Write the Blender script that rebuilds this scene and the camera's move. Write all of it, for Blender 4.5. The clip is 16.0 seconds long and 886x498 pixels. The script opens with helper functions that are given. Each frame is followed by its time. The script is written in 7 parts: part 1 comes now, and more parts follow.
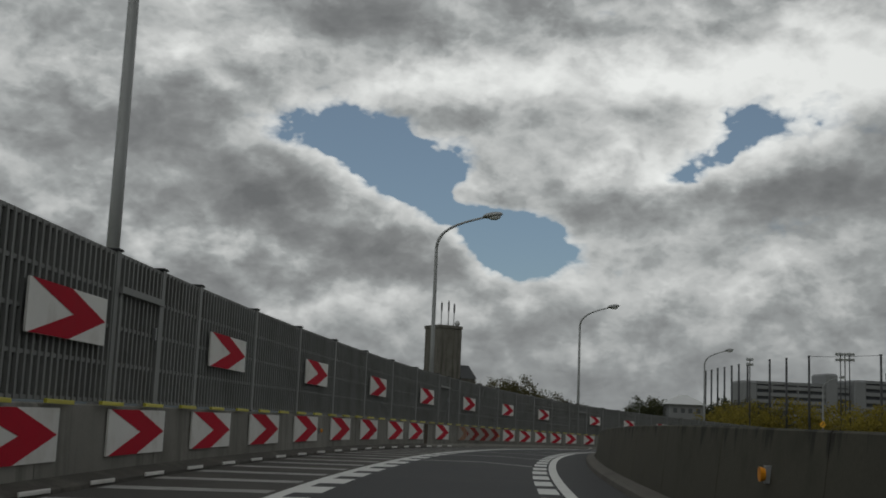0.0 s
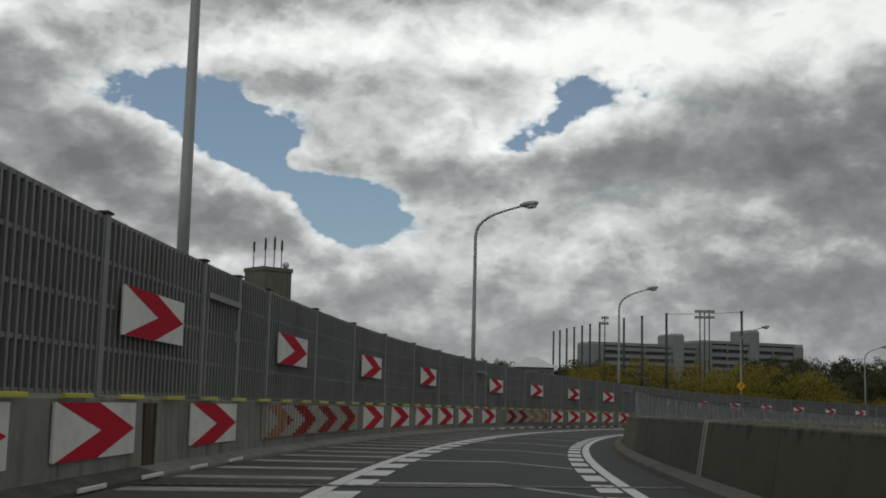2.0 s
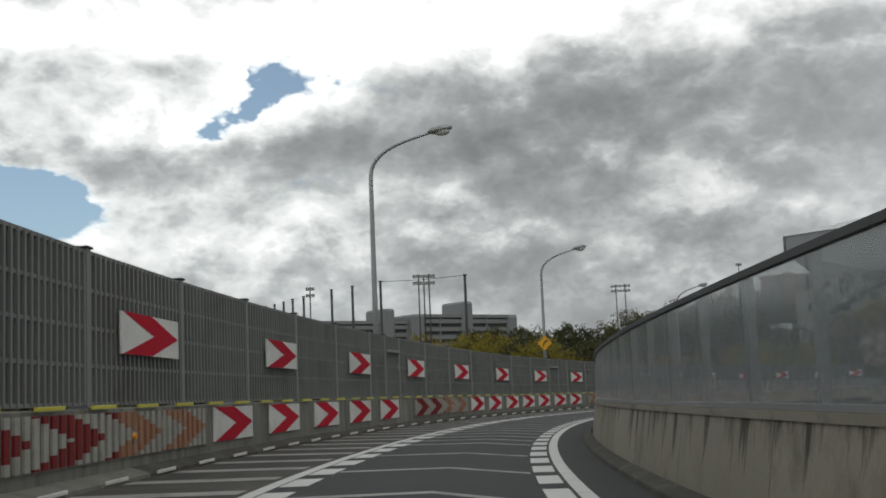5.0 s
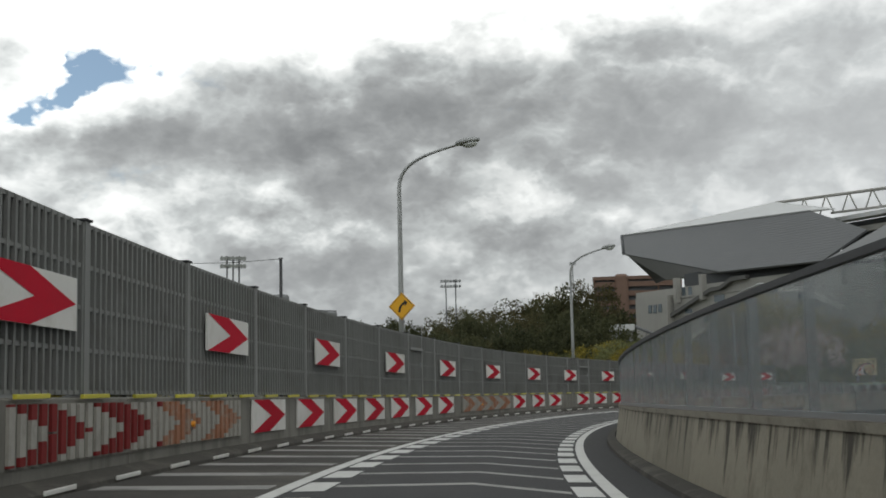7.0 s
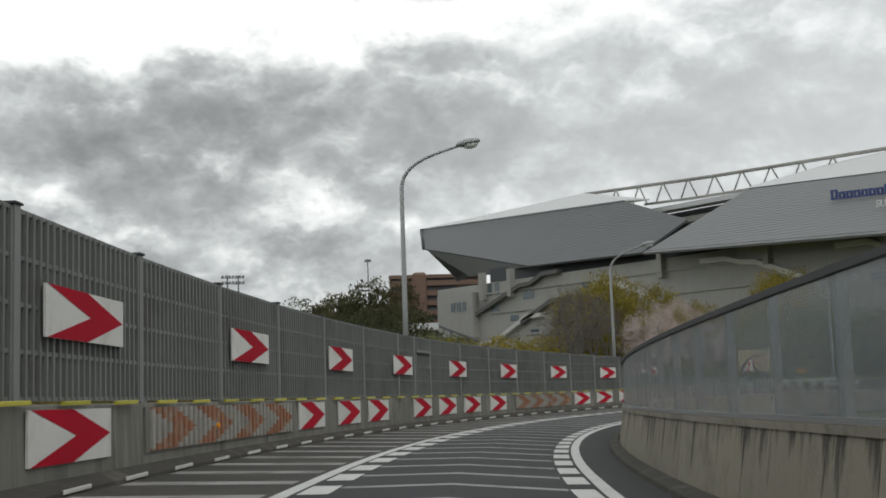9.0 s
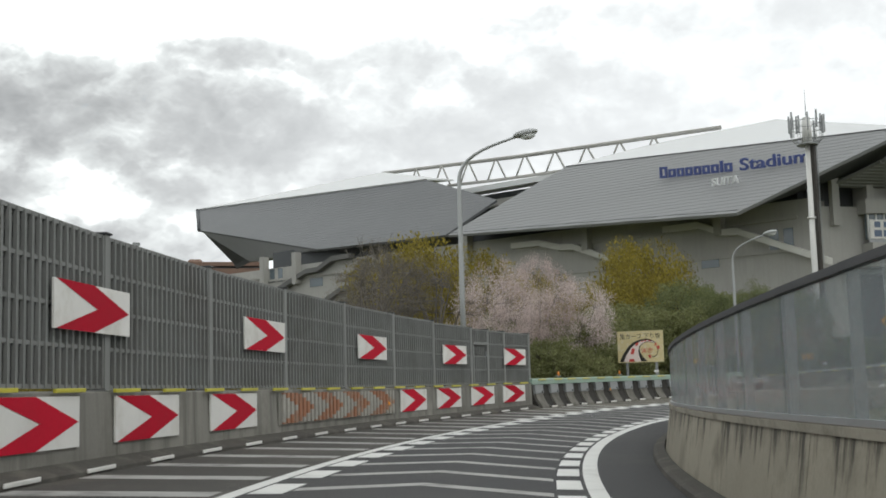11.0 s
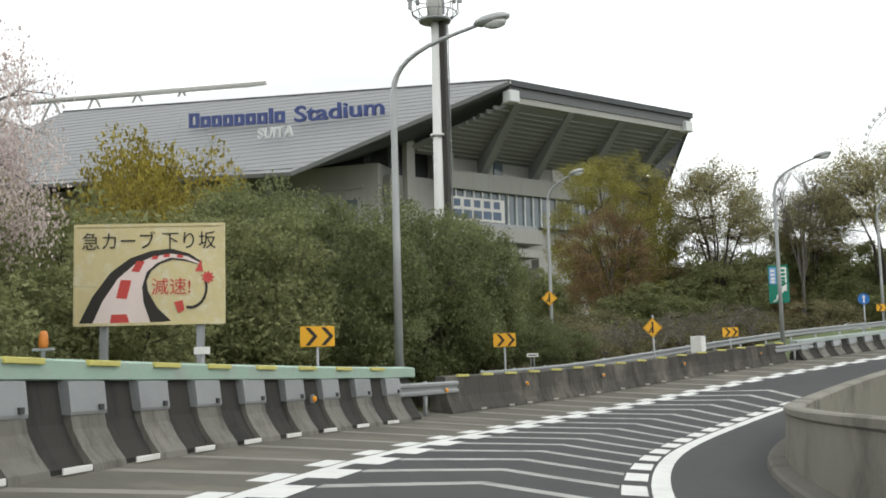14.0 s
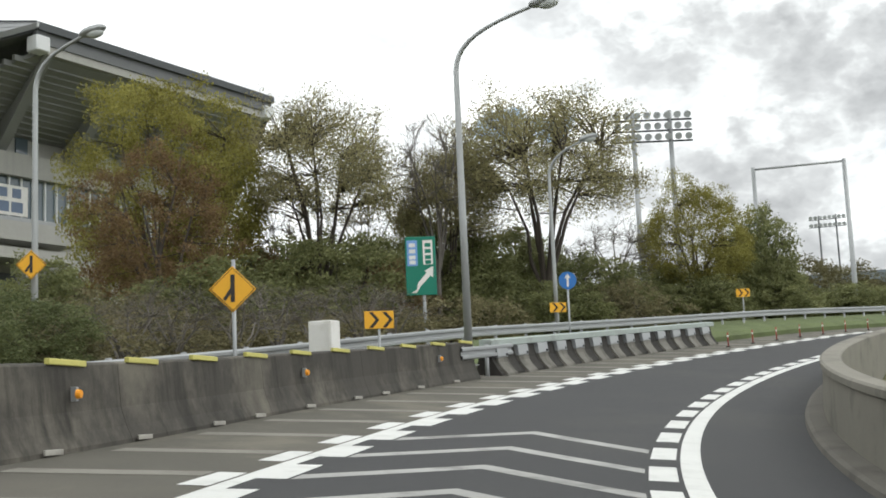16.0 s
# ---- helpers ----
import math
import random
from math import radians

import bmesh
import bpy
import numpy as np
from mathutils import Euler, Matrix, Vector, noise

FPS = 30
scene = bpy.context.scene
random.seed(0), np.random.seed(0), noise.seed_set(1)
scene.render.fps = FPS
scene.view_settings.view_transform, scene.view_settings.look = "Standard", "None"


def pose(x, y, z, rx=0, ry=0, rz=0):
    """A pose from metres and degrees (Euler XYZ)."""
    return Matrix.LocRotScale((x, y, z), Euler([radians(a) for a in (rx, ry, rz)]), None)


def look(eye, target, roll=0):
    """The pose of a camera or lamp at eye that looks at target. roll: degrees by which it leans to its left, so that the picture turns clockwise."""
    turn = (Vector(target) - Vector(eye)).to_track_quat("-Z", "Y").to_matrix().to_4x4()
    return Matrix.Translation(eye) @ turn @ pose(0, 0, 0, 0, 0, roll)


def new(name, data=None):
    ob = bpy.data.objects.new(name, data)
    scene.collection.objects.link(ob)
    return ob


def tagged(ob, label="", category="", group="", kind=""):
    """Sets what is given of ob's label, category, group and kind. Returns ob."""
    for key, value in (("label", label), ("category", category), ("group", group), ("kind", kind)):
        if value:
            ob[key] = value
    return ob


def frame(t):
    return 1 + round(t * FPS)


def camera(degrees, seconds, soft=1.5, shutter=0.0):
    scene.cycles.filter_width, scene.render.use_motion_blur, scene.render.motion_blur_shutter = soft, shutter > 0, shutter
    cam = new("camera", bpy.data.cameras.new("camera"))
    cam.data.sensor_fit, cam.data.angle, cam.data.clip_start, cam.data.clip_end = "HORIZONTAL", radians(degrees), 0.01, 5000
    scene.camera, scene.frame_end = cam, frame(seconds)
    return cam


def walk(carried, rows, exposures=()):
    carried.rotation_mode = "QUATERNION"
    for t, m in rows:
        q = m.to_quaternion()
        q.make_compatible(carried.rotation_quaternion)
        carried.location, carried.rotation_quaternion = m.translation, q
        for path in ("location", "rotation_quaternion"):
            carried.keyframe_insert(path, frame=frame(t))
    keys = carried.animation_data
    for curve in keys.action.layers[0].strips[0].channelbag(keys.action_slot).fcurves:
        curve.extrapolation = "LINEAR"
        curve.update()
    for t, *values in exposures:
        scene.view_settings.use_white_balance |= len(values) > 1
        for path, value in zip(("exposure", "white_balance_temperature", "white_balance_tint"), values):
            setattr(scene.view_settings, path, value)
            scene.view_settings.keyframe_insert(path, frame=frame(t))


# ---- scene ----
cam = camera(41.11, 16.0, soft=1.8)
PATH = [
    (0, (0.000, -0.000, 1.100), (-0.771, 9.853, 2.623), 2.36),
    (0.5, (-0.834, 8.945, 1.227), (-1.437, 18.821, 2.673), 2.32),
    (1, (-1.439, 17.845, 1.341), (-1.716, 27.746, 2.717), 2.15),
    (1.5, (-1.700, 26.682, 1.425), (-1.571, 36.594, 2.740), 1.75),
    (2, (-1.556, 35.419, 1.477), (-0.920, 45.315, 2.768), 1.34),
    (2.5, (-1.007, 44.012, 1.499), (0.164, 53.861, 2.771), 0.30),
    (3, (-0.037, 52.449, 1.491), (1.625, 62.232, 2.728), 0.05),
    (3.5, (1.315, 60.758, 1.462), (3.428, 70.459, 2.658), -1.18),
    (4, (2.984, 68.994, 1.414), (5.428, 78.622, 2.563), -1.36),
    (4.5, (4.937, 77.175, 1.360), (7.724, 86.708, 2.523), -1.80),
    (5, (7.173, 85.298, 1.302), (10.302, 94.724, 2.468), -2.31),
    (5.5, (9.698, 93.354, 1.240), (13.173, 102.658, 2.402), -2.69),
    (6, (12.518, 101.332, 1.174), (16.348, 110.498, 2.324), -2.77),
    (6.5, (15.643, 109.218, 1.103), (19.833, 118.228, 2.228), -2.35),
    (7, (19.078, 116.997, 1.028), (23.600, 125.843, 2.165), -1.24),
    (7.5, (22.857, 124.627, 0.944), (27.743, 133.282, 2.057), -1.35),
    (8, (26.987, 132.070, 0.848), (32.262, 140.492, 1.960), -1.42),
    (8.5, (31.447, 139.299, 0.735), (37.103, 147.475, 1.810), -1.09),
    (9, (36.294, 146.274, 0.623), (42.310, 154.178, 1.779), -1.93),
    (9.5, (41.444, 152.994, 0.517), (47.812, 160.621, 1.646), -2.25),
    (10, (46.861, 159.447, 0.415), (53.556, 166.790, 1.534), -2.20),
    (10.5, (52.519, 165.617, 0.316), (59.532, 172.657, 1.438), -1.93),
    (11, (58.406, 171.479, 0.220), (65.738, 178.187, 1.333), -1.56),
    (11.5, (64.515, 177.000, 0.129), (72.180, 183.333, 1.194), -1.26),
    (12, (70.844, 182.133, 0.043), (78.853, 188.025, 1.109), -1.16),
    (12.5, (77.395, 186.814, -0.036), (85.773, 192.166, 1.041), -1.54),
    (13, (84.167, 190.969, -0.099), (92.910, 195.702, 0.984), -1.22),
    (13.5, (91.157, 194.519, -0.141), (100.239, 198.552, 0.980), -1.91),
    (14, (98.287, 197.448, -0.183), (107.667, 200.720, 0.963), -1.49),
    (14.5, (105.530, 199.737, -0.236), (115.166, 202.166, 0.879), -2.32),
    (15, (112.856, 201.381, -0.289), (122.665, 202.929, 0.894), -2.51),
    (15.5, (120.249, 202.335, -0.323), (130.151, 202.972, 0.915), -2.64),
    (16, (127.680, 202.590, -0.341), (137.580, 202.274, 1.031), -2.50),
]
EXPOSURES = [(0, -1.98, 6380, 6.5), (3, -1.5, 6380, 6.5), (4, -1.32, 6380, 6.5), (7, -1.02, 6380, 6.5), (9, -0.87, 6380, 6.5), (11.5, -0.26, 6380, 7), (13.5, 0, 6380, 7), (14.5, 0.14, 6380, 7), (16, 0.08, 6380, 7)]
walk(cam, [(t, look(eye, target, roll)) for t, eye, target, roll in PATH], EXPOSURES)
# ==== body ====

# ---- world, sun, exposure ----
def node(nt, kind, **props):
    n = nt.nodes.new(kind)
    for k, v in props.items():
        n.inputs[k.replace("_", " ")].default_value = v
    return n


def math_node(nt, op, a, b=None, clamp=False):
    n = nt.nodes.new("ShaderNodeMath")
    n.operation, n.use_clamp = op, clamp
    for i, v in enumerate((a, b)):
        if v is None:
            continue
        if isinstance(v, (int, float)):
            n.inputs[i].default_value = v
        else:
            nt.links.new(v, n.inputs[i])
    return n.outputs[0]


def mix_color(nt, fac, a, b, mode="MIX"):
    n = nt.nodes.new("ShaderNodeMix")
    n.data_type, n.blend_type = "RGBA", mode
    for sock, v in ((n.inputs[0], fac), (n.inputs[6], a), (n.inputs[7], b)):
        if isinstance(v, (int, float)):
            sock.default_value = v
        elif isinstance(v, tuple):
            sock.default_value = (*v, 1.0)
        else:
            nt.links.new(v, sock)
    return n.outputs[2]


def ramp(nt, fac, *stops):
    n = nt.nodes.new("ShaderNodeValToRGB")
    el = n.color_ramp.elements
    while len(el) < len(stops):
        el.new(0.5)
    for e, (p, c) in zip(el, stops):
        e.position, e.color = p, (*c, 1.0) if isinstance(c, tuple) else (c, c, c, 1.0)
    nt.links.new(fac, n.inputs[0])
    return n.outputs[0]


SUN_AZ, SUN_EL = 190.0, 46.0          # degrees: compass from +y clockwise, and height


def build_world():
    w = bpy.data.worlds.new("cloudy_sky")
    w.use_nodes = True
    scene.world = w
    nt = w.node_tree
    nt.nodes.clear()
    sky = nt.nodes.new("ShaderNodeTexSky")
    sky.sky_type, sky.sun_disc = "NISHITA", False
    sky.sun_elevation, sky.sun_rotation = radians(SUN_EL), radians(SUN_AZ)
    clear = mix_color(nt, 1.0, sky.outputs[0], (0.135, 0.135, 0.135), "MULTIPLY")
    clear = mix_color(nt, 0.25, mix_color(nt, 1.0, clear, (1.15, 1.25, 1.28), "MULTIPLY"), (1.0, 1.12, 1.25))
    tc = nt.nodes.new("ShaderNodeTexCoord")
    sep = nt.nodes.new("ShaderNodeSeparateXYZ")
    nt.links.new(tc.outputs["Generated"], sep.inputs[0])
    up = math_node(nt, "MAXIMUM", sep.outputs[2], 0.0)
    def moved(off, flat):
        mp = nt.nodes.new("ShaderNodeMapping")
        mp.inputs["Location"].default_value = off
        mp.inputs["Scale"].default_value = (1, 1, flat)
        nt.links.new(tc.outputs["Generated"], mp.inputs[0])
        return mp.outputs[0]
    def cloud_noise(scale, detail, rough, off, dist=0.0, flat=1.6):
        n = node(nt, "ShaderNodeTexNoise", Scale=scale, Detail=detail, Roughness=rough, Distortion=dist)
        nt.links.new(moved(off, flat), n.inputs["Vector"])
        return n.outputs["Fac"]
    def billow(off):
        """Rounded heaps within heaps."""
        wob = node(nt, "ShaderNodeTexNoise", Scale=16.0, Detail=4.0, Roughness=0.6)
        nt.links.new(moved(off, 1.5), wob.inputs["Vector"])
        add = nt.nodes.new("ShaderNodeVectorMath")
        add.operation = "MULTIPLY_ADD"
        nt.links.new(wob.outputs["Color"], add.inputs[0])
        add.inputs[1].default_value = (0.055, 0.055, 0.055)
        nt.links.new(moved(off, 1.5), add.inputs[2])
        v = nt.nodes.new("ShaderNodeTexVoronoi")
        v.feature = "SMOOTH_F1"
        for k, val in (("Scale", 8.5), ("Detail", 3.5), ("Roughness", 0.55), ("Lacunarity", 2.3), ("Smoothness", 0.35)):
            v.inputs[k].default_value = val
        nt.links.new(add.outputs[0], v.inputs["Vector"])
        return math_node(nt, "SUBTRACT", 1.0, v.outputs["Distance"])
    # compass and height of each direction, in degrees, a little ragged
    deg = 180 / math.pi
    ragged = cloud_noise(9.0, 4.0, 0.6, (7.1, 0.2, 3.3))
    compass = math_node(nt, "ADD", math_node(nt, "MULTIPLY", math_node(nt, "ARCTAN2", sep.outputs[0], sep.outputs[1]), deg), math_node(nt, "MULTIPLY", math_node(nt, "SUBTRACT", ragged, 0.5), 5.5))
    height = math_node(nt, "ADD", math_node(nt, "MULTIPLY", math_node(nt, "ARCSINE", sep.outputs[2]), deg), math_node(nt, "MULTIPLY", math_node(nt, "SUBTRACT", cloud_noise(10.0, 4.0, 0.6, (1.7, 4.2, 0.3)), 0.5), 4.0))
    place = nt.nodes.new("ShaderNodeCombineXYZ")
    nt.links.new(compass, place.inputs[0])
    nt.links.new(height, place.inputs[1])
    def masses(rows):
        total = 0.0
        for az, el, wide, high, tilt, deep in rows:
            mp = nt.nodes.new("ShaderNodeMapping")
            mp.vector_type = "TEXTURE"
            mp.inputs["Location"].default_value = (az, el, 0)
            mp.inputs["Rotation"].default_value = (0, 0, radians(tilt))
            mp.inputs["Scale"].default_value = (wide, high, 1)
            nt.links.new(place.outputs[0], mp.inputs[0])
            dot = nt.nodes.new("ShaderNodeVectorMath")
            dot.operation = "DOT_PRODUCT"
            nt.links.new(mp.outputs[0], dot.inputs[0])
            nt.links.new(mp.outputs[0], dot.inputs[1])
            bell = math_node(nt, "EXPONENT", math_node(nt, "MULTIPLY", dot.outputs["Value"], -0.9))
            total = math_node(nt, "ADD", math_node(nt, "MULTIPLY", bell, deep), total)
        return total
    big = cloud_noise(3.1, 6.0, 0.55, (0.3, 0.9, 0.4), 0.1)
    here, above = billow((0.4, 1.3, 0.2)), billow((0.4, 1.3, 0.235))
    wisp = cloud_noise(24.0, 7.0, 0.62, (0.3, 5.1, 2.2), 0.3, 2.2)
    cover = math_node(nt, "ADD", math_node(nt, "MULTIPLY", math_node(nt, "SUBTRACT", big, 0.5), 0.35), math_node(nt, "MULTIPLY", math_node(nt, "SUBTRACT", here, 0.6), 0.42))
    cover = math_node(nt, "ADD", cover, math_node(nt, "MULTIPLY", math_node(nt, "SUBTRACT", wisp, 0.5), 0.16))
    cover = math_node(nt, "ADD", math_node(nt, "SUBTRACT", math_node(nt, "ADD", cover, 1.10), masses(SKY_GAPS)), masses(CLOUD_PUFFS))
    dense = ramp(nt, cover, (0.46, 0.0), (0.53, 0.72), (0.62, 1.0))
    relief = math_node(nt, "MULTIPLY", math_node(nt, "SUBTRACT", here, above), 0.72)
    rim = math_node(nt, "MULTIPLY", math_node(nt, "SUBTRACT", 0.84, cover, True), 0.9)
    shade = math_node(nt, "ADD", math_node(nt, "ADD", relief, rim), math_node(nt, "MULTIPLY", math_node(nt, "SUBTRACT", wisp, 0.5), 0.24))
    shade = math_node(nt, "ADD", shade, math_node(nt, "MULTIPLY", math_node(nt, "SUBTRACT", big, 0.5), -0.7))
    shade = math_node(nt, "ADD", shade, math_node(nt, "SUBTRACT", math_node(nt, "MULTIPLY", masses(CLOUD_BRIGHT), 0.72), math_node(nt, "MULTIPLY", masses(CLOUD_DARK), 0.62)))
    lean = math_node(nt, "SUBTRACT", shade, 0.04)
    shade = math_node(nt, "ADD", math_node(nt, "DIVIDE", lean, math_node(nt, "ADD", 1.0, math_node(nt, "MULTIPLY", math_node(nt, "ABSOLUTE", lean), 1.05))), 0.5, True)
    body = ramp(nt, shade, (0.1, (0.47, 0.475, 0.485)), (0.3, (0.74, 0.745, 0.75)), (0.5, (1.12, 1.14, 1.135)), (0.7, (1.75, 1.74, 1.715)), (0.92, (2.75, 2.72, 2.66)))
    haze = ramp(nt, up, (0.0, 0.62), (0.13, 0.0))
    body = mix_color(nt, haze, body, (0.76, 0.775, 0.79))
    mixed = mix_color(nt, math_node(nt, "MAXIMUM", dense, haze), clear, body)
    # it lets more light through towards the north-west, and is thin and bright towards the east
    west = ramp(nt, math_node(nt, "ADD", math_node(nt, "MULTIPLY", sep.outputs[0], -1.0), 0.6), (0.1, 1.0), (0.5, 1.2))
    mixed = mix_color(nt, 1.0, mixed, west, "MULTIPLY")
    east = ramp(nt, math_node(nt, "ADD", math_node(nt, "MULTIPLY", sep.outputs[0], 0.927), math_node(nt, "MULTIPLY", sep.outputs[1], 0.375)), (0.78, 0.0), (0.96, 1.0))
    mixed = mix_color(nt, math_node(nt, "MULTIPLY", math_node(nt, "MULTIPLY", east, dense), 0.62), mixed, (1.4, 1.41, 1.43))
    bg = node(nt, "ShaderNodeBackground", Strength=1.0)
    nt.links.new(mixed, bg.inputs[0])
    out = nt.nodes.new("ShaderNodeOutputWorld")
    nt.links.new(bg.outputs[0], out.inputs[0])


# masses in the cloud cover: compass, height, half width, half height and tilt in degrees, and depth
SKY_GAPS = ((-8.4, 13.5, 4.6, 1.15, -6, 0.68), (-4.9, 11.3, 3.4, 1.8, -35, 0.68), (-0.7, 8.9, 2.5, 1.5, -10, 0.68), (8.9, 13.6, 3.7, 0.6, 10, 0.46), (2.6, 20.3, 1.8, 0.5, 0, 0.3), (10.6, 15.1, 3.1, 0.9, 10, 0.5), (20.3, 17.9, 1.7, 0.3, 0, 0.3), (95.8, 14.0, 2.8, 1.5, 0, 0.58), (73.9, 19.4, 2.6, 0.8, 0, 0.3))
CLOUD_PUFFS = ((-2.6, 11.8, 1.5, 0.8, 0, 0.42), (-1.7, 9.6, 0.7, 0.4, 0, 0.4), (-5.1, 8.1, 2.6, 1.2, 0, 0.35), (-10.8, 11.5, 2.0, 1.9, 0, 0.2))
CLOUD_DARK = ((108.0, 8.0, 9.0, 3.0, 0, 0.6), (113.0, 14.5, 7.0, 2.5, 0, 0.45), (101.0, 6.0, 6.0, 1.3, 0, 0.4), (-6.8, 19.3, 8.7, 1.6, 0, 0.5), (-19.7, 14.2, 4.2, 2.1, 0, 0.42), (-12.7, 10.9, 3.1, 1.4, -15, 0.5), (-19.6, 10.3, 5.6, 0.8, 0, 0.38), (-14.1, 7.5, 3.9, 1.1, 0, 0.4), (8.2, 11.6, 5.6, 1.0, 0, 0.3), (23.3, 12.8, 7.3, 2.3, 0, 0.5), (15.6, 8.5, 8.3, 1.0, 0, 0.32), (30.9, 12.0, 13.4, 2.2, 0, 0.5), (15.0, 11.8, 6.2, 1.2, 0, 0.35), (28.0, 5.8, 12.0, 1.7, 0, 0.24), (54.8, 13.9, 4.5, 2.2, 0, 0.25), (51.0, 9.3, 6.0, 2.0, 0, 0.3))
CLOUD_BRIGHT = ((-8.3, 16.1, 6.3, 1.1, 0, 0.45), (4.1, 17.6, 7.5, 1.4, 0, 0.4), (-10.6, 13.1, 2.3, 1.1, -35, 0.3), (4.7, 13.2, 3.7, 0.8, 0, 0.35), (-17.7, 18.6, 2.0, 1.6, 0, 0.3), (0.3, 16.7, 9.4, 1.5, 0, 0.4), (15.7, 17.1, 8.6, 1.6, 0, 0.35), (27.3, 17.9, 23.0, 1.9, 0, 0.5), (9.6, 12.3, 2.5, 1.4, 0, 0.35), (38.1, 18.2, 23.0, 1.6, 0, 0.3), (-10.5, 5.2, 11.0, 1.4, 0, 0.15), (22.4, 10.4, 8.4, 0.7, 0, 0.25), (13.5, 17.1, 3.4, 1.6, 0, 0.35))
build_world()
sun = new("sun", bpy.data.lights.new("sun", "SUN"))
sun.data.energy, sun.data.angle, sun.data.color = 0.55, radians(14), (1.0, 0.96, 0.9)
az, el = radians(SUN_AZ), radians(SUN_EL)
sun.matrix_world = look((0, 0, 60), (-math.sin(az) * math.cos(el), -math.cos(az) * math.cos(el), 60 - math.sin(el)))


# ---- materials ----
def surface(name, color, rough=0.8, metal=0.0, vary=0.25, grain=18.0, blot=0.7, bump=0.15, stain=None, stain_scale=0.5,
            streak=None, island=0.0, drip=None, drip_reach=0.22, spec=0.4, bump_dist=0.01, obj_random=0.0):
    """A procedural surface: fine grain, broad blotches, optional stains, vertical streaks and a per-piece change of tone."""
    m = bpy.data.materials.new(name)
    m.use_nodes = True
    nt = m.node_tree
    b = nt.nodes["Principled BSDF"]
    geo = nt.nodes.new("ShaderNodeNewGeometry")
    tc = nt.nodes.new("ShaderNodeTexCoord")
    pos = geo.outputs["Position"]
    def tex(scale, detail=6.0, rough_=0.6, squash=None):
        src = pos
        if squash:
            mp = nt.nodes.new("ShaderNodeMapping")
            mp.inputs["Scale"].default_value = squash
            nt.links.new(pos, mp.inputs[0])
            src = mp.outputs[0]
        n = node(nt, "ShaderNodeTexNoise", Scale=scale, Detail=detail, Roughness=rough_)
        nt.links.new(src, n.inputs["Vector"])
        return n.outputs["Fac"]
    fine, broad = tex(grain), tex(blot, 5.0, 0.65)
    tone = math_node(nt, "ADD", math_node(nt, "MULTIPLY", math_node(nt, "SUBTRACT", fine, 0.5), vary),
                     math_node(nt, "MULTIPLY", math_node(nt, "SUBTRACT", broad, 0.5), vary * 1.7))
    if island:
        tone = math_node(nt, "ADD", tone, math_node(nt, "MULTIPLY", math_node(nt, "SUBTRACT", geo.outputs["Random Per Island"], 0.5), island))
    if obj_random:
        oi = nt.nodes.new("ShaderNodeObjectInfo")
        tone = math_node(nt, "ADD", tone, math_node(nt, "MULTIPLY", math_node(nt, "SUBTRACT", oi.outputs["Random"], 0.5), obj_random))
    tone = math_node(nt, "ADD", tone, 1.0)
    col = nt.nodes.new("ShaderNodeVectorMath")
    col.operation = "SCALE"
    col.inputs[0].default_value = color
    nt.links.new(tone, col.inputs["Scale"])
    colour = col.outputs[0]
    if stain:
        f = ramp(nt, tex(stain_scale, 7.0, 0.7), (0.5, 0.0), (0.68, 0.8))
        colour = mix_color(nt, f, colour, stain)
    if streak:
        f = ramp(nt, tex(1.0, 5.0, 0.7, (1.9, 1.9, 0.14)), (0.48, 0.0), (0.66, 0.85))
        colour = mix_color(nt, f, colour, streak)
    if drip:      # dark runs that come down from the top of each piece
        gz = nt.nodes.new("ShaderNodeSeparateXYZ")
        nt.links.new(tc.outputs["Generated"], gz.inputs[0])
        reach = math_node(nt, "MULTIPLY", math_node(nt, "SUBTRACT", gz.outputs[2], 1.0), drip_reach)
        f = ramp(nt, math_node(nt, "ADD", tex(1.0, 6.0, 0.7, (2.8, 2.8, 0.10)), reach), (0.455, 0.0), (0.55, 0.9))
        colour = mix_color(nt, f, colour, drip)
    nt.links.new(colour, b.inputs["Base Color"])
    b.inputs["Metallic"].default_value = metal
    b.inputs["Specular IOR Level"].default_value = spec
    r = math_node(nt, "ADD", math_node(nt, "MULTIPLY", math_node(nt, "SUBTRACT", broad, 0.5), 0.25), rough, True)
    nt.links.new(r, b.inputs["Roughness"])
    if bump:
        bp = node(nt, "ShaderNodeBump", Strength=bump, Distance=bump_dist)
        nt.links.new(fine, bp.inputs["Height"])
        nt.links.new(bp.outputs[0], b.inputs["Normal"])
    return m


ASPHALT = surface("asphalt", (0.040, 0.040, 0.042), 0.82, vary=0.5, grain=60, blot=0.35, bump=0.5, stain=(0.055, 0.054, 0.052), stain_scale=0.22)
SHOULDER = surface("dusty_asphalt", (0.058, 0.055, 0.050), 0.9, vary=0.4, grain=50, blot=0.5, bump=0.4, stain=(0.11, 0.10, 0.085), stain_scale=0.35)
CONCRETE = surface("weathered_concrete", (0.225, 0.217, 0.193), 0.88, vary=0.28, grain=25, blot=0.6, bump=0.3, stain=(0.15, 0.143, 0.122), stain_scale=0.8, streak=(0.115, 0.11, 0.095), obj_random=0.25)
CONCRETE_PALE = surface("pale_concrete", (0.165, 0.157, 0.138), 0.88, vary=0.35, grain=25, blot=0.8, bump=0.3, stain=(0.12, 0.112, 0.094), stain_scale=0.9, streak=(0.058, 0.054, 0.044), obj_random=0.2)
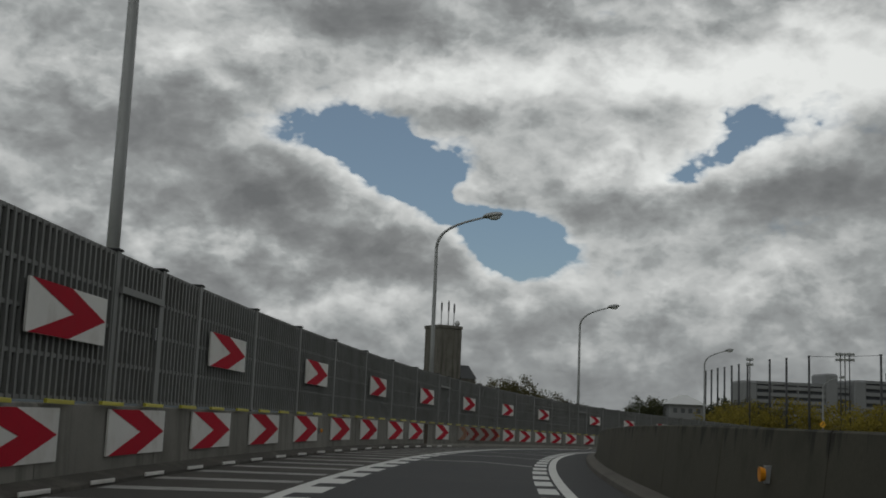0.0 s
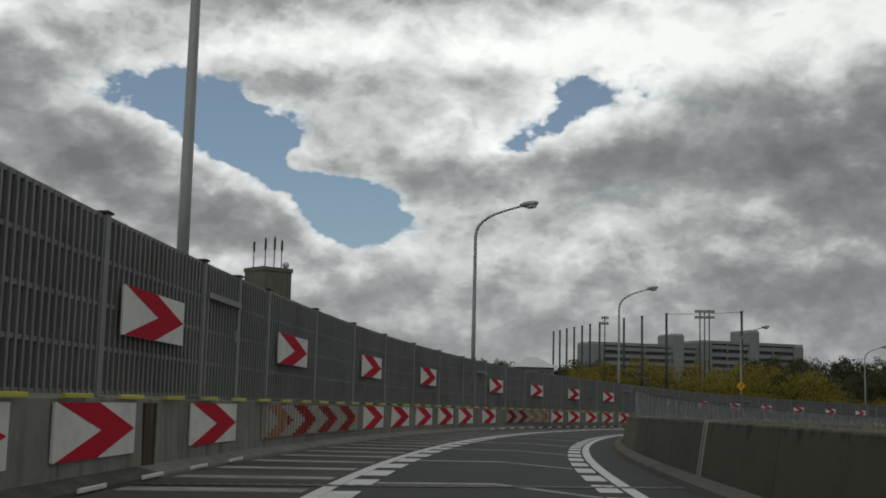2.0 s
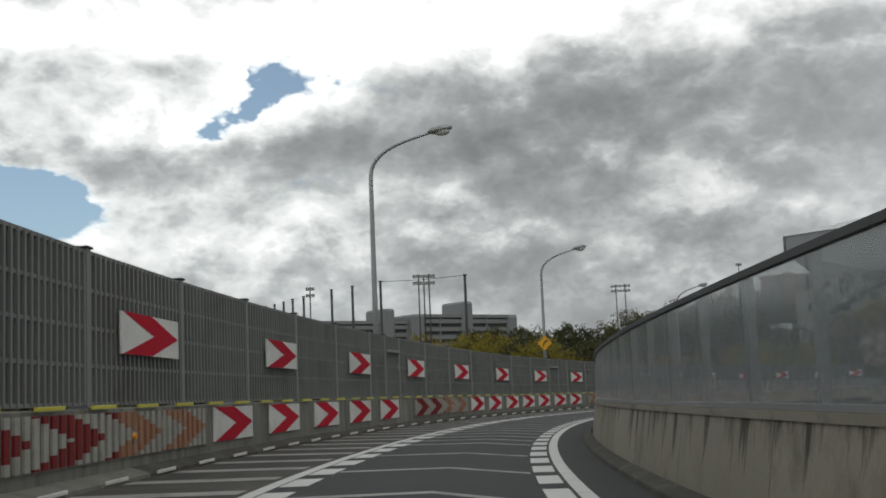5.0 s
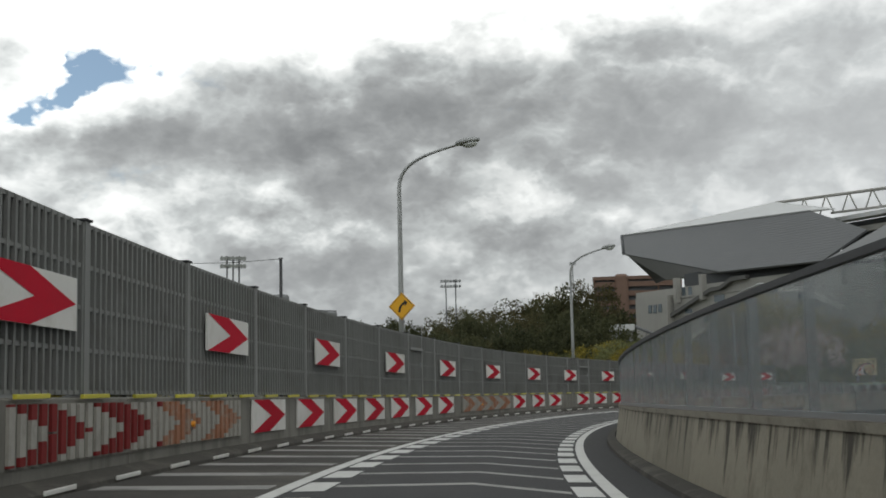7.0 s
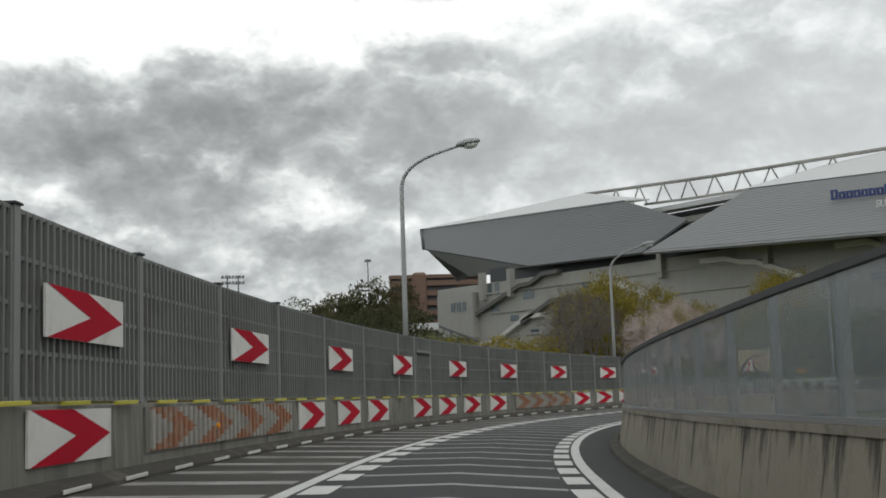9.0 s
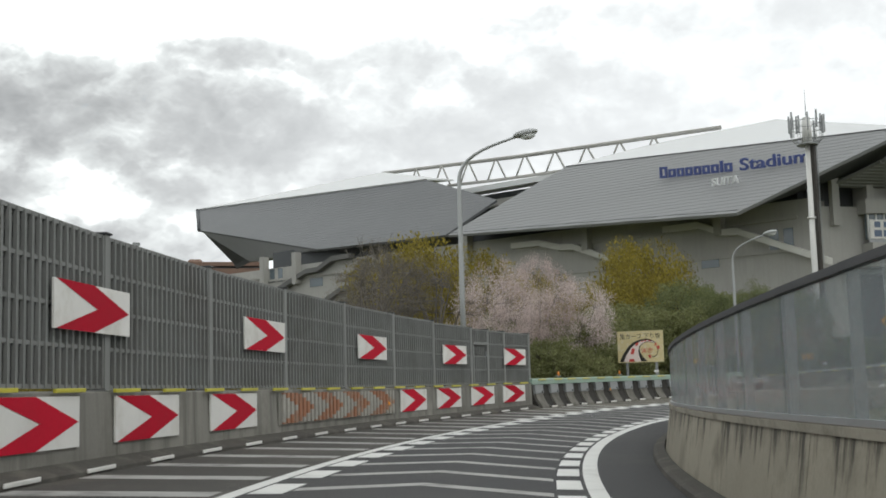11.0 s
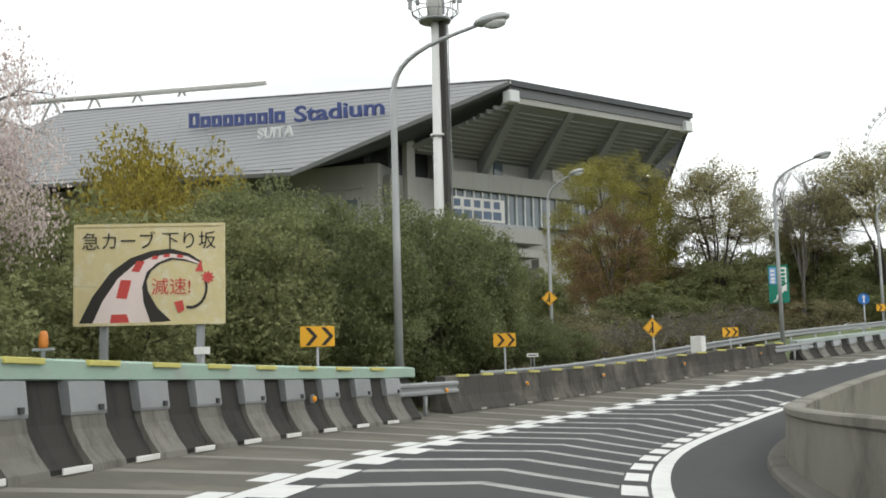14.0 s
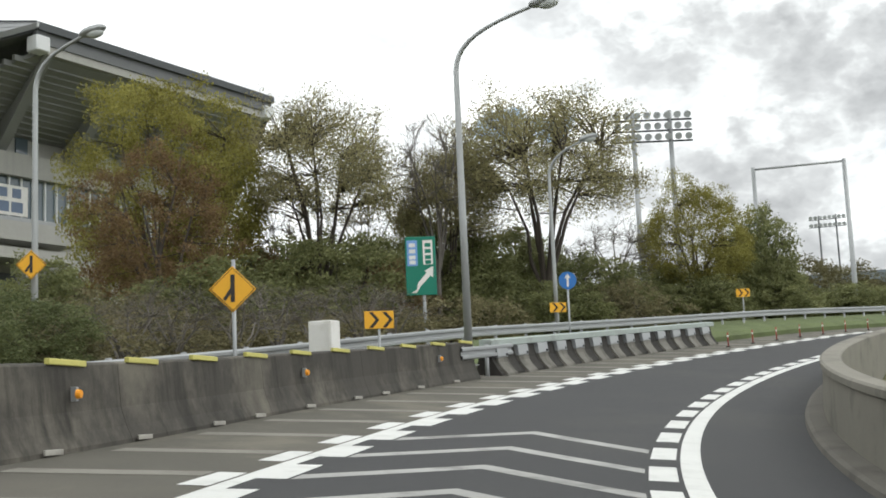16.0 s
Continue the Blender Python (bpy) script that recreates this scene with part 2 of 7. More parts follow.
CONCRETE_DARK = surface("sooty_concrete", (0.060, 0.055, 0.047), 0.9, vary=0.45, grain=25, blot=0.9, bump=0.35, stain=(0.17, 0.155, 0.125), stain_scale=0.42, streak=(0.026, 0.024, 0.02))
CONCRETE_BEND = surface("weathered_bend_concrete", (0.20, 0.188, 0.158), 0.9, vary=0.3, grain=25, blot=0.6, bump=0.3, stain=(0.085, 0.08, 0.066), stain_scale=0.55, drip=(0.07, 0.066, 0.055), drip_reach=0.6)
LEDGE = surface("pale_ledge_concrete", (0.33, 0.305, 0.25), 0.9, vary=0.35, grain=25, blot=1.2, bump=0.3, stain=(0.16, 0.148, 0.12), stain_scale=1.3)
KERB = surface("dirty_kerb_concrete", (0.125, 0.117, 0.10), 0.92, vary=0.4, grain=30, blot=0.9, bump=0.4, stain=(0.07, 0.065, 0.055), stain_scale=0.8)
CONCRETE_RUNS = surface("streaked_parapet_concrete", (0.31, 0.285, 0.225), 0.88, vary=0.3, grain=25, blot=0.9, bump=0.3, stain=(0.15, 0.14, 0.11), stain_scale=0.9, drip=(0.05, 0.046, 0.037), drip_reach=0.34, obj_random=0.25)
CONCRETE_BROWN = surface("dark_brown_concrete", (0.078, 0.074, 0.055), 0.92, vary=0.45, grain=25, blot=0.7, bump=0.3, stain=(0.050, 0.050, 0.036), stain_scale=0.7, drip=(0.021, 0.020, 0.015), drip_reach=0.95, obj_random=0.12)
CONCRETE_MID = surface("dirty_brown_concrete", (0.125, 0.118, 0.090), 0.9, vary=0.35, grain=25, blot=0.8, bump=0.3, stain=(0.08, 0.075, 0.058), stain_scale=0.8, drip=(0.03, 0.028, 0.022), drip_reach=0.6, obj_random=0.2)
CONCRETE_BLACK = surface("blackened_concrete", (0.034, 0.031, 0.027), 0.92, vary=0.4, grain=25, blot=0.9, bump=0.35, streak=(0.014, 0.013, 0.012))
GALV = surface("galvanised_steel", (0.33, 0.34, 0.345), 0.5, 0.55, vary=0.2, grain=30, blot=1.5, bump=0.08, obj_random=0.12)
PANEL = surface("grey_barrier_steel", (0.205, 0.21, 0.203), 0.6, 0.1, vary=0.2, grain=40, blot=0.8, bump=0.08, stain=(0.15, 0.148, 0.14), stain_scale=0.6, obj_random=0.12)
LOUVRE = surface("louvred_panel_back", (0.118, 0.121, 0.118), 0.65, 0.05, vary=0.3, grain=70, blot=1.0, bump=0.3, obj_random=0.15)
POST = surface("painted_post_steel", (0.23, 0.235, 0.228), 0.55, 0.1, vary=0.15, grain=40, blot=2, bump=0.05, obj_random=0.15)
WHITE = surface("white_board", (0.72, 0.71, 0.68), 0.5, vary=0.1, grain=12, blot=1.2, bump=0.03, stain=(0.55, 0.53, 0.48), stain_scale=1.5, obj_random=0.08)
RED = surface("red_board", (0.46, 0.008, 0.028), 0.7, spec=0.12, vary=0.2, grain=14, blot=1.2, bump=0.03, obj_random=0.25)
RED_FADED = surface("faded_orange_paint", (0.33, 0.15, 0.085), 0.75, vary=0.35, grain=14, blot=1.5, bump=0.1, stain=(0.36, 0.33, 0.28), stain_scale=2.0)
RED_WORN = surface("worn_red_paint", (0.27, 0.036, 0.034), 0.8, vary=0.5, grain=14, blot=2.5, bump=0.1, spec=0.15, stain=(0.30, 0.15, 0.11), stain_scale=2.2)
RED_DULL = surface("dull_dark_red_paint", (0.20, 0.028, 0.028), 0.75, vary=0.35, grain=14, blot=1.5, bump=0.1, spec=0.15)
WHITE_FADED = surface("faded_white_paint", (0.36, 0.345, 0.31), 0.75, vary=0.3, grain=14, blot=1.5, bump=0.1, stain=(0.25, 0.24, 0.21), stain_scale=2.0)
LINE = surface("road_paint", (0.62, 0.62, 0.60), 0.7, vary=0.15, grain=35, blot=1.0, bump=0.2, stain=(0.5, 0.5, 0.48), stain_scale=1.6)
LINE_WORN = surface("worn_road_paint", (0.34, 0.337, 0.322), 0.85, vary=0.45, grain=40, blot=1.0, bump=0.3, stain=(0.12, 0.118, 0.112), stain_scale=1.1)
HATCH_DUSTY = surface("dusty_worn_paint", (0.215, 0.204, 0.176), 0.9, vary=0.4, grain=40, blot=1.0, bump=0.3, stain=(0.13, 0.12, 0.10), stain_scale=0.8)
YELLOW = surface("yellow_reflector", (0.56, 0.51, 0.06), 0.4, vary=0.2, grain=20, blot=3, bump=0.05, obj_random=0.3)
YELLOW_SIGN = surface("yellow_sign", (0.78, 0.40, 0.02), 0.45, vary=0.08, grain=20, blot=2, bump=0.02)
BLACK = surface("black_marking", (0.03, 0.026, 0.022), 0.6, vary=0.2, bump=0.02)
ORANGE = surface("amber_reflector", (0.85, 0.33, 0.02), 0.3, vary=0.1, bump=0.0)
LAMP_METAL = surface("lamp_post_steel", (0.36, 0.37, 0.37), 0.45, 0.5, vary=0.15, grain=20, blot=2, bump=0.04)
LAMP_GLASS = surface("lamp_lens", (0.55, 0.57, 0.56), 0.15, 0.0, vary=0.05, bump=0.0, spec=0.7)
GREEN_RAIL = surface("pale_green_coping", (0.31, 0.42, 0.345), 0.6, 0.1, vary=0.2, grain=20, blot=1.2, bump=0.08, stain=(0.3, 0.33, 0.3), stain_scale=1.2)
GREEN_WORN = surface("greyed_green_coping", (0.34, 0.385, 0.36), 0.6, 0.1, vary=0.25, grain=20, blot=1.2, bump=0.08, stain=(0.22, 0.235, 0.22), stain_scale=1.2)
DARK_RAIL = surface("dark_coping", (0.05, 0.052, 0.055), 0.6, 0.2, vary=0.2, bump=0.05)
GRASS = surface("verge_soil_and_grass", (0.085, 0.095, 0.035), 0.95, vary=0.7, grain=9, blot=0.25, bump=0.8, stain=(0.14, 0.12, 0.075), stain_scale=0.3, bump_dist=0.06)


# ---- mesh helpers ----
def mesh_of(name, bm):
    me = bpy.data.meshes.new(name)
    bm.normal_update()
    bm.to_mesh(me)
    bm.free()
    return me


def part(name, bm, material, parent=None, label="", matrix=None, smooth=False):
    me = bm if isinstance(bm, bpy.types.Mesh) else mesh_of(name, bm)
    for m in material if isinstance(material, (list, tuple)) else [material]:
        if len(me.materials) < (len(material) if isinstance(material, (list, tuple)) else 1):
            me.materials.append(m)
    if smooth:
        me.shade_smooth()
    ob = new(name, me)
    if parent is not None:
        ob.parent = parent
    if matrix is not None:
        ob.matrix_basis = matrix
    if label:
        ob["label"] = label
    return ob


def thing(name, label, category, group="", kind="", matrix=None):
    ob = new(name)
    ob.empty_display_size = 0.2
    if matrix is not None:
        ob.matrix_basis = matrix
    return tagged(ob, label, category, group, kind)


def add_box(bm, lo, hi, m=None, bevel=0.0, mat=0):
    c = [(a + b) / 2 for a, b in zip(lo, hi)]
    d = [abs(b - a) for a, b in zip(lo, hi)]
    mm = Matrix.Translation(c) @ Matrix.Diagonal((*d, 1))
    r = bmesh.ops.create_cube(bm, size=1.0, matrix=(m @ mm) if m is not None else mm)
    faces = {f for v in r["verts"] for f in v.link_faces}
    for f in faces:
        f.material_index = mat
    if bevel:
        edges = list({e for v in r["verts"] for e in v.link_edges})
        bmesh.ops.bevel(bm, geom=edges, offset=bevel, segments=1, affect="EDGES")


def box(lo, hi, bevel=0.0, m=None):
    bm = bmesh.new()
    add_box(bm, lo, hi, m, bevel)
    return bm


def add_tube(bm, pts, radii, sides=8, cap=True):
    """A tapered tube through points."""
    pts = [Vector(p) for p in pts]
    rings, a = [], None
    for i, p in enumerate(pts):
        t = (pts[min(i + 1, len(pts) - 1)] - pts[max(i - 1, 0)]).normalized()
        if a is None:
            a = t.cross(Vector((0.31, 0.95, 0.11)) if abs(t.y) < 0.8 else Vector((1, 0, 0.1)))
        a = (a - t * a.dot(t)).normalized()      # carried on without twist
        b = t.cross(a)
        r = radii[i] if isinstance(radii, (list, tuple)) else radii
        rings.append([bm.verts.new(p + r * (math.cos(q) * a + math.sin(q) * b)) for q in (2 * math.pi * k / sides for k in range(sides))])
    for r0, r1 in zip(rings, rings[1:]):
        for k in range(sides):
            f = bm.faces.new((r0[k], r0[(k + 1) % sides], r1[(k + 1) % sides], r1[k]))
            f.smooth = True
    if cap:
        bm.faces.new(rings[0][::-1])
        bm.faces.new(rings[-1])


def tube(pts, radii, sides=8):
    bm = bmesh.new()
    add_tube(bm, pts, radii, sides)
    return bm


# ---- the line of the ramp: the face of the left-hand wall, by station (m) ----
CURVATURE = ((-30, 0.00284), (0, 0.00356), (30, 0.00426), (60, 0.00485), (90, 0.00506), (120, 0.00443), (150, 0.00475), (180, 0.00698),
             (210, 0.00878), (240, 0.01087), (270, 0.0137), (300, 0.0085), (330, 0.008), (460, 0.004))
PROFILE = ((-60, -0.5), (-14, 0.0), (4, 0.24), (22, 0.38), (39, 0.39), (56, 0.31), (74, 0.2), (91, 0.07), (108, -0.07), (126, -0.25), (143, -0.48), (160, -0.69),
           (178, -0.88), (195, -1.06), (211, -1.2), (228, -1.28), (244, -1.39), (260, -1.44), (272, -1.12), (289, -0.1), (300, 0.65), (310, 1.35), (330, 2.75), (460, 9.0))
BANK = ((40, 0.0), (140, 0.03), (220, 0.045), (245, 0.08), (262, 0.1), (275, 0.09), (330, 0.08))
DS = 0.5
_S = np.arange(-30.0, 460.01, DS)
_k = np.interp(_S, *np.array(CURVATURE).T)
_H = -0.1349 + np.concatenate([[0], np.cumsum((_k[1:] + _k[:-1]) / 2 * DS)])
_hm = (_H[1:] + _H[:-1]) / 2
_X = -3.2566 + np.concatenate([[0], np.cumsum(np.sin(_hm) * DS)])
_Y = -15.9532 + np.concatenate([[0], np.cumsum(np.cos(_hm) * DS)])
# smoothed heights
_Zs = np.interp(_S, *np.array(PROFILE).T)
_Zs = np.convolve(np.pad(_Zs, 12, mode="edge"), np.ones(25) / 25, mode="valid")


def line_at(s):
    """x, y and clockwise heading of the wall line; before its start it runs straight on."""
    if s < -30:
        d = s + 30
        return _X[0] + d * math.sin(_H[0]), _Y[0] + d * math.cos(_H[0]), _H[0]
    return float(np.interp(s, _S, _X)), float(np.interp(s, _S, _Y)), float(np.interp(s, _S, _H))


def road_z(s, n):
    bank = float(np.interp(s, *np.array(BANK).T))
    return float(np.interp(s, _S, _Zs)) + bank * (5 - n)


def at(s, n, z=0.0):
    """The point n metres to the right of the wall line and z above the road there."""
    x, y, h = line_at(s)
    return Vector((x + n * math.cos(h), y - n * math.sin(h), road_z(s, n) + z))


def frame_at(s, n, z=0.0, turn=0.0):
    """A pose at a station: x ahead, y to the left, z up."""
    h = line_at(s)[2]
    return Matrix.Translation(at(s, n, z)) @ Matrix.Rotation(math.pi / 2 - h + turn, 4, "Z")


def sweep(profile, s0, s1, step=1.0, closed=True, shift=None, lift=None):
    """A section (n, z) carried along the ramp from s0 to s1; shift moves it sideways and lift upwards by station."""
    bm = bmesh.new()
    count = max(1, round((s1 - s0) / step))
    rows = []
    for i in range(count + 1):
        s = s0 + (s1 - s0) * i / count
        d, up = shift(s) if shift else 0.0, lift(s) if lift else 0.0
        rows.append([bm.verts.new(at(s, n + d, z + up)) for n, z in profile])
    m = len(profile)
    for r0, r1 in zip(rows, rows[1:]):
        for k in range(m if closed else m - 1):
            j = (k + 1) % m
            bm.faces.new((r0[k], r0[j], r1[j], r1[k]))
    if closed and m > 2:
        bm.faces.new(rows[0][::-1])
        bm.faces.new(rows[-1])
    bmesh.ops.recalc_face_normals(bm, faces=bm.faces)
    return bm


def strip(corners_s_n, z=0.006, cuts=4):
    """A flat marking between four (s, n) corners, laid on the road."""
    bm = bmesh.new()
    add_strip(bm, corners_s_n, z, cuts)
    return bm


def add_strip(bm, c, z=0.006, cuts=3):
    (a, b, d, e) = c      # near left, near right, far right, far left
    prev = None
    for i in range(cuts + 1):
        t = i / cuts
        l = (a[0] + (b[0] - a[0]) * t, a[1] + (b[1] - a[1]) * t)
        r = (e[0] + (d[0] - e[0]) * t, e[1] + (d[1] - e[1]) * t)
        cur = (bm.verts.new(at(*l, z)), bm.verts.new(at(*r, z)))
        if prev:
            f = bm.faces.new((prev[0], cur[0], cur[1], prev[1]))
            if f.normal.z < 0:
                f.normal_flip()
        prev = cur


# ---- ground and road ----
RIGHT_WALL = 8.0
END = 440.0
LEFT_LINE = ((-60, 2.68), (53, 2.69), (90, 2.62), (121, 2.57), (140, 2.66), (160, 2.78), (190, 2.76), (215, 2.70), (240, 2.50), (265, 2.54), (460, 2.6))
RIGHT_LINE = ((-60, 6.60), (53, 6.56), (90, 6.52), (121, 6.40), (140, 6.52), (160, 6.68), (215, 6.70), (242, 6.58), (265, 6.74), (460, 6.74))


def along(s, table):
    """A value that changes with the station, from a table of (station, value)."""
    return float(np.interp(s, *np.array(table).T))


def lane_shift(s):
    return along(s, LEFT_LINE) - 2.52


def build_road():
    road = part("road", sweep([(2.6, 0), (2.6, -0.5), (8.6, -0.5), (8.6, 0), (7.4, 0), (6.6, 0), (5, 0), (3.8, 0)], -60, END, 1.5, shift=lane_shift), ASPHALT)
    tagged(road, "dark asphalt ramp lane curving to the right", "road", kind="structure")
    sh = part("hard_shoulder", sweep([(-0.6, 0), (-0.6, -0.5), (2.598, -0.5), (2.598, 0), (1.3, 0)], -60, 226, 1.5, shift=lane_shift), SHOULDER)
    dust = surface("thick_dust_on_asphalt", (0.10, 0.093, 0.077), 0.95, vary=0.5, grain=45, blot=0.4, bump=0.3, stain=(0.185, 0.168, 0.132), stain_scale=0.3)
    dusty = part("dusty_shoulder", sweep([(-0.6, 0), (-0.6, -0.5), (2.598, -0.5), (2.598, 0), (1.3, 0)], 226, END, 1.5, shift=lane_shift), dust)
    tagged(dusty, "dusty brownish shoulder beside the barriers", "road", kind="structure")
    tagged(sh, "dusty asphalt shoulder with worn hatching", "shoulder", kind="structure")


build_road()


def fac(x, a, b):
    t = min(1.0, max(0.0, (x - a) / (b - a)))
    return t * t * (3 - 2 * t)


def ground_height(x, y):
    """The land: low round the ramp's first half, rising to the road and the wood beyond its end."""
    i = int(np.argmin((_X - x) ** 2 + (_Y - y) ** 2))
    d = math.hypot(_X[i] - x, _Y[i] - y)
    n = (x - _X[i]) * math.cos(_H[i]) - (y - _Y[i]) * math.sin(_H[i])
    s = _S[i]
    z = -4.5 + 1.0 * noise.noise(Vector((x * 0.01, y * 0.01, 0.3)))
    up = fac(s, 205, 245)
    edge = road_z(s, 0) - 0.35
    if n < 0:
        near = edge + 0.6 * fac(d, 1.5, 6) * fac(s, 262, 285) + 0.012 * max(0, d - 10) * fac(d, 5, 60)
        z += (near - z) * up * (1 - fac(d, 60, 140) * 0.5)
    else:
        z += (edge - 0.4 - z) * up * (1 - fac(d, 8, 26))
    if -1 < n < 9.5 and -30 < s < 440:
        z = min(z, road_z(s, max(0.0, min(8.0, n))) - 0.62)
    return z + 14 * fac(math.hypot(x - 100, y - 100), 600, 2200)


def build_ground():
    bm = bmesh.new()
    xs = [-4000, -2200, -1200, -700, -420, -260] + [-170 + 6 * i for i in range(95)] + [480, 640, 900, 1400, 2400, 4200]
    ys = [-4000, -2200, -1200, -700, -420, -240] + [-90 + 6 * i for i in range(96)] + [600, 760, 1000, 1500, 2400, 4200]
    grid = [[bm.verts.new((x, y, ground_height(x, y))) for x in xs] for y in ys]
    for j in range(len(ys) - 1):
        for i in range(len(xs) - 1):
            f = bm.faces.new((grid[j][i], grid[j][i + 1], grid[j + 1][i + 1], grid[j + 1][i]))
            f.smooth = True
    tagged(part("ground", bm, GRASS), "rough grass and bare soil round the ramp", "ground", kind="structure")


build_ground()


# ---- road markings ----
RIGHT_BLOCKS = ((-40, -41.0), (0, 54.96), (5, 66.1), (44, 157.79), (48, 167.31), (69, 216.66), (73, 226.41), (90, 266.91), (94, 276.5), (118, 334.0))      # number, station
LEFT_BLOCKS = ((-40, -40.0), (0, 54.62), (4, 64.05), (44, 158.27), (48, 167.9), (68, 215.47), (72, 225.35), (88, 264.99), (92, 274.6), (116, 332.0))
HATCHES = ((-38, -38.0), (0, 55.8), (3, 63.7), (42, 159.3), (45, 166.2), (75, 239.0), (112, 330.0))


def build_markings():
    """Edge lines, speed blocks, shoulder hatching and the bent bars across the lane."""
    def right(s):
        return along(s, RIGHT_LINE)
    def left(s):
        return along(s, LEFT_LINE)
    for name, edge, w0, w1 in (("left_edge_line", left, 0.19, 0.17), ("right_edge_line", right, 0.18, 0.25)):
        bm = bmesh.new()
        prev = None
        for i in range(501):
            s = -60 + (END + 60) * i / 500
            n = edge(s)
            cur = (bm.verts.new(at(s, n, 0.005)), bm.verts.new(at(s, n + w0 + (w1 - w0) * fac(s, 170, 215), 0.005)))
            if prev:
                f = bm.faces.new((prev[0], prev[1], cur[1], cur[0]))
                f.normal_update()
                if f.normal.z < 0:
                    f.normal_flip()
            prev = cur
        tagged(part(name, bm, LINE), "solid white painted edge line on the asphalt", "road marking", kind="structure")
    def blocks(name, table, k0, k1, edge, length, skew, mat, label, z=0.006, ahead=0.0):
        bm = bmesh.new()
        rng = random.Random(7)
        for k in range(k0, k1):
            s = along(k, table) - ahead + rng.uniform(-0.04, 0.04)
            n0, n1 = edge(s)
            a, b = s - length / 2, s + length / 2
            add_strip(bm, ((a, n0), (a + skew, n1), (b + skew, n1), (b, n0)), z, 3)
        tagged(part(name, bm, mat), label, "road marking", kind="stuff")
    mid = ((0, 0.36), (157, 0.42), (220, 0.37), (262, 0.26))
    def left_block(s):
        c = left(s) + along(s, mid)
        return c - 0.175, c + 0.19
    blocks("right_speed_blocks", RIGHT_BLOCKS, -38, 118, lambda s: (right(s) - 0.36, right(s) - 0.05), 1.52, 0.02, LINE, "white speed-reduction blocks beside the edge line")
    blocks("left_speed_blocks", LEFT_BLOCKS, -38, 116, left_block, 1.45, 0.12, LINE, "white speed-reduction blocks beside the edge line")
    blocks("left_outer_blocks", LEFT_BLOCKS, 70, 116, lambda s: (left(s) - 0.30, left(s) - 0.03), 1.2, 0.05, LINE, "white blocks on the outside of the edge line", ahead=0.95)
    blocks("shoulder_hatching", HATCHES, -36, 74, lambda s: (0.45, left(s) - 0.1), 0.62, 0.38, LINE_WORN, "worn white hatching across the shoulder", 0.004)
    blocks("shoulder_hatching", HATCHES, 74, 112, lambda s: (0.5, left(s) - 0.35), 0.42, 0.7, HATCH_DUSTY, "dusty worn hatching on the shoulder", 0.004)
    # worn bars, each bent in the middle of the lane, closer together further down
    bm = bmesh.new()
    s = 17.4
    while s < 279:
        w = 0.34 if s < 190 else 0.46
        apex = 4.88 - 0.28 * fac(s, 100, 260)
        a = (s + along(s, ((60, -0.4), (160, -0.75), (219, -1.5), (267, -2.0))), left_block(s)[1] + 0.03)
        b = (s + along(s, ((60, -2.1), (160, -1.05), (219, -1.4), (267, -1.9))), right(s) - 0.4)
        add_strip(bm, (a, (s, apex), (s + w, apex), (a[0] + w, a[1])), 0.004, 4)
        add_strip(bm, ((s, apex), b, (b[0] + w, b[1]), (s + w, apex)), 0.004, 4)
        s += 7.0 if s < 70 else 4.8 if s < 100 else 2.38
    tagged(part("lane_cross_bars", bm, LINE_WORN), "worn grey cross bars bent in mid-lane", "road marking", kind="stuff")


build_markings()

# ---- left side: concrete wall and noise barrier ----
CHEVRONS = (-21.0, -10.6, -0.67, 8.1, 17.42, 27.1, 37.0, 46.95, 57.0, 66.92, 81.66, 91.65, 101.3, 110.8, 120.0, 129.1, 138.38, 147.9, 157.42, 166.87, 176.06, 184.35, 192.8, 201.3, 209.96, 218.6, 225.84)
GRID = ((-6, -26.0), (0, 2.75), (1, 7.47), (2, 12.1), (4, 21.65), (11, 56.15), (12, 60.96), (16, 81.0), (27, 132.95), (28, 137.64), (31, 151.92), (35, 171.1), (43, 209.0), (44, 213.6), (45, 217.8), (46, 222.1), (47, 226.1), (48, 229.2))      # number of the post, station
DOORS = ((0, 0.5), (8, 8.5), (15.5, 16), (23.5, 24), (31, 31.5), (38.5, 39), (46, 46.5))
RIBBED = ((45.6, 56.4), (85.2, 96.4), (120.6, 131.4), (161.4, 172.0), (203.4, 213.4))
WALL_END, WALL_TOP = 229.2, 1.06
FENCE_N, FENCE_TOPS = -0.15, ((-30, 3.24), (0, 3.24), (20, 3.28), (56, 3.32), (80, 3.28), (140, 3.26), (155, 3.31), (170, 3.28), (209, 3.26), (218, 3.20), (223, 3.11), (230, 3.07))


FOOT = surface("grimy_kerb", (0.062, 0.058, 0.05), 0.92, vary=0.45, grain=30, blot=0.9, bump=0.4, stain=(0.14, 0.13, 0.11), stain_scale=1.2)


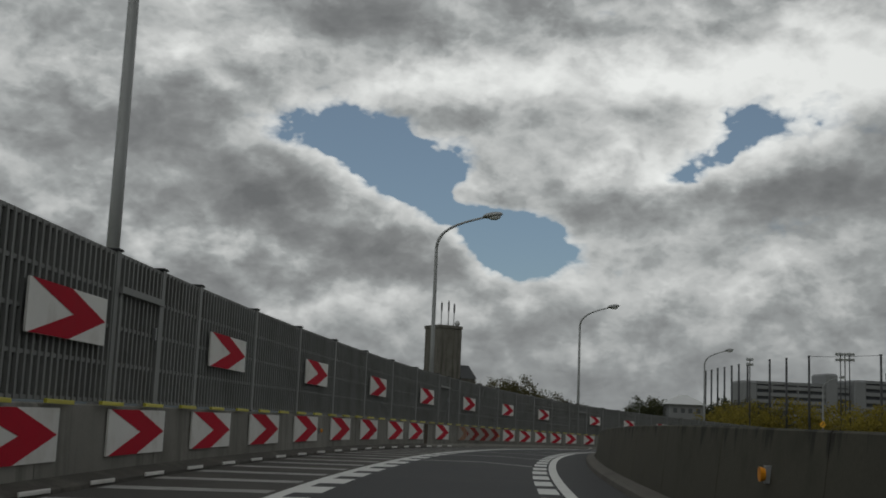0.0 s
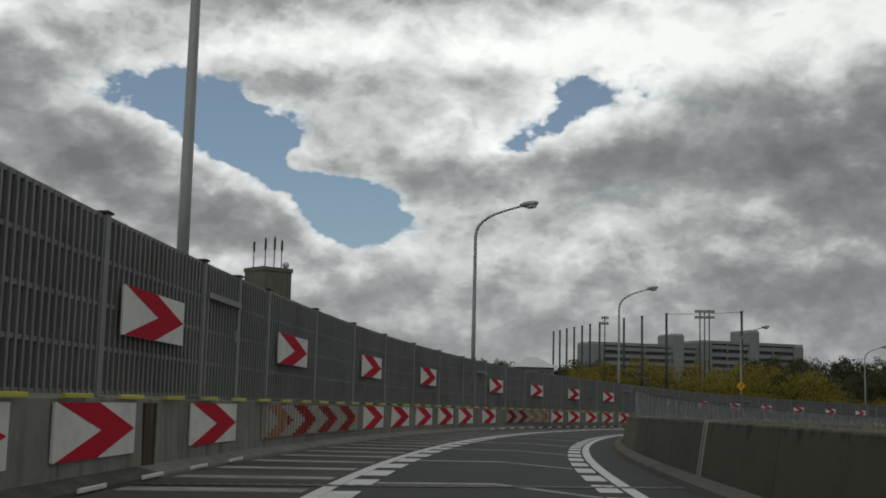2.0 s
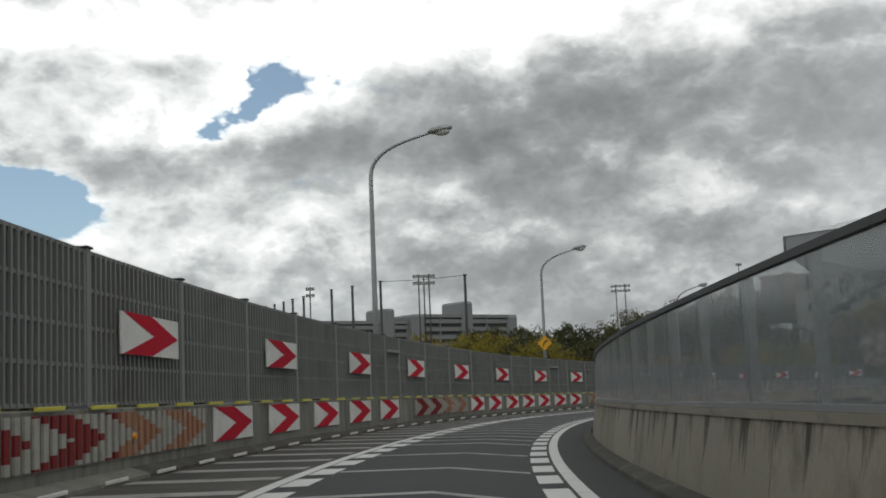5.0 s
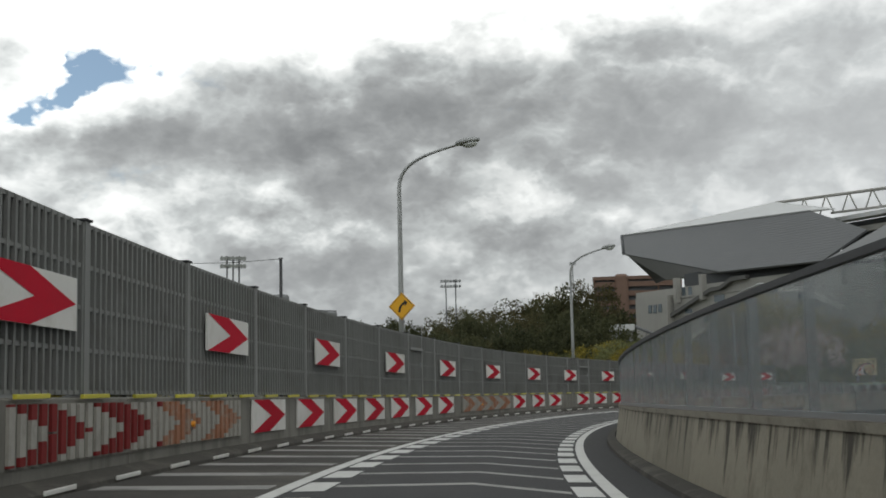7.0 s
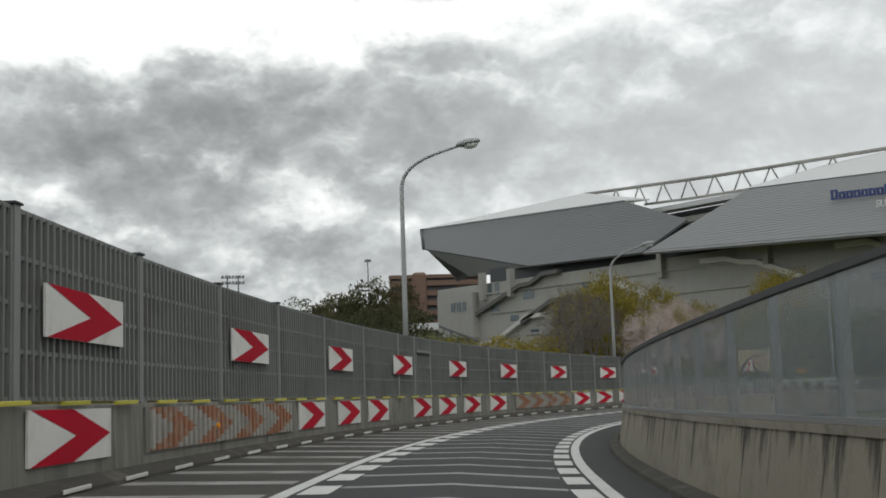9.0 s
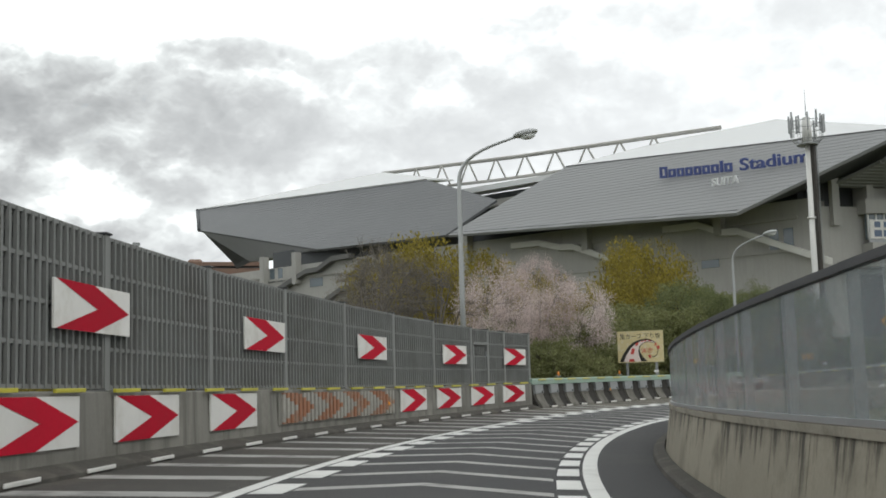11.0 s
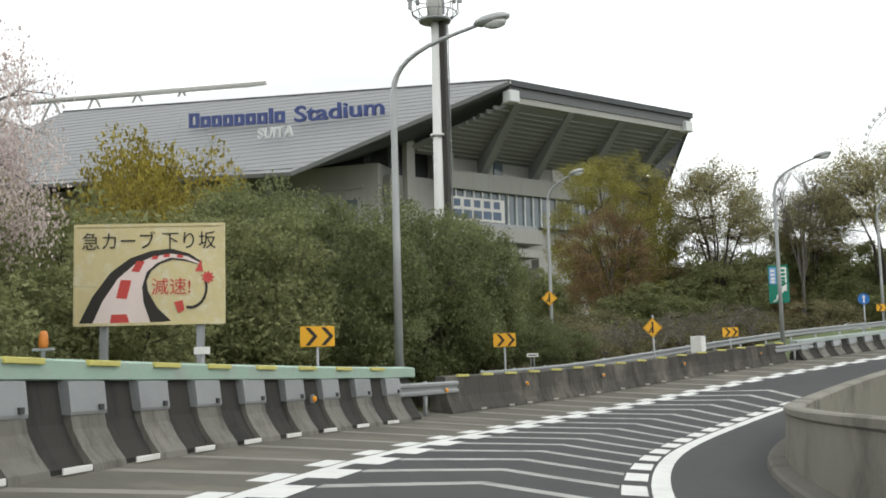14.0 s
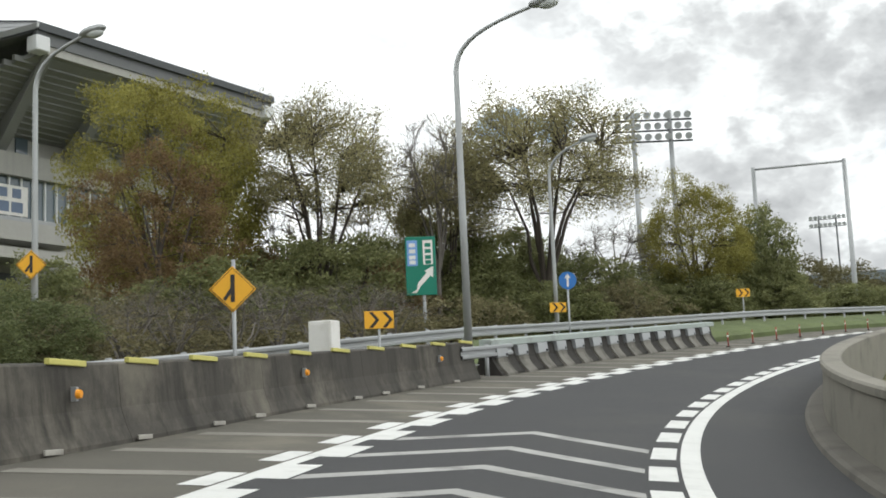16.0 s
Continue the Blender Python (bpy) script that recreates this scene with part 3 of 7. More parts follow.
def build_left_wall():
    edges = [-45.0]
    while edges[-1] < WALL_END - 0.5:
        edges.append(min(WALL_END, edges[-1] + 5.0))
    for s0, s1 in zip(edges, edges[1:]):
        w = part("concrete_wall", sweep([(0.05, -0.02), (0.05, 0.24), (0.03, WALL_TOP - 0.02), (0.0, WALL_TOP), (-0.26, WALL_TOP), (-0.3, -0.4), (0.05, -0.4)],
                                        s0 + 0.012, s1 - 0.012, 1.0), CONCRETE)
        tagged(w, "weathered concrete parapet wall with a sloped foot", "wall", "left parapet", kind="structure")
    for a, b, mat, lab in ((-45, 38, FOOT, "dark dirty"), (38, 92, CONCRETE, "grey concrete"), (92, WALL_END, FOOT, "dark dirty")):
        f = part("wall_foot", sweep([(0.37, -0.02), (0.36, 0.05), (0.31, 0.08), (0.053, 0.15), (0.053, -0.3), (0.37, -0.3)], a, b, 1.0), mat)
        tagged(f, lab + " sloped foot along the concrete wall", "kerb", kind="structure")


build_left_wall()


def bay_edges():
    """Posts at even steps, with one more in mid-bay beside each door."""
    marks = {float(k) for k in range(-5, 49)} | {k for pair in DOORS for k in pair}
    return [along(k, GRID) for k in sorted(marks)]


BAYS = bay_edges()
DOOR_BAYS = [(along(a, GRID), along(b, GRID)) for a, b in DOORS]
_slat_cache = {}


def barrier_bay(s0, s1):
    """One bay of the noise barrier: a louvred back, rails and upright slats."""
    a, b = at(s0, FENCE_N, 0), at(s1, FENCE_N, 0)
    d = b - a
    length = math.hypot(d.x, d.y)
    slope = d.z / length
    top = along((s0 + s1) / 2, FENCE_TOPS)
    is_door = any(abs(s0 - p) < 0.2 and abs(s1 - q) < 0.2 for p, q in DOOR_BAYS)
    m = Matrix.Translation(a) @ Matrix.Rotation(math.atan2(d.y, d.x), 4, "Z")
    shear = Matrix.Identity(4)
    shear[2][0] = slope
    lab = "grey steel noise barrier bay with an access door" if is_door else "grey steel noise barrier bay with upright slats"
    ob = thing("noise_barrier_bay", lab, "noise barrier", "bays of the noise barrier", matrix=m)
    lo, hi = WALL_TOP + 0.06, top
    x0, x1 = 0.09, length - 0.09
    bm = bmesh.new()
    rows = 4
    rh = (hi - lo) / rows
    for r in range(rows):
        part("panel", box((x0, -0.045, lo + r * rh + 0.012), (x1, 0.03, lo + (r + 1) * rh - 0.012), m=shear), LOUVRE, ob)
        nl = 9
        for k in range(nl):       # fine louvres
            z = lo + r * rh + 0.06 + k * (rh - 0.12) / (nl - 1)
            add_box(bm, (x0 + 0.03, -0.062, z - 0.009), (x1 - 0.03, -0.045, z + 0.009), shear)
    tagged(part("louvres", bm, LOUVRE, ob), kind="stuff")
    for r in range(rows + 1):
        z = lo + r * rh
        part("rail", box((x0, -0.095, z - 0.028), (x1, -0.045, z + 0.028), m=shear), PANEL, ob)
    count = max(4, round((x1 - x0) / 0.215))
    key = round(top, 2)
    if key not in _slat_cache:
        _slat_cache[key] = mesh_of("slat", box((-0.03, -0.115, lo - 0.02), (0.03, -0.06, hi + 0.01)))
    for k in range(count + 1):
        x = x0 + 0.03 + (x1 - x0 - 0.06) * k / count
        part("slat", _slat_cache[key], PANEL, ob, matrix=Matrix.Translation((x, 0, slope * x)))
    if is_door:
        bm = bmesh.new()
        w = 0.07
        add_box(bm, (x0 + 0.05, -0.15, lo), (x0 + 0.05 + w, -0.10, hi - 0.5), shear)
        add_box(bm, (x1 - 0.05 - w, -0.15, lo), (x1 - 0.05, -0.10, hi - 0.5), shear)
        add_box(bm, (x0, -0.19, hi - 0.56), (x1, -0.09, hi - 0.46), shear)
        part("door_frame", bm, POST, ob, "raised steel door frame")
        part("handle", box((x1 - 0.32, -0.17, lo + 1.0), (x1 - 0.26, -0.115, lo + 1.2), m=shear), GALV, ob)


def barrier_post(s):
    top = along(s, FENCE_TOPS)
    section = ((-0.085, -0.13), (0.085, -0.13), (0.085, -0.115), (0.01, -0.115), (0.01, 0.085), (0.085, 0.085), (0.085, 0.1), (-0.085, 0.1), (-0.085, 0.085), (-0.01, 0.085), (-0.01, -0.115), (-0.085, -0.115))
    bm = bmesh.new()
    low = [bm.verts.new((x, y, WALL_TOP - 0.04)) for x, y in section]
    high = [bm.verts.new((x, y, top + 0.04)) for x, y in section]
    for i in range(12):
        bm.faces.new((low[i], low[(i + 1) % 12], high[(i + 1) % 12], high[i]))
    bm.faces.new(high)
    ob = thing("barrier_post", "grey steel H-section barrier post on a concrete wall", "post", "posts of the noise barrier", matrix=frame_at(s, FENCE_N))
    part("post", bm, POST, ob)
    part("cap", box((-0.12, -0.16, top + 0.04), (0.12, 0.13, top + 0.075), 0.01), DARK_RAIL, ob)
    part("base_plate", box((-0.14, -0.17, WALL_TOP), (0.14, 0.13, WALL_TOP + 0.025), 0.004), POST, ob)


def build_barrier():
    for s0, s1 in zip(BAYS, BAYS[1:]):
        barrier_bay(s0, s1)
    for s in BAYS:
        barrier_post(s)


build_barrier()


def chevron_board(s, z, length, height, n, label, group, bent=True):
    """A white board with a red arrow that points down the ramp, bent to the wall in short facets."""
    ob = thing("chevron_board", label, "chevron board", group, matrix=Matrix.Identity(4))
    steps = 6
    def surf(x, zz, off):
        return at(s + x, n + off, z + zz)
    bm = bmesh.new()
    front, back = [], []
    for i in range(steps + 1):
        x = length * i / steps
        front.append((bm.verts.new(surf(x, 0, 0)), bm.verts.new(surf(x, height, 0))))
        back.append((bm.verts.new(surf(x, 0, -0.03)), bm.verts.new(surf(x, height, -0.03))))
    for i in range(steps):
        bm.faces.new((front[i][0], front[i + 1][0], front[i + 1][1], front[i][1]))
        bm.faces.new((back[i + 1][0], back[i][0], back[i][1], back[i + 1][1]))
        bm.faces.new((front[i][1], front[i + 1][1], back[i + 1][1], back[i][1]))
        bm.faces.new((back[i][0], back[i + 1][0], front[i + 1][0], front[i][0]))
    bm.faces.new((front[0][0], front[0][1], back[0][1], back[0][0]))
    bm.faces.new((front[-1][1], front[-1][0], back[-1][0], back[-1][1]))
    bmesh.ops.recalc_face_normals(bm, faces=bm.faces)
    board = part("board", bm, WHITE, ob)
    bm = bmesh.new()
    # upper and lower arms of the arrow, in short lengths
    def arm(flip):
        prev = None
        for i in range(9):
            v = i / 8 * 0.5
            zz = (1 - v if not flip else v) * height
            xl = (0.02 + 0.52 * (v / 0.5)) * length
            xr = (0.50 + 0.485 * (v / 0.5)) * length
            cur = [bm.verts.new(surf(xl + (xr - xl) * j / 3, zz, 0.005)) for j in range(4)]
            if prev:
                for j in range(3):
                    bm.faces.new((prev[j], prev[j + 1], cur[j + 1], cur[j]) if flip else (cur[j], cur[j + 1], prev[j + 1], prev[j]))
            prev = cur
    arm(False)
    arm(True)
    part("arrow", bm, RED, ob, "red arrow")
    return ob


def build_chevrons():
    for s in CHEVRONS:
        chevron_board(s, 1.87 - 0.06 * fac(s, 210, 224), along(s, ((0, 2.84), (57, 2.98), (81, 3.04), (138, 2.9), (150, 3.0), (167, 3.0), (180, 2.68), (230, 2.68))), 0.65, 0.05, "white board with a red arrow on the noise barrier", "upper chevron boards")
    fixed = (-7.05, -2.2, 2.55, 7.08, 11.62, 16.25, 21.0, 25.6, 30.5, 34.7, 40.5, 57.28, 61.7, 66.04, 70.35, 74.65, 79.9, 96.8, 101.3, 106.0, 110.5, 115.0, 132.19, 136.25, 140.38, 144.4, 148.42, 152.61, 156.8,
             172.55, 176.84, 180.6, 186.95, 190.85, 194.85, 199.2, 213.82, 217.7, 221.64, 225.47)
    for s in fixed:
        chevron_board(s, 0.34, along(s, ((0, 2.8), (57, 3.08), (80, 3.05), (132, 2.88), (156, 2.98), (173, 2.7), (230, 2.74))), 0.66, 0.085, "white board with a red arrow on the concrete wall", "lower chevron boards")


build_chevrons()


def ribbed_panel(s0, s1, faded):
    """A run of ribbed sheet on the wall, with arrows painted over its ribs."""
    paint = (WHITE_FADED, RED_WORN if faded == 3 else RED_FADED)
    ob = thing("ribbed_wall_panel", ("worn red" if faded == 3 else "faded orange") + " arrows painted on ribbed steel sheet", "wall panel", "ribbed panels")
    part("sheet", sweep([(0.075, 0.30), (0.075, 1.0), (0.05, 1.0), (0.05, 0.30)], s0, s1, 0.5), CONCRETE, ob)
    s = s0 + 0.3
    arrows = 4
    span = (s1 - s0 - 0.4) / arrows
    white, orange, dull = bmesh.new(), bmesh.new(), bmesh.new()
    while s < s1 - 0.2:
        red = dull if (faded == 2 and s < s0 + 0.55 * (s1 - s0)) or (faded == 3 and s < s0 + 0.22 * (s1 - s0)) else orange
        u = ((s - s0 - 0.2) % span) / span
        h = 0.66
        # the rib is red where the arrow covers it
        w = 0.16
        def rib(bm, z0, z1):
            m = frame_at(s, 0.0)
            add_box(bm, (-w / 2, -0.115, 0.33 + z0), (w / 2, -0.07, 0.33 + z1), m)
        if u < 0.5:
            zin = h / 2 * (u / 0.52)
            rib(red, 0.0, zin), rib(red, h - zin, h)
            if h - 2 * zin > 0.03:
                rib(white, zin + 0.002, h - zin - 0.002)
        else:
            zo = h / 2 * ((u - 0.5) / 0.5)
            rib(red, zo, h - zo)
            if zo > 0.03:
                rib(white, 0.0, zo - 0.002), rib(white, h - zo + 0.002, h)
        s += 0.3
    part("white_ribs", white, paint[0], ob, "white painted ribs")
    part("arrow_ribs", orange, paint[1], ob, "painted arrow ribs")
    if faded > 1:
        part("arrow_ribs", dull, RED_DULL if faded == 2 else RED_FADED, ob, "dull red arrow ribs" if faded == 2 else "bleached orange arrow ribs")
    else:
        dull.free()


def build_ribbed():
    for i, (a, b) in enumerate(RIBBED):
        ribbed_panel(a, b, (3, 2, 2, 1, 1)[i])


build_ribbed()


def small_wall_bits():
    """Yellow reflector strips on the ledge, white strips at the foot, amber reflectors."""
    ledge = thing("reflector_strip_row", "yellow reflector strips along the wall's ledge", "reflector", kind="structure")
    foot = thing("foot_marker_row", "white marker strips along the foot of the wall", "marker strip", kind="structure")
    proto = mesh_of("reflector_strip", box((-0.48, -0.01, 0.0), (0.48, 0.04, 0.055), 0.006))
    proto2 = mesh_of("marker_strip", box((-0.48, -0.012, 0.0), (0.48, 0.012, 0.055), 0.006))
    s = -20.0
    while s < WALL_END:
        part("reflector_strip", proto, YELLOW, ledge, matrix=frame_at(s, 0.12, WALL_TOP - 0.01))
        s += 2.05
    s = -20.0
    while s < WALL_END:
        if not 44 < s < 80:
            part("marker_strip", proto2, WHITE, foot, matrix=frame_at(s, 0.38, 0.03))
        s += 2.4
    for s in (19.5, 55.9, 92.0, 128.0, 165.5, 212.5, 239.0, 250.5, 259.3, 266.0, 273.0, 280.9, 288.8):
        ob = thing("amber_reflector", "round amber reflector on the wall", "reflector", "amber reflectors", matrix=frame_at(s, 0.06 if s < 229 else 0.16, 0.62))
        bm = bmesh.new()
        bmesh.ops.create_cone(bm, cap_ends=True, segments=14, radius1=0.055, radius2=0.045, depth=0.05, matrix=Matrix.Translation((0, -0.07, 0)) @ Matrix.Rotation(math.pi / 2, 4, "X"))
        part("lens", bm, ORANGE, ob)
        part("bracket", box((-0.03, -0.05, -0.08), (0.03, 0.02, 0.08), 0.005), GALV, ob)


small_wall_bits()


# ---- street lamps ----
def street_lamp(s, n, height, foot, label="tall grey steel street lamp with a curved arm", reach=2.45):
    ob = thing("street_lamp", label, "street lamp", "lamps along the ramp", matrix=frame_at(s, n, foot))
    hs = height - foot
    straight = hs - 1.62
    k = (reach + 0.05) / 2.5
    pts = [(0, 0, 0), (0, 0, straight * 0.5), (0, 0, straight)]
    rad = [0.115, 0.098, 0.078]
    for i, (y, z) in enumerate(((0.03, 0.24), (0.10, 0.44), (0.22, 0.63), (0.40, 0.81), (0.64, 0.97), (0.95, 1.12), (1.32, 1.25), (1.75, 1.37), (2.2, 1.48), (2.45, 1.54))):
        pts.append((0, -y * k, straight + z))
        rad.append(0.074 - 0.0034 * i)
    part("pole", tube(pts, rad, 12), LAMP_METAL, ob)
    part("base_plate", box((-0.2, -0.2, 0), (0.2, 0.2, 0.03), 0.006), LAMP_METAL, ob)
    bm = bmesh.new()
    bmesh.ops.create_uvsphere(bm, u_segments=16, v_segments=10, radius=0.5, matrix=Matrix.Translation((0, -reach - 0.2, hs - 0.02)) @ Matrix.Rotation(radians(-8), 4, "X") @ Matrix.Diagonal((0.42, 0.98, 0.30, 1)))
    for f in bm.faces:
        f.smooth = True
    head = part("head", bm, LAMP_METAL, ob)
    bm = bmesh.new()
    bmesh.ops.create_uvsphere(bm, u_segments=14, v_segments=8, radius=0.5, matrix=Matrix.Translation((0, -reach - 0.27, hs - 0.09)) @ Matrix.Diagonal((0.34, 0.64, 0.34, 1)))
    for f in bm.faces:
        f.smooth = True
    part("lens", bm, LAMP_GLASS, head, "clear lamp lens")
    return ob


for s, h in ((3.6, 10.95), (41.3, 10.9), (79.8, 11.0), (116.8, 10.75), (152.62, 10.5), (188.0, 10.55), (222.4, 10.3), (257.6, 9.75)):
    street_lamp(s, -0.42, h, 0.4)
street_lamp(292.1, -0.25, 10.0, 0.3)


# ---- right side: parapet, clear screen, kerb ----
def drift(s):
    """How far the right-hand parapet strays from its line."""
    return along(s, ((-60, -0.12), (20, -0.12), (55, -0.27), (90, -0.44), (122, -0.58), (140, -0.48), (160, -0.29), (190, 0.0), (215, 0.36), (227, 0.50)))


def drift_sweep(profile, s0, s1, step):
    """A section swept along the right-hand parapet."""
    bm = bmesh.new()
    count = max(1, round((s1 - s0) / step))
    rows = []
    for i in range(count + 1):
        s = s0 + (s1 - s0) * i / count
        rows.append([bm.verts.new(at(s, n + drift(s), z + (0.19 * (1 - fac(s, -2, 31)) if z > 0.5 else 0))) for n, z in profile])
    m = len(profile)
    for r0, r1 in zip(rows, rows[1:]):
        for k in range(m):
            j = (k + 1) % m
            bm.faces.new((r0[k], r0[j], r1[j], r1[k]))
    bm.faces.new(rows[0][::-1])
    bm.faces.new(rows[-1])
    bmesh.ops.recalc_face_normals(bm, faces=bm.faces)
    return bm


RIGHT_END = 226.2


def build_right_wall():
    spans = []
    s = -45.0
    while s < RIGHT_END:
        spans.append((s, min(RIGHT_END, s + 4.0)))
        s += 4.0
    w0 = RIGHT_WALL
    for s0, s1 in spans:
        w = part("parapet", drift_sweep([(w0 - 0.02, -0.02), (w0 + 0.12, 0.9), (w0 + 0.14, 0.92), (w0 + 0.42, 0.92), (w0 + 0.45, -0.5), (w0 - 0.02, -0.5)], s0 + 0.01, s1 - 0.01, 1.0), CONCRETE_BROWN if s1 < 54 else CONCRETE_MID if s1 < 78 else CONCRETE_RUNS)
        tagged(w, "dark brown concrete parapet" if s1 < 78 else "streaked pale concrete parapet", "wall", "right parapet", kind="structure")
        if s1 >= 78:      # pale weathered ledge under the screen
            w = part("ledge", drift_sweep([(w0 + 0.095, 0.86), (w0 + 0.085, 0.93), (w0 + 0.43, 0.935), (w0 + 0.43, 0.90)], s0, s1 - 0.006, 1.0), LEDGE)
            tagged(w, "pale weathered ledge on the parapet", "ledge", "right parapet", kind="structure")
    for a, b, mat, lab, prof in ((-45, 80, KERB, "low rounded concrete kerb at the foot of the parapet", [(7.70, -0.02), (7.72, 0.09), (7.77, 0.12), (7.97, 0.15), (7.97, -0.3), (7.70, -0.3)]),
                                 (80, 223.5, FOOT, "dark grimy kerb at the foot of the parapet", [(7.74, -0.02), (7.76, 0.06), (7.82, 0.09), (7.97, 0.12), (7.97, -0.3), (7.74, -0.3)])):
        k = part("kerb", drift_sweep(prof, a, b, 1.0), mat)
        tagged(k, lab, "kerb", kind="structure")


build_right_wall()


def build_expansion_joint():
    """A toothed steel joint across the deck, with its upright gaps in both walls."""
    def line(n):
        return 36.45 + 0.285 * n
    steel = surface("worn_joint_steel", (0.14, 0.135, 0.128), 0.5, 0.6, vary=0.4, grain=30, blot=2, bump=0.1)
    bm = bmesh.new()
    add_strip(bm, ((line(0.4), 0.4), (line(7.5), 7.5), (line(7.5) + 0.3, 7.5), (line(0.4) + 0.3, 0.4)), 0.008, 12)
    joint = tagged(part("expansion_joint", bm, BLACK), "dark toothed steel expansion joint across the road", "expansion joint", kind="structure")
    bm = bmesh.new()
    n = 0.45
    while n < 7.4:
        for off, ns in ((0.0, n), (0.16, n + 0.09)):
            add_strip(bm, ((line(ns) + off, ns), (line(ns + 0.09) + off, ns + 0.09), (line(ns + 0.09) + off + 0.14, ns + 0.09), (line(ns) + off + 0.14, ns)), 0.012, 1)
        n += 0.18
    part("teeth", bm, steel, joint)
    w0 = RIGHT_WALL
    face = [(w0 - 0.03, 0.0), (w0 + 0.11, 0.9), (w0 + 0.13, 0.93), (w0 + 0.42, 0.93), (w0 + 0.3, 0.85), (w0 + 0.05, 0.0)]
    gap = tagged(part("wall_joint", drift_sweep(face, 39.47, 39.60, 0.2), BLACK), "dark upright gap in the parapet with pale edges", "wall joint", kind="structure")
    for a in (39.39, 39.60):
        part("edge", drift_sweep([(n - 0.006, z + 0.004) for n, z in face], a, a + 0.08, 0.2), WHITE_FADED, gap)
    rust = surface("rust_stained_joint", (0.060, 0.044, 0.03), 0.9, vary=0.5, grain=30, blot=1.5, bump=0.2, streak=(0.13, 0.095, 0.06))
    gap = tagged(part("wall_joint", sweep([(0.03, 0.05), (0.068, 0.05), (0.068, 1.0), (0.03, 1.0)], 38.15, 38.6, 0.2), rust), "rust-stained upright joint in the concrete wall", "wall joint", kind="structure")
    part("edge", sweep([(0.03, 0.05), (0.085, 0.05), (0.085, 1.0), (0.03, 1.0)], 38.6, 38.66, 0.2), FOOT, gap)


build_expansion_joint()
ob = thing("amber_reflector", "round amber reflector on the parapet", "reflector", "amber reflectors", matrix=frame_at(-3.3, RIGHT_WALL + 0.07 + drift(-3.3), 0.69))
bm = bmesh.new()
bmesh.ops.create_cone(bm, cap_ends=True, segments=14, radius1=0.07, radius2=0.055, depth=0.05, matrix=Matrix.Translation((0, 0.07, 0)) @ Matrix.Rotation(math.pi / 2, 4, "X"))
part("lens", bm, ORANGE, ob)
part("bracket", box((-0.03, -0.06, -0.08), (0.03, 0.05, 0.08), 0.005), GALV, ob)


def glass_material():
    m = bpy.data.materials.new("clear_screen_sheet")
    m.use_nodes = True
    nt = m.node_tree
    b = nt.nodes["Principled BSDF"]
    geo = nt.nodes.new("ShaderNodeNewGeometry")
    n = node(nt, "ShaderNodeTexNoise", Scale=1.3, Detail=6.0, Roughness=0.65)
    nt.links.new(geo.outputs["Position"], n.inputs["Vector"])
    b.inputs["Base Color"].default_value = (0.26, 0.295, 0.31, 1)
    b.inputs["Roughness"].default_value = 0.18
    alpha = ramp(nt, n.outputs["Fac"], (0.3, 0.34), (0.7, 0.56))
    nt.links.new(alpha, b.inputs["Alpha"])
    return m


SCREEN = glass_material()


def build_screen():
    s = 74.0
    while s < RIGHT_END - 0.5:
        e = min(RIGHT_END, s + 2.0)
        ob = thing("screen_bay", "dusty blue-grey clear plastic screen on a steel frame", "noise screen", "bays of the clear screen")
        n = RIGHT_WALL + 0.15
        hi = along(s, ((150, 2.04), (205, 1.94), (226, 1.87)))
        pane = part("pane", drift_sweep([(n, 0.97), (n, hi), (n + 0.012, hi), (n + 0.012, 0.97)], s + 0.02, e - 0.02, 1.0), SCREEN, ob)
        pane.visible_shadow = False
        part("top_rail", drift_sweep([(n - 0.03, hi - 0.01), (n - 0.03, hi + 0.05), (n + 0.04, hi + 0.05), (n + 0.04, hi - 0.01)], s, e, 1.0), DARK_RAIL, ob)
        part("bottom_rail", drift_sweep([(n - 0.03, 0.938), (n - 0.03, 0.985), (n + 0.04, 0.985), (n + 0.04, 0.938)], s, e, 1.0), GALV, ob)
        wide = 0.055 if round((s - 74) / 2) % 2 else 0.02
        part("post", box((-wide, -0.11, 0.94), (wide, -0.03, hi), m=frame_at(s, n + drift(s))), POST, ob)
        if e == RIGHT_END:
            part("end_post", box((-0.06, -0.08, 0.94), (0.0, 0.04, hi + 0.05), m=frame_at(e, n + drift(e))), GALV, ob)
        s = e


build_screen()


def build_inner_wall():
    """Beyond the parapet a lower rounded wall bounds the inside of the bend."""
    w = part("inner_wall", sweep([(8.62, -0.05), (8.67, 0.9), (8.63, 0.93), (8.63, 1.02), (8.67, 1.05), (8.99, 1.05), (9.03, 1.02), (9.03, 0.9), (8.99, -0.5), (8.62, -0.5)], 226.3, END, 1.0, shift=lambda s: 0.28 * fac(s, 240, 268)), CONCRETE_BEND)
    tagged(w, "grey concrete wall with a rounded coping inside the bend", "wall", kind="structure")
    k = part("inner_kerb", sweep([(8.2, -0.02), (8.23, 0.07), (8.29, 0.10), (8.61, 0.13), (8.61, -0.3), (8.2, -0.3)], 223.5, END, 1.0, shift=lambda s: along(s, ((217, -0.18), (226, -0.12), (245, 0.12), (268, 0.36)))), KERB)
    tagged(k, "low concrete kerb along the inner wall", "kerb", kind="structure")


build_inner_wall()


# ---- after the noise barrier: block barriers, plain barrier, steel ends ----
JERSEY = [(0.42, -0.03), (0.42, 0.06), (0.26, 0.26), (0.13, 0.5), (0.04, 0.98), (-0.2, 0.98), (-0.36, 0.3), (-0.42, -0.4), (0.3, -0.4)]


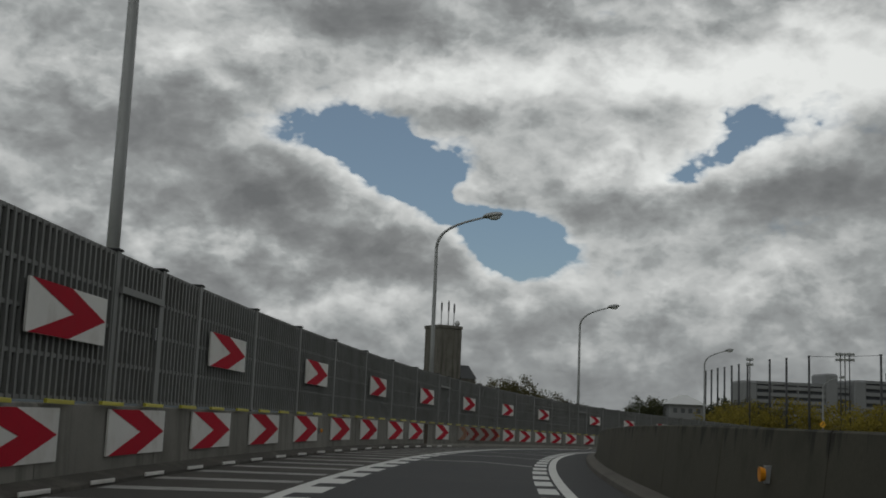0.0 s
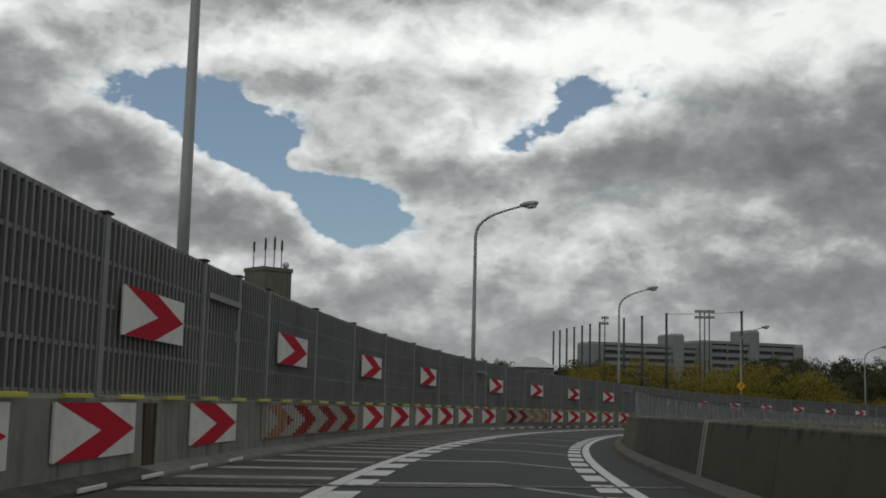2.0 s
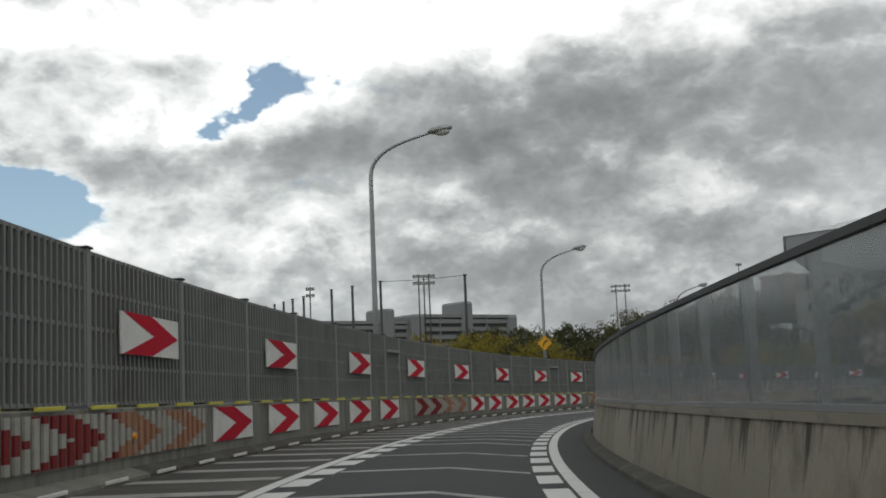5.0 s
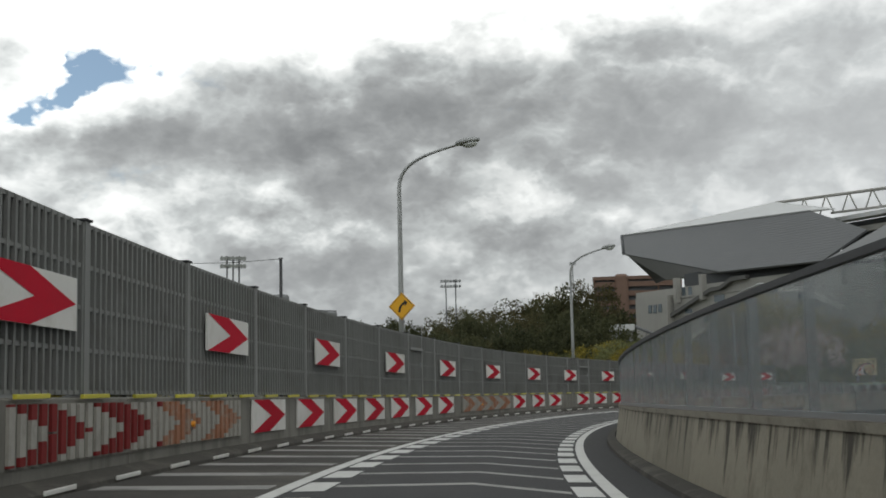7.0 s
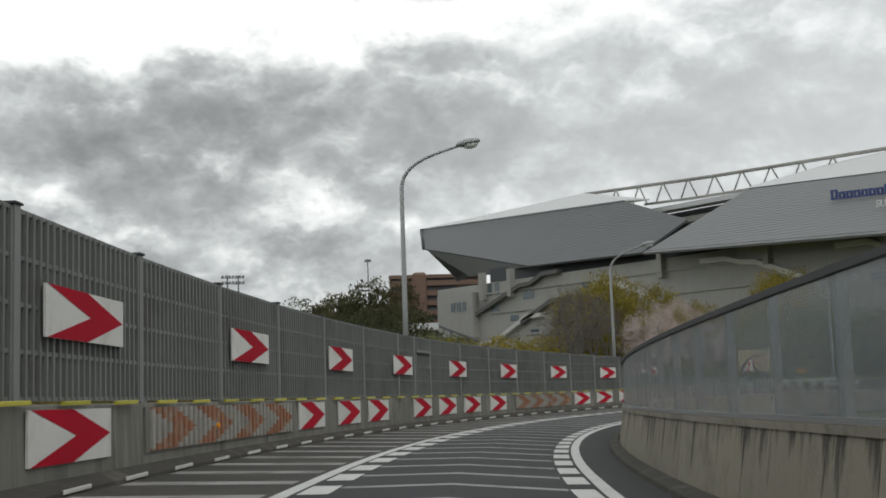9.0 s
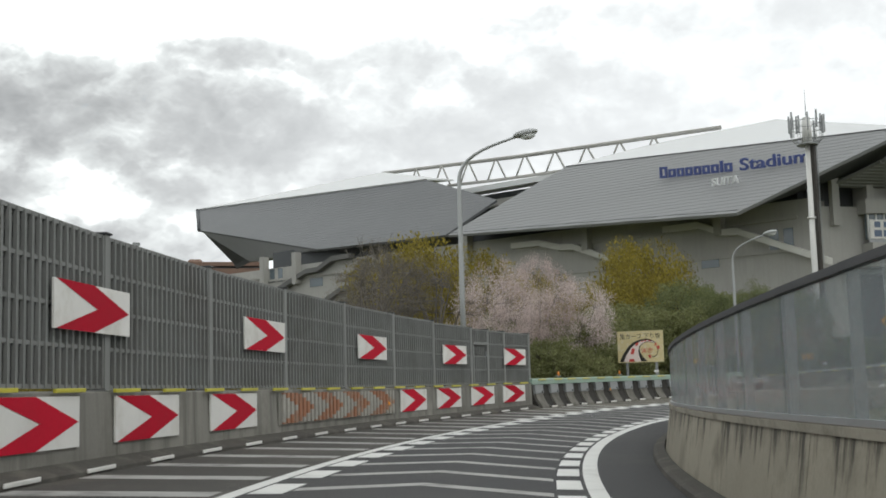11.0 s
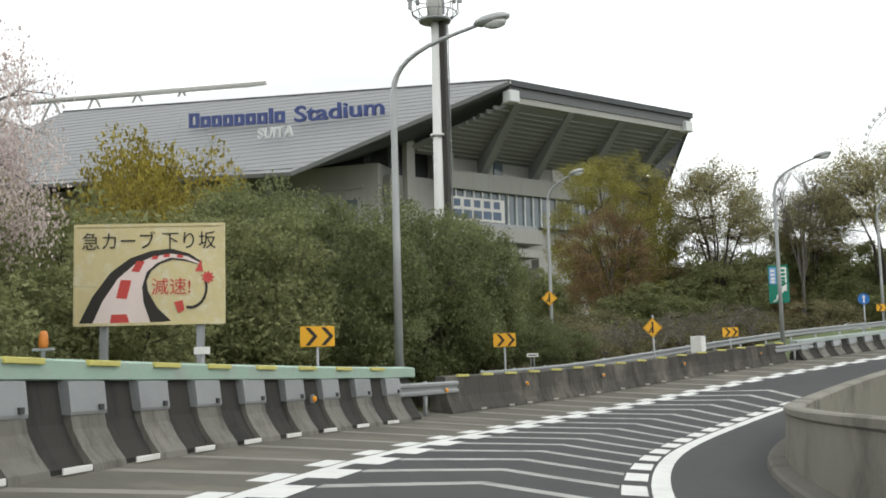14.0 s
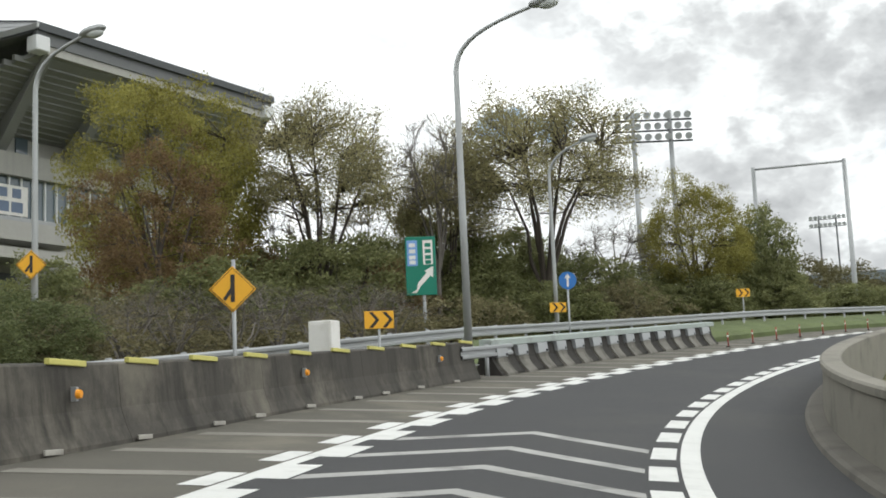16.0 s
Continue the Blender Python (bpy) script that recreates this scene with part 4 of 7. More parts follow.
def block_barrier(s0, s1, coping, first, period, k=1.0):
    """Dark barrier with paler buttress blocks, steel shoes and a coping beam on top."""
    ob = thing("block_barrier", "sooty concrete barrier with pale blocks under a pale green coping", "barrier", "concrete barriers")
    part("body", sweep([((n - 0.02) * (0.86 if n > 0 else 1), z * k) for n, z in JERSEY], s0, s1, 1.0), CONCRETE_BLACK, ob)
    part("coping", sweep([(n, z * k) for n, z in [(0.09, 0.985), (0.11, 1.0), (0.11, 1.2), (0.07, 1.22), (-0.22, 1.22), (-0.25, 1.2), (-0.25, 0.985)]], s0 - 0.1, s1 + 0.25, 1.0), coping, ob, "pale green painted coping")
    s = first
    while s < s1 - 0.3:
        e = min(s + 0.46 * period, s1)
        part("block", sweep([(n, z * k) for n, z in [(0.46, -0.02), (0.44, 0.08), (0.31, 0.24), (0.20, 0.44), (0.165, 0.62), (0.0, 0.62), (0.0, -0.02)]], s, e, 0.5), CONCRETE_PALE, ob, "pale concrete block")
        part("steel_shoe", sweep([(n, z * k) for n, z in [(0.18, 0.60), (0.19, 0.64), (0.15, 0.98), (0.0, 0.98), (0.0, 0.60)]], s - 0.03, e + 0.03, 0.6), GALV, ob, "grey steel shoe")
        part("bolt", box((-0.05, -0.215, 0.63 * k), (0.05, -0.175, 0.70 * k), m=frame_at((s + e) / 2 + 0.3, 0.0)), DARK_RAIL, ob)
        s += period
    return ob


block_barrier(229.2, 257.0, GREEN_RAIL, 229.35, 1.98)
block_barrier(293.0, 315.5, GREEN_WORN, 293.2, 1.75, 0.8)


def plain_barrier(s0, s1):
    ob = thing("concrete_barrier", "sooty stained concrete barrier with flared foot", "barrier", "concrete barriers")
    s = s0
    while s < s1 - 0.1:
        e = min(s1, s + 4.9)
        part("segment", sweep([(0.27, -0.03), (0.265, 0.05), (0.19, 0.2), (0.12, 0.42), (0.07, 0.93), (0.05, 0.95), (-0.2, 0.95), (-0.36, 0.3), (-0.42, -0.4), (0.2, -0.4)], s + 0.004, e - 0.004, 0.7), CONCRETE_DARK, ob)
        s = e


plain_barrier(259.6, 291.5)


def beam_rail(s0, s1, n, z, name="guard_rail", label="galvanised steel corrugated guard rail on posts", every=2.0, post_foot=-0.3, rise=None):
    ob = thing(name, label, "guard rail", "guard rails")
    wave = [(n + 0.02, z - 0.16), (n + 0.07, z - 0.13), (n + 0.07, z - 0.07), (n + 0.015, z - 0.03), (n + 0.015, z + 0.03), (n + 0.07, z + 0.07), (n + 0.07, z + 0.13), (n + 0.02, z + 0.16)]
    prof = wave + [(a - 0.012, b) for a, b in reversed(wave)]
    part("beam", sweep(prof, s0, s1, 1.0, lift=rise), GALV, ob)
    s = s0 + 0.3
    while s < s1:
        part("post", tube([(0, 0, post_foot), (0, 0, z + (rise(s) if rise else 0) + 0.18)], 0.057, 8), GALV, ob, matrix=frame_at(s, n - 0.07))
        s += every
    return ob


beam_rail(256.0, 260.4, 0.1, 0.68, "rail_end", "short steel rail linking two concrete barriers", 1.9)
beam_rail(290.5, 294.5, 0.1, 0.68, "rail_end", "short steel rail linking two concrete barriers", 1.9)
beam_rail(268.0, 390.0, -2.3, 0.62, every=2.6, post_foot=-1.2, rise=lambda s: 0.43 * fac(s, 274, 300))
verge = part("verge", sweep([(-0.42, 0.22), (-0.8, 0.42), (-2.2, 0.62), (-4.0, 0.66), (-6.0, 0.0), (-6.0, -1.0), (-0.42, -1.0)], 291, 420, 1.5, lift=lambda s: -0.45 * (1 - fac(s, 291, 303))), surface("short_green_grass", (0.10, 0.125, 0.05), 0.95, vary=0.6, grain=12, blot=0.6, bump=0.6, bump_dist=0.04))
tagged(verge, "grassy verge between the barrier and the guard rail", "verge", kind="structure")


YELLOW_PALE = surface("faded_yellow_strip", (0.52, 0.48, 0.14), 0.6, vary=0.25, grain=20, blot=3, bump=0.05)


YELLOW_NEW = surface("bright_yellow_strip", (0.90, 0.90, 0.03), 0.5, vary=0.12, grain=20, blot=3, bump=0.03)


def barrier_bits():
    row = thing("reflector_strip_row", "yellow reflector strips along the barrier's top", "reflector", kind="structure")
    proto = mesh_of("reflector_strip_long", box((-0.44, -0.035, 0.0), (0.44, 0.03, 0.07), 0.008))
    for s in (230.3, 232.4, 234.2, 236.1, 238.1, 240.2, 242.2, 244.2, 246.2, 248.3, 250.4, 252.5, 254.6):
        part("reflector_strip", proto, YELLOW_PALE if s < 245 else YELLOW, row, matrix=frame_at(s, 0.12, 1.155))
    for s in [261 + 2.0 * i for i in range(16)]:
        part("reflector_strip", proto, YELLOW_NEW if s > 262 else YELLOW_PALE, row, matrix=frame_at(s, 0.07, 0.93))
    foot = thing("foot_marker_row", "white marker strips along the foot of the barrier", "marker strip", kind="structure")
    proto2 = mesh_of("marker_strip_short", box((-0.36, -0.012, 0.0), (0.36, 0.012, 0.07), 0.006))
    proto3 = mesh_of("marker_strip_stub", box((-0.2, -0.012, 0.0), (0.2, 0.012, 0.06), 0.006))
    for s in [230.85 + 1.98 * i for i in range(13)] + [262 + 2.1 * i for i in range(14)]:
        part("marker_strip", proto2 if s < 259 else proto3, WHITE if s < 259 else WHITE_FADED, foot, matrix=frame_at(s + (0.3 * math.sin(s * 5) if s > 259 else 0), 0.48 if s < 259 else 0.31, 0.02))


barrier_bits()


# ---- signs ----
def flat_shape(points, y=0.0):
    """A flat polygon in the board's plane: x to the reader's right, z up, facing -y."""
    bm = bmesh.new()
    vs = [bm.verts.new((x, y, z)) for x, z in points]
    f = bm.faces.new(vs)
    f.normal_update()
    if f.normal.y > 0:
        f.normal_flip()
    bmesh.ops.triangulate(bm, faces=bm.faces[:])
    return bm


def text_mesh(body, size, depth=0.0, bold=0.0):
    cu = bpy.data.curves.new("lettering", "FONT")
    cu.body, cu.size, cu.extrude, cu.offset = body, size, depth, bold
    cu.resolution_u = 3
    ob = bpy.data.objects.new("lettering", cu)
    scene.collection.objects.link(ob)
    me = bpy.data.meshes.new_from_object(ob.evaluated_get(bpy.context.evaluated_depsgraph_get()))
    bpy.data.objects.remove(ob)
    return me


UPRIGHT = Matrix.Rotation(math.pi / 2, 4, "X")


def facing(p, yaw):
    """A pose at p whose -y side looks towards the compass yaw (degrees, clockwise from +y)."""
    return Matrix.Translation(p) @ Matrix.Rotation(radians(180 - yaw), 4, "Z")


def towards(s, n, z, skew=0.0):
    """A pose at a station, facing the oncoming driver."""
    h = math.degrees(line_at(s)[2])
    return facing(at(s, n, z), h + 180 + skew)


def chevron_sign(s, n, top, yaw, w=0.74, h=0.44):
    ob = thing("chevron_sign", "yellow sign with two black chevrons on a thin post", "road sign", "yellow chevron signs", matrix=facing(at(s, n), yaw))
    z0 = top - h
    part("panel", box((-w / 2, -0.012, z0), (w / 2, 0.012, top), 0.006), YELLOW_SIGN, ob)
    for x in (-0.26, 0.08):
        pts = [(x * w / 0.74, z0 + h * 0.94), ((x + 0.1) * w / 0.74, z0 + h * 0.94), ((x + 0.27) * w / 0.74, z0 + h / 2), ((x + 0.1) * w / 0.74, z0 + h * 0.06), (x * w / 0.74, z0 + h * 0.06), ((x + 0.17) * w / 0.74, z0 + h / 2)]
        part("chevron", flat_shape(pts, -0.016), BLACK, ob, "black chevron")
    part("post", tube([(0, 0.04, -1.2), (0, 0.04, top - 0.1)], 0.03, 8), GALV, ob)


for s, n, top, yaw in ((253.4, -0.8, 2.05, 249), (267.9, -1.3, 2.1, 256), (289.3, -1.58, 1.74, 260), (312.6, -5.9, 1.9, 266), (327.7, -3.3, 2.4, 270)):
    chevron_sign(s, n, top, yaw)


def diamond_sign(m, side, glyph, pole_to, label, pole=True):
    ob = thing("warning_sign", label, "road sign", "yellow warning signs", matrix=m)
    d = side * math.sqrt(2) / 2
    def dia(k, y):
        return flat_shape([(-d * k, 0), (0, -d * k), (d * k, 0), (0, d * k)], y)
    bm = bmesh.new()
    add_box(bm, (-side / 2, -0.01, -side / 2), (side / 2, 0.01, side / 2), Matrix.Rotation(radians(45), 4, "Y"), 0.012)
    part("panel", bm, YELLOW_SIGN, ob)
    for k0, k1 in ((0.93, 0.89),):
        bm = bmesh.new()
        for i in range(4):
            a, b = radians(90 * i), radians(90 * (i + 1))
            q = [(d * k0 * math.cos(a), d * k0 * math.sin(a)), (d * k0 * math.cos(b), d * k0 * math.sin(b)), (d * k1 * math.cos(b), d * k1 * math.sin(b)), (d * k1 * math.cos(a), d * k1 * math.sin(a))]
            bm.faces.new([bm.verts.new((x, -0.014, z)) for x, z in q])
        bmesh.ops.recalc_face_normals(bm, faces=bm.faces)
        part("border", bm, BLACK, ob, "thin black border")
    w = 0.036 * side / 0.56
    if glyph == "merge":
        part("arrow", flat_shape([(-w, -d * 0.55), (w, -d * 0.55), (w, d * 0.62), (-w, d * 0.62)], -0.016), BLACK, ob)
        part("branch", flat_shape([(-d * 0.42, -d * 0.42), (-d * 0.30, -d * 0.5), (w * 0.6, -d * 0.02), (-w * 0.6, d * 0.12)], -0.017), BLACK, ob)
    else:
        pts = []
        for i in range(9):
            a = radians(180 - 82 * i / 8)
            pts.append((d * 0.30 + d * 0.56 * math.cos(a), -d * 0.42 + d * 0.74 * math.sin(a)))
        inner = [(d * 0.30 + (x - d * 0.30) * 0.70, -d * 0.42 + (z + d * 0.42) * 0.80) for x, z in pts]
        part("arrow", flat_shape(pts + inner[::-1], -0.016), BLACK, ob)
        x, z = (pts[-1][0] + inner[-1][0]) / 2, (pts[-1][1] + inner[-1][1]) / 2
        part("arrow_head", flat_shape([(x - 0.03, z + d * 0.22), (x + d * 0.24, z + 0.01), (x - 0.0, z - d * 0.24)], -0.017), BLACK, ob)
    if pole:
        part("post", tube([(0.02, 0.05, pole_to), (0.02, 0.05, d + 0.12)], 0.038, 8), GALV, ob)
    else:
        part("clamp", box((-0.05, 0.0, -0.05), (0.05, 0.12, 0.05), 0.005), GALV, ob)


diamond_sign(towards(152.38, -0.345, 4.36, 8), 0.74, "bend", 0, "yellow diamond sign with a black bend arrow on a lamp post", pole=False)
diamond_sign(facing(at(280.9, -1.17, 2.07), 261), 0.6, "merge", -3.4, "yellow diamond sign with a black merging arrow")
SIGN_BLUE = surface("blue_sign", (0.02, 0.14, 0.42), 0.4, vary=0.08, bump=0.02)
SIGN_GREEN = surface("green_sign", (0.0, 0.17, 0.11), 0.4, vary=0.1, grain=10, blot=2, bump=0.02)


def round_sign(s, n, z, d=0.62):
    ob = thing("round_sign", "blue round sign with a white arrow on a post", "road sign", matrix=facing(at(s, n, z), 266))
    bm = bmesh.new()
    bmesh.ops.create_cone(bm, cap_ends=True, segments=32, radius1=d / 2, radius2=d / 2, depth=0.02, matrix=Matrix.Rotation(math.pi / 2, 4, "X"))
    part("disc", bm, SIGN_BLUE, ob)
    part("arrow", flat_shape([(-0.035, -0.22), (0.035, -0.22), (0.035, 0.08), (0.11, 0.08), (0, 0.24), (-0.11, 0.08), (-0.035, 0.08)], -0.014), WHITE, ob, "white arrow")
    part("post", tube([(0, 0.04, -3.2), (0, 0.04, 0.2)], 0.035, 8), GALV, ob)


round_sign(301.7, -0.55, 2.75)


def green_sign():
    p = Vector((175.3, 202.0, 5.6))
    ob = thing("direction_sign", "green direction sign with a white arrow and small panels", "road sign", matrix=facing(p, 266))
    part("panel", box((-0.62, -0.02, -1.2), (0.62, 0.02, 1.2), 0.02), SIGN_GREEN, ob)
    part("blue_plate", box((-0.55, -0.035, 0.0), (-0.12, -0.022, 1.05), 0.005), surface("pale_blue_plate", (0.16, 0.32, 0.62), 0.4, bump=0.02), ob, "pale blue plate")
    part("white_plate", box((0.1, -0.035, 0.05), (0.5, -0.022, 1.05), 0.005), WHITE, ob, "white plate")
    part("arrow", flat_shape([(-0.42, -1.1), (-0.2, -1.1), (-0.16, -0.72), (0.22, -0.28), (0.14, -0.2), (0.5, -0.02), (0.47, -0.5), (0.38, -0.4), (-0.05, -0.85), (-0.2, -0.95)], -0.026), WHITE, ob, "white arrow")
    for i, z in enumerate((0.85, 0.6, 0.35, 0.15)):
        part("writing", flat_shape([(0.18, z - 0.08), (0.42, z - 0.08), (0.42, z + 0.08), (0.18, z + 0.08)], -0.038), SIGN_GREEN, ob, "green bars of writing")
        part("writing", flat_shape([(-0.46, z - 0.08), (-0.21, z - 0.08), (-0.21, z + 0.08), (-0.46, z + 0.08)], -0.038), WHITE, ob, "white bars of writing")
    part("post", tube([(0.1, 0.1, -6.5), (0.1, 0.1, 1.0)], 0.07, 10), GALV, ob)


green_sign()


def billboard():
    """The warning board: a bending road, its speed arrows and the words above it."""
    a, b = at(248.0, -3.32), at(248.7, -0.85)
    a.z = b.z = 1.0
    d = b - a
    w = d.length + 0.06
    m = Matrix.Translation(a) @ Matrix.Rotation(math.atan2(d.y, d.x), 4, "Z")
    ob = thing("warning_billboard", "cream warning board with a painted bending road and words", "billboard", matrix=m)
    h = 1.80
    cream = surface("cream_board", (0.62, 0.53, 0.29), 0.6, vary=0.14, grain=8, blot=1.2, bump=0.02, stain=(0.68, 0.64, 0.5), stain_scale=4.5)
    pink = surface("pale_pink_paint", (0.78, 0.66, 0.62), 0.6, vary=0.12, bump=0.02)
    red = surface("faded_red_paint", (0.55, 0.07, 0.06), 0.6, vary=0.25, bump=0.02)
    part("panel", box((0, -0.03, 0), (w, 0.03, h), 0.01), cream, ob)
    bm = bmesh.new()
    for lo, hi in (((0, 0), (w, 0.05)), ((0, h - 0.05), (w, h)), ((0, 0.05), (0.05, h - 0.05)), ((w - 0.05, 0.05), (w, h - 0.05))):
        add_box(bm, (lo[0], -0.045, lo[1]), (hi[0], -0.031, hi[1]))
    part("border", bm, cream, ob, "cream border")
    def band(one, two, mat, y, name, label=""):
        """A painted shape between two lines, in hundredths of the board's width and height."""
        pts = [(w * x / 100, h * z / 100) for x, z in list(one) + list(two)[::-1]]
        part(name, flat_shape(pts, y), mat, ob, label)
    outer = ((3, 1), (12, 28), (24, 52), (37, 66), (51, 73), (64, 75), (76, 70), (85, 61))
    rim = ((12, 1), (19, 24), (29, 46), (40, 60), (52, 67), (64, 70), (75, 67), (84, 60))
    inner = ((51, 1), (46, 22), (45, 37), (48, 52), (55, 61), (64, 66), (74, 64), (83, 59))
    core = ((64, 4), (55, 17), (49, 33), (48, 43), (51, 53), (57, 60), (65, 64), (74, 62.5), (83, 58.5))
    band(outer, rim, BLACK, -0.034, "road_edge", "black painted road edge")
    band(rim, inner, pink, -0.036, "road_paint", "pale painted road")
    band(inner, core, BLACK, -0.038, "road_edge", "black painted road edge")
    for one, two in ((((24, 2), (25, 11)), ((37, 2), (35, 11))), (((28, 27), (31, 45)), ((35, 26), (38, 44))), (((38, 53), (41.5, 63)), ((43, 52), (47, 63))), (((51, 64.5), (52, 68)), ((55, 64.5), (56, 68))), (((59, 66.5), (59.5, 69.5)), ((63, 66.5), (63.5, 69.5))), (((68, 66), (68, 69)), ((72, 65.5), (72.5, 68)))):
        band(one, two, red, -0.040, "road_dash", "red dash")
    band(((80, 52), (84, 64)), ((85.5, 52), (84, 64)), red, -0.041, "arrow_head")
    arrow = [(77 + 11.5 * math.cos(radians(t)), 36 + 21 * math.sin(radians(t))) for t in range(30, -106, -15)]
    band(arrow, [(77 + (x - 77) * 0.86, 36 + (z - 36) * 0.86) for x, z in arrow], BLACK, -0.040, "speed_arrow", "dark curved arrow")
    band(((66, 22), (69, 11)), ((72, 24), (73, 14)), red, -0.042, "arrow_head")
    star = []
    for i in range(18):
        r = 0.13 if i % 2 == 0 else 0.07
        star.append((w * 0.885 + r * math.cos(i * math.pi / 9), h * 0.46 + r * math.sin(i * math.pi / 9)))
    part("burst", flat_shape(star, -0.042), red, ob, "red burst")
    for body, x, z, size, mat, want in (("急カーブ 下り坂", 0.05 * w, 0.76 * h, 0.34, BLACK, 0.89 * w), ("減速!", 0.51 * w, 0.31 * h, 0.32, red, 0.26 * w)):
        me = text_mesh(body, size, 0.0, 0.0)
        wide = max((v.co.x for v in me.vertices), default=1.0) or 1.0
        part("lettering", me, mat, ob, "painted words", matrix=Matrix.Translation((x, -0.044, z)) @ Matrix.Diagonal((want / wide, 1, 1, 1)) @ UPRIGHT)
    for x in (0.5, w - 0.45):
        part("post", box((x - 0.07, 0.03, -2.6), (x + 0.07, 0.17, 0.9), 0.01), GALV, ob)


billboard()


AMBER_DULL = surface("dull_amber_plastic", (0.50, 0.17, 0.025), 0.4, vary=0.2, bump=0.0)


def utility_box():
    ob = thing("utility_box", "plain white utility cabinet behind the barrier", "cabinet", matrix=towards(285.7, -1.4, 0.2, 8))
    part("cabinet", box((-0.29, -0.2, 0), (0.29, 0.2, 1.3), 0.02), WHITE, ob)
    part("door", box((-0.25, -0.215, 0.25), (0.25, -0.203, 1.23), 0.004), WHITE, ob)
    ob = thing("marker_plate", "small white plate on a thin post", "sign", matrix=facing(at(246.9, -0.45), 249))
    part("plate", box((-0.13, -0.01, 1.36), (0.13, 0.01, 1.48), 0.004), WHITE, ob)
    part("post", tube([(0, 0.03, -0.5), (0, 0.03, 1.46)], 0.02, 8), GALV, ob)
    ob = thing("label_plate", "small white plate on two legs", "sign", matrix=facing(at(269.3, -0.9), 256))
    part("plate", box((-0.2, -0.01, 1.32), (0.2, 0.01, 1.44), 0.004), WHITE, ob)
    part("writing", flat_shape([(-0.15, 1.36), (0.15, 1.36), (0.15, 1.395), (-0.15, 1.395)], -0.013), BLACK, ob, "black bar of writing")
    for x in (-0.06, 0.05):
        part("leg", box((x - 0.015, 0.012, -1.0), (x + 0.015, 0.03, 1.34)), GALV, ob)
    for s in (232.8, 240.9):
        ob = thing("amber_beacon", "small amber warning lamp bracketed on the coping", "beacon", "amber warning lamps", matrix=towards(s, 0.0, 1.22))
        part("post", tube([(0, 0, 0), (0, 0, 0.12)], 0.025, 8), GALV, ob)
        part("bracket", box((-0.12, -0.04, 0.08), (0.12, 0.04, 0.11), 0.006), GALV, ob)
        bm = bmesh.new()
        add_tube(bm, [(0, 0, 0.11), (0, 0, 0.15), (0, 0, 0.26), (0, 0, 0.30)], [0.045, 0.055, 0.05, 0.03], 12)
        part("lens", bm, AMBER_DULL, ob, smooth=True)


utility_box()

# lamps of the other carriageway
street_lamp(290.6, -13.3, 9.85, -2.4, "grey steel street lamp behind the barrier", reach=1.9)
street_lamp(313.4, -6.4, 9.3, -1.4, "grey steel street lamp beyond the guard rail", reach=1.9)
diamond_sign(facing(at(290.5, -13.3, 2.90) + Vector((-0.25, -0.05, 0)), 258), 0.62, "merge", 0, "yellow diamond sign with a black merging arrow on a lamp post", pole=False)


def marker_posts():
    red = surface("red_post", (0.30, 0.04, 0.03), 0.5, bump=0.02)
    for s in [313.2 + 3.2 * i for i in range(8)]:
        ob = thing("marker_post", "slim red and white flexible marker post on the road", "marker post", "lane marker posts", matrix=frame_at(s, 1.6))
        part("post", tube([(0, 0, 0), (0, 0, 0.62)], 0.028, 8), red, ob)
        part("band", tube([(0, 0, 0.42), (0, 0, 0.5)], 0.031, 8), WHITE, ob, "white band")
        part("base", tube([(0, 0, 0), (0, 0, 0.04)], [0.11, 0.09], 10), BLACK, ob)


marker_posts()


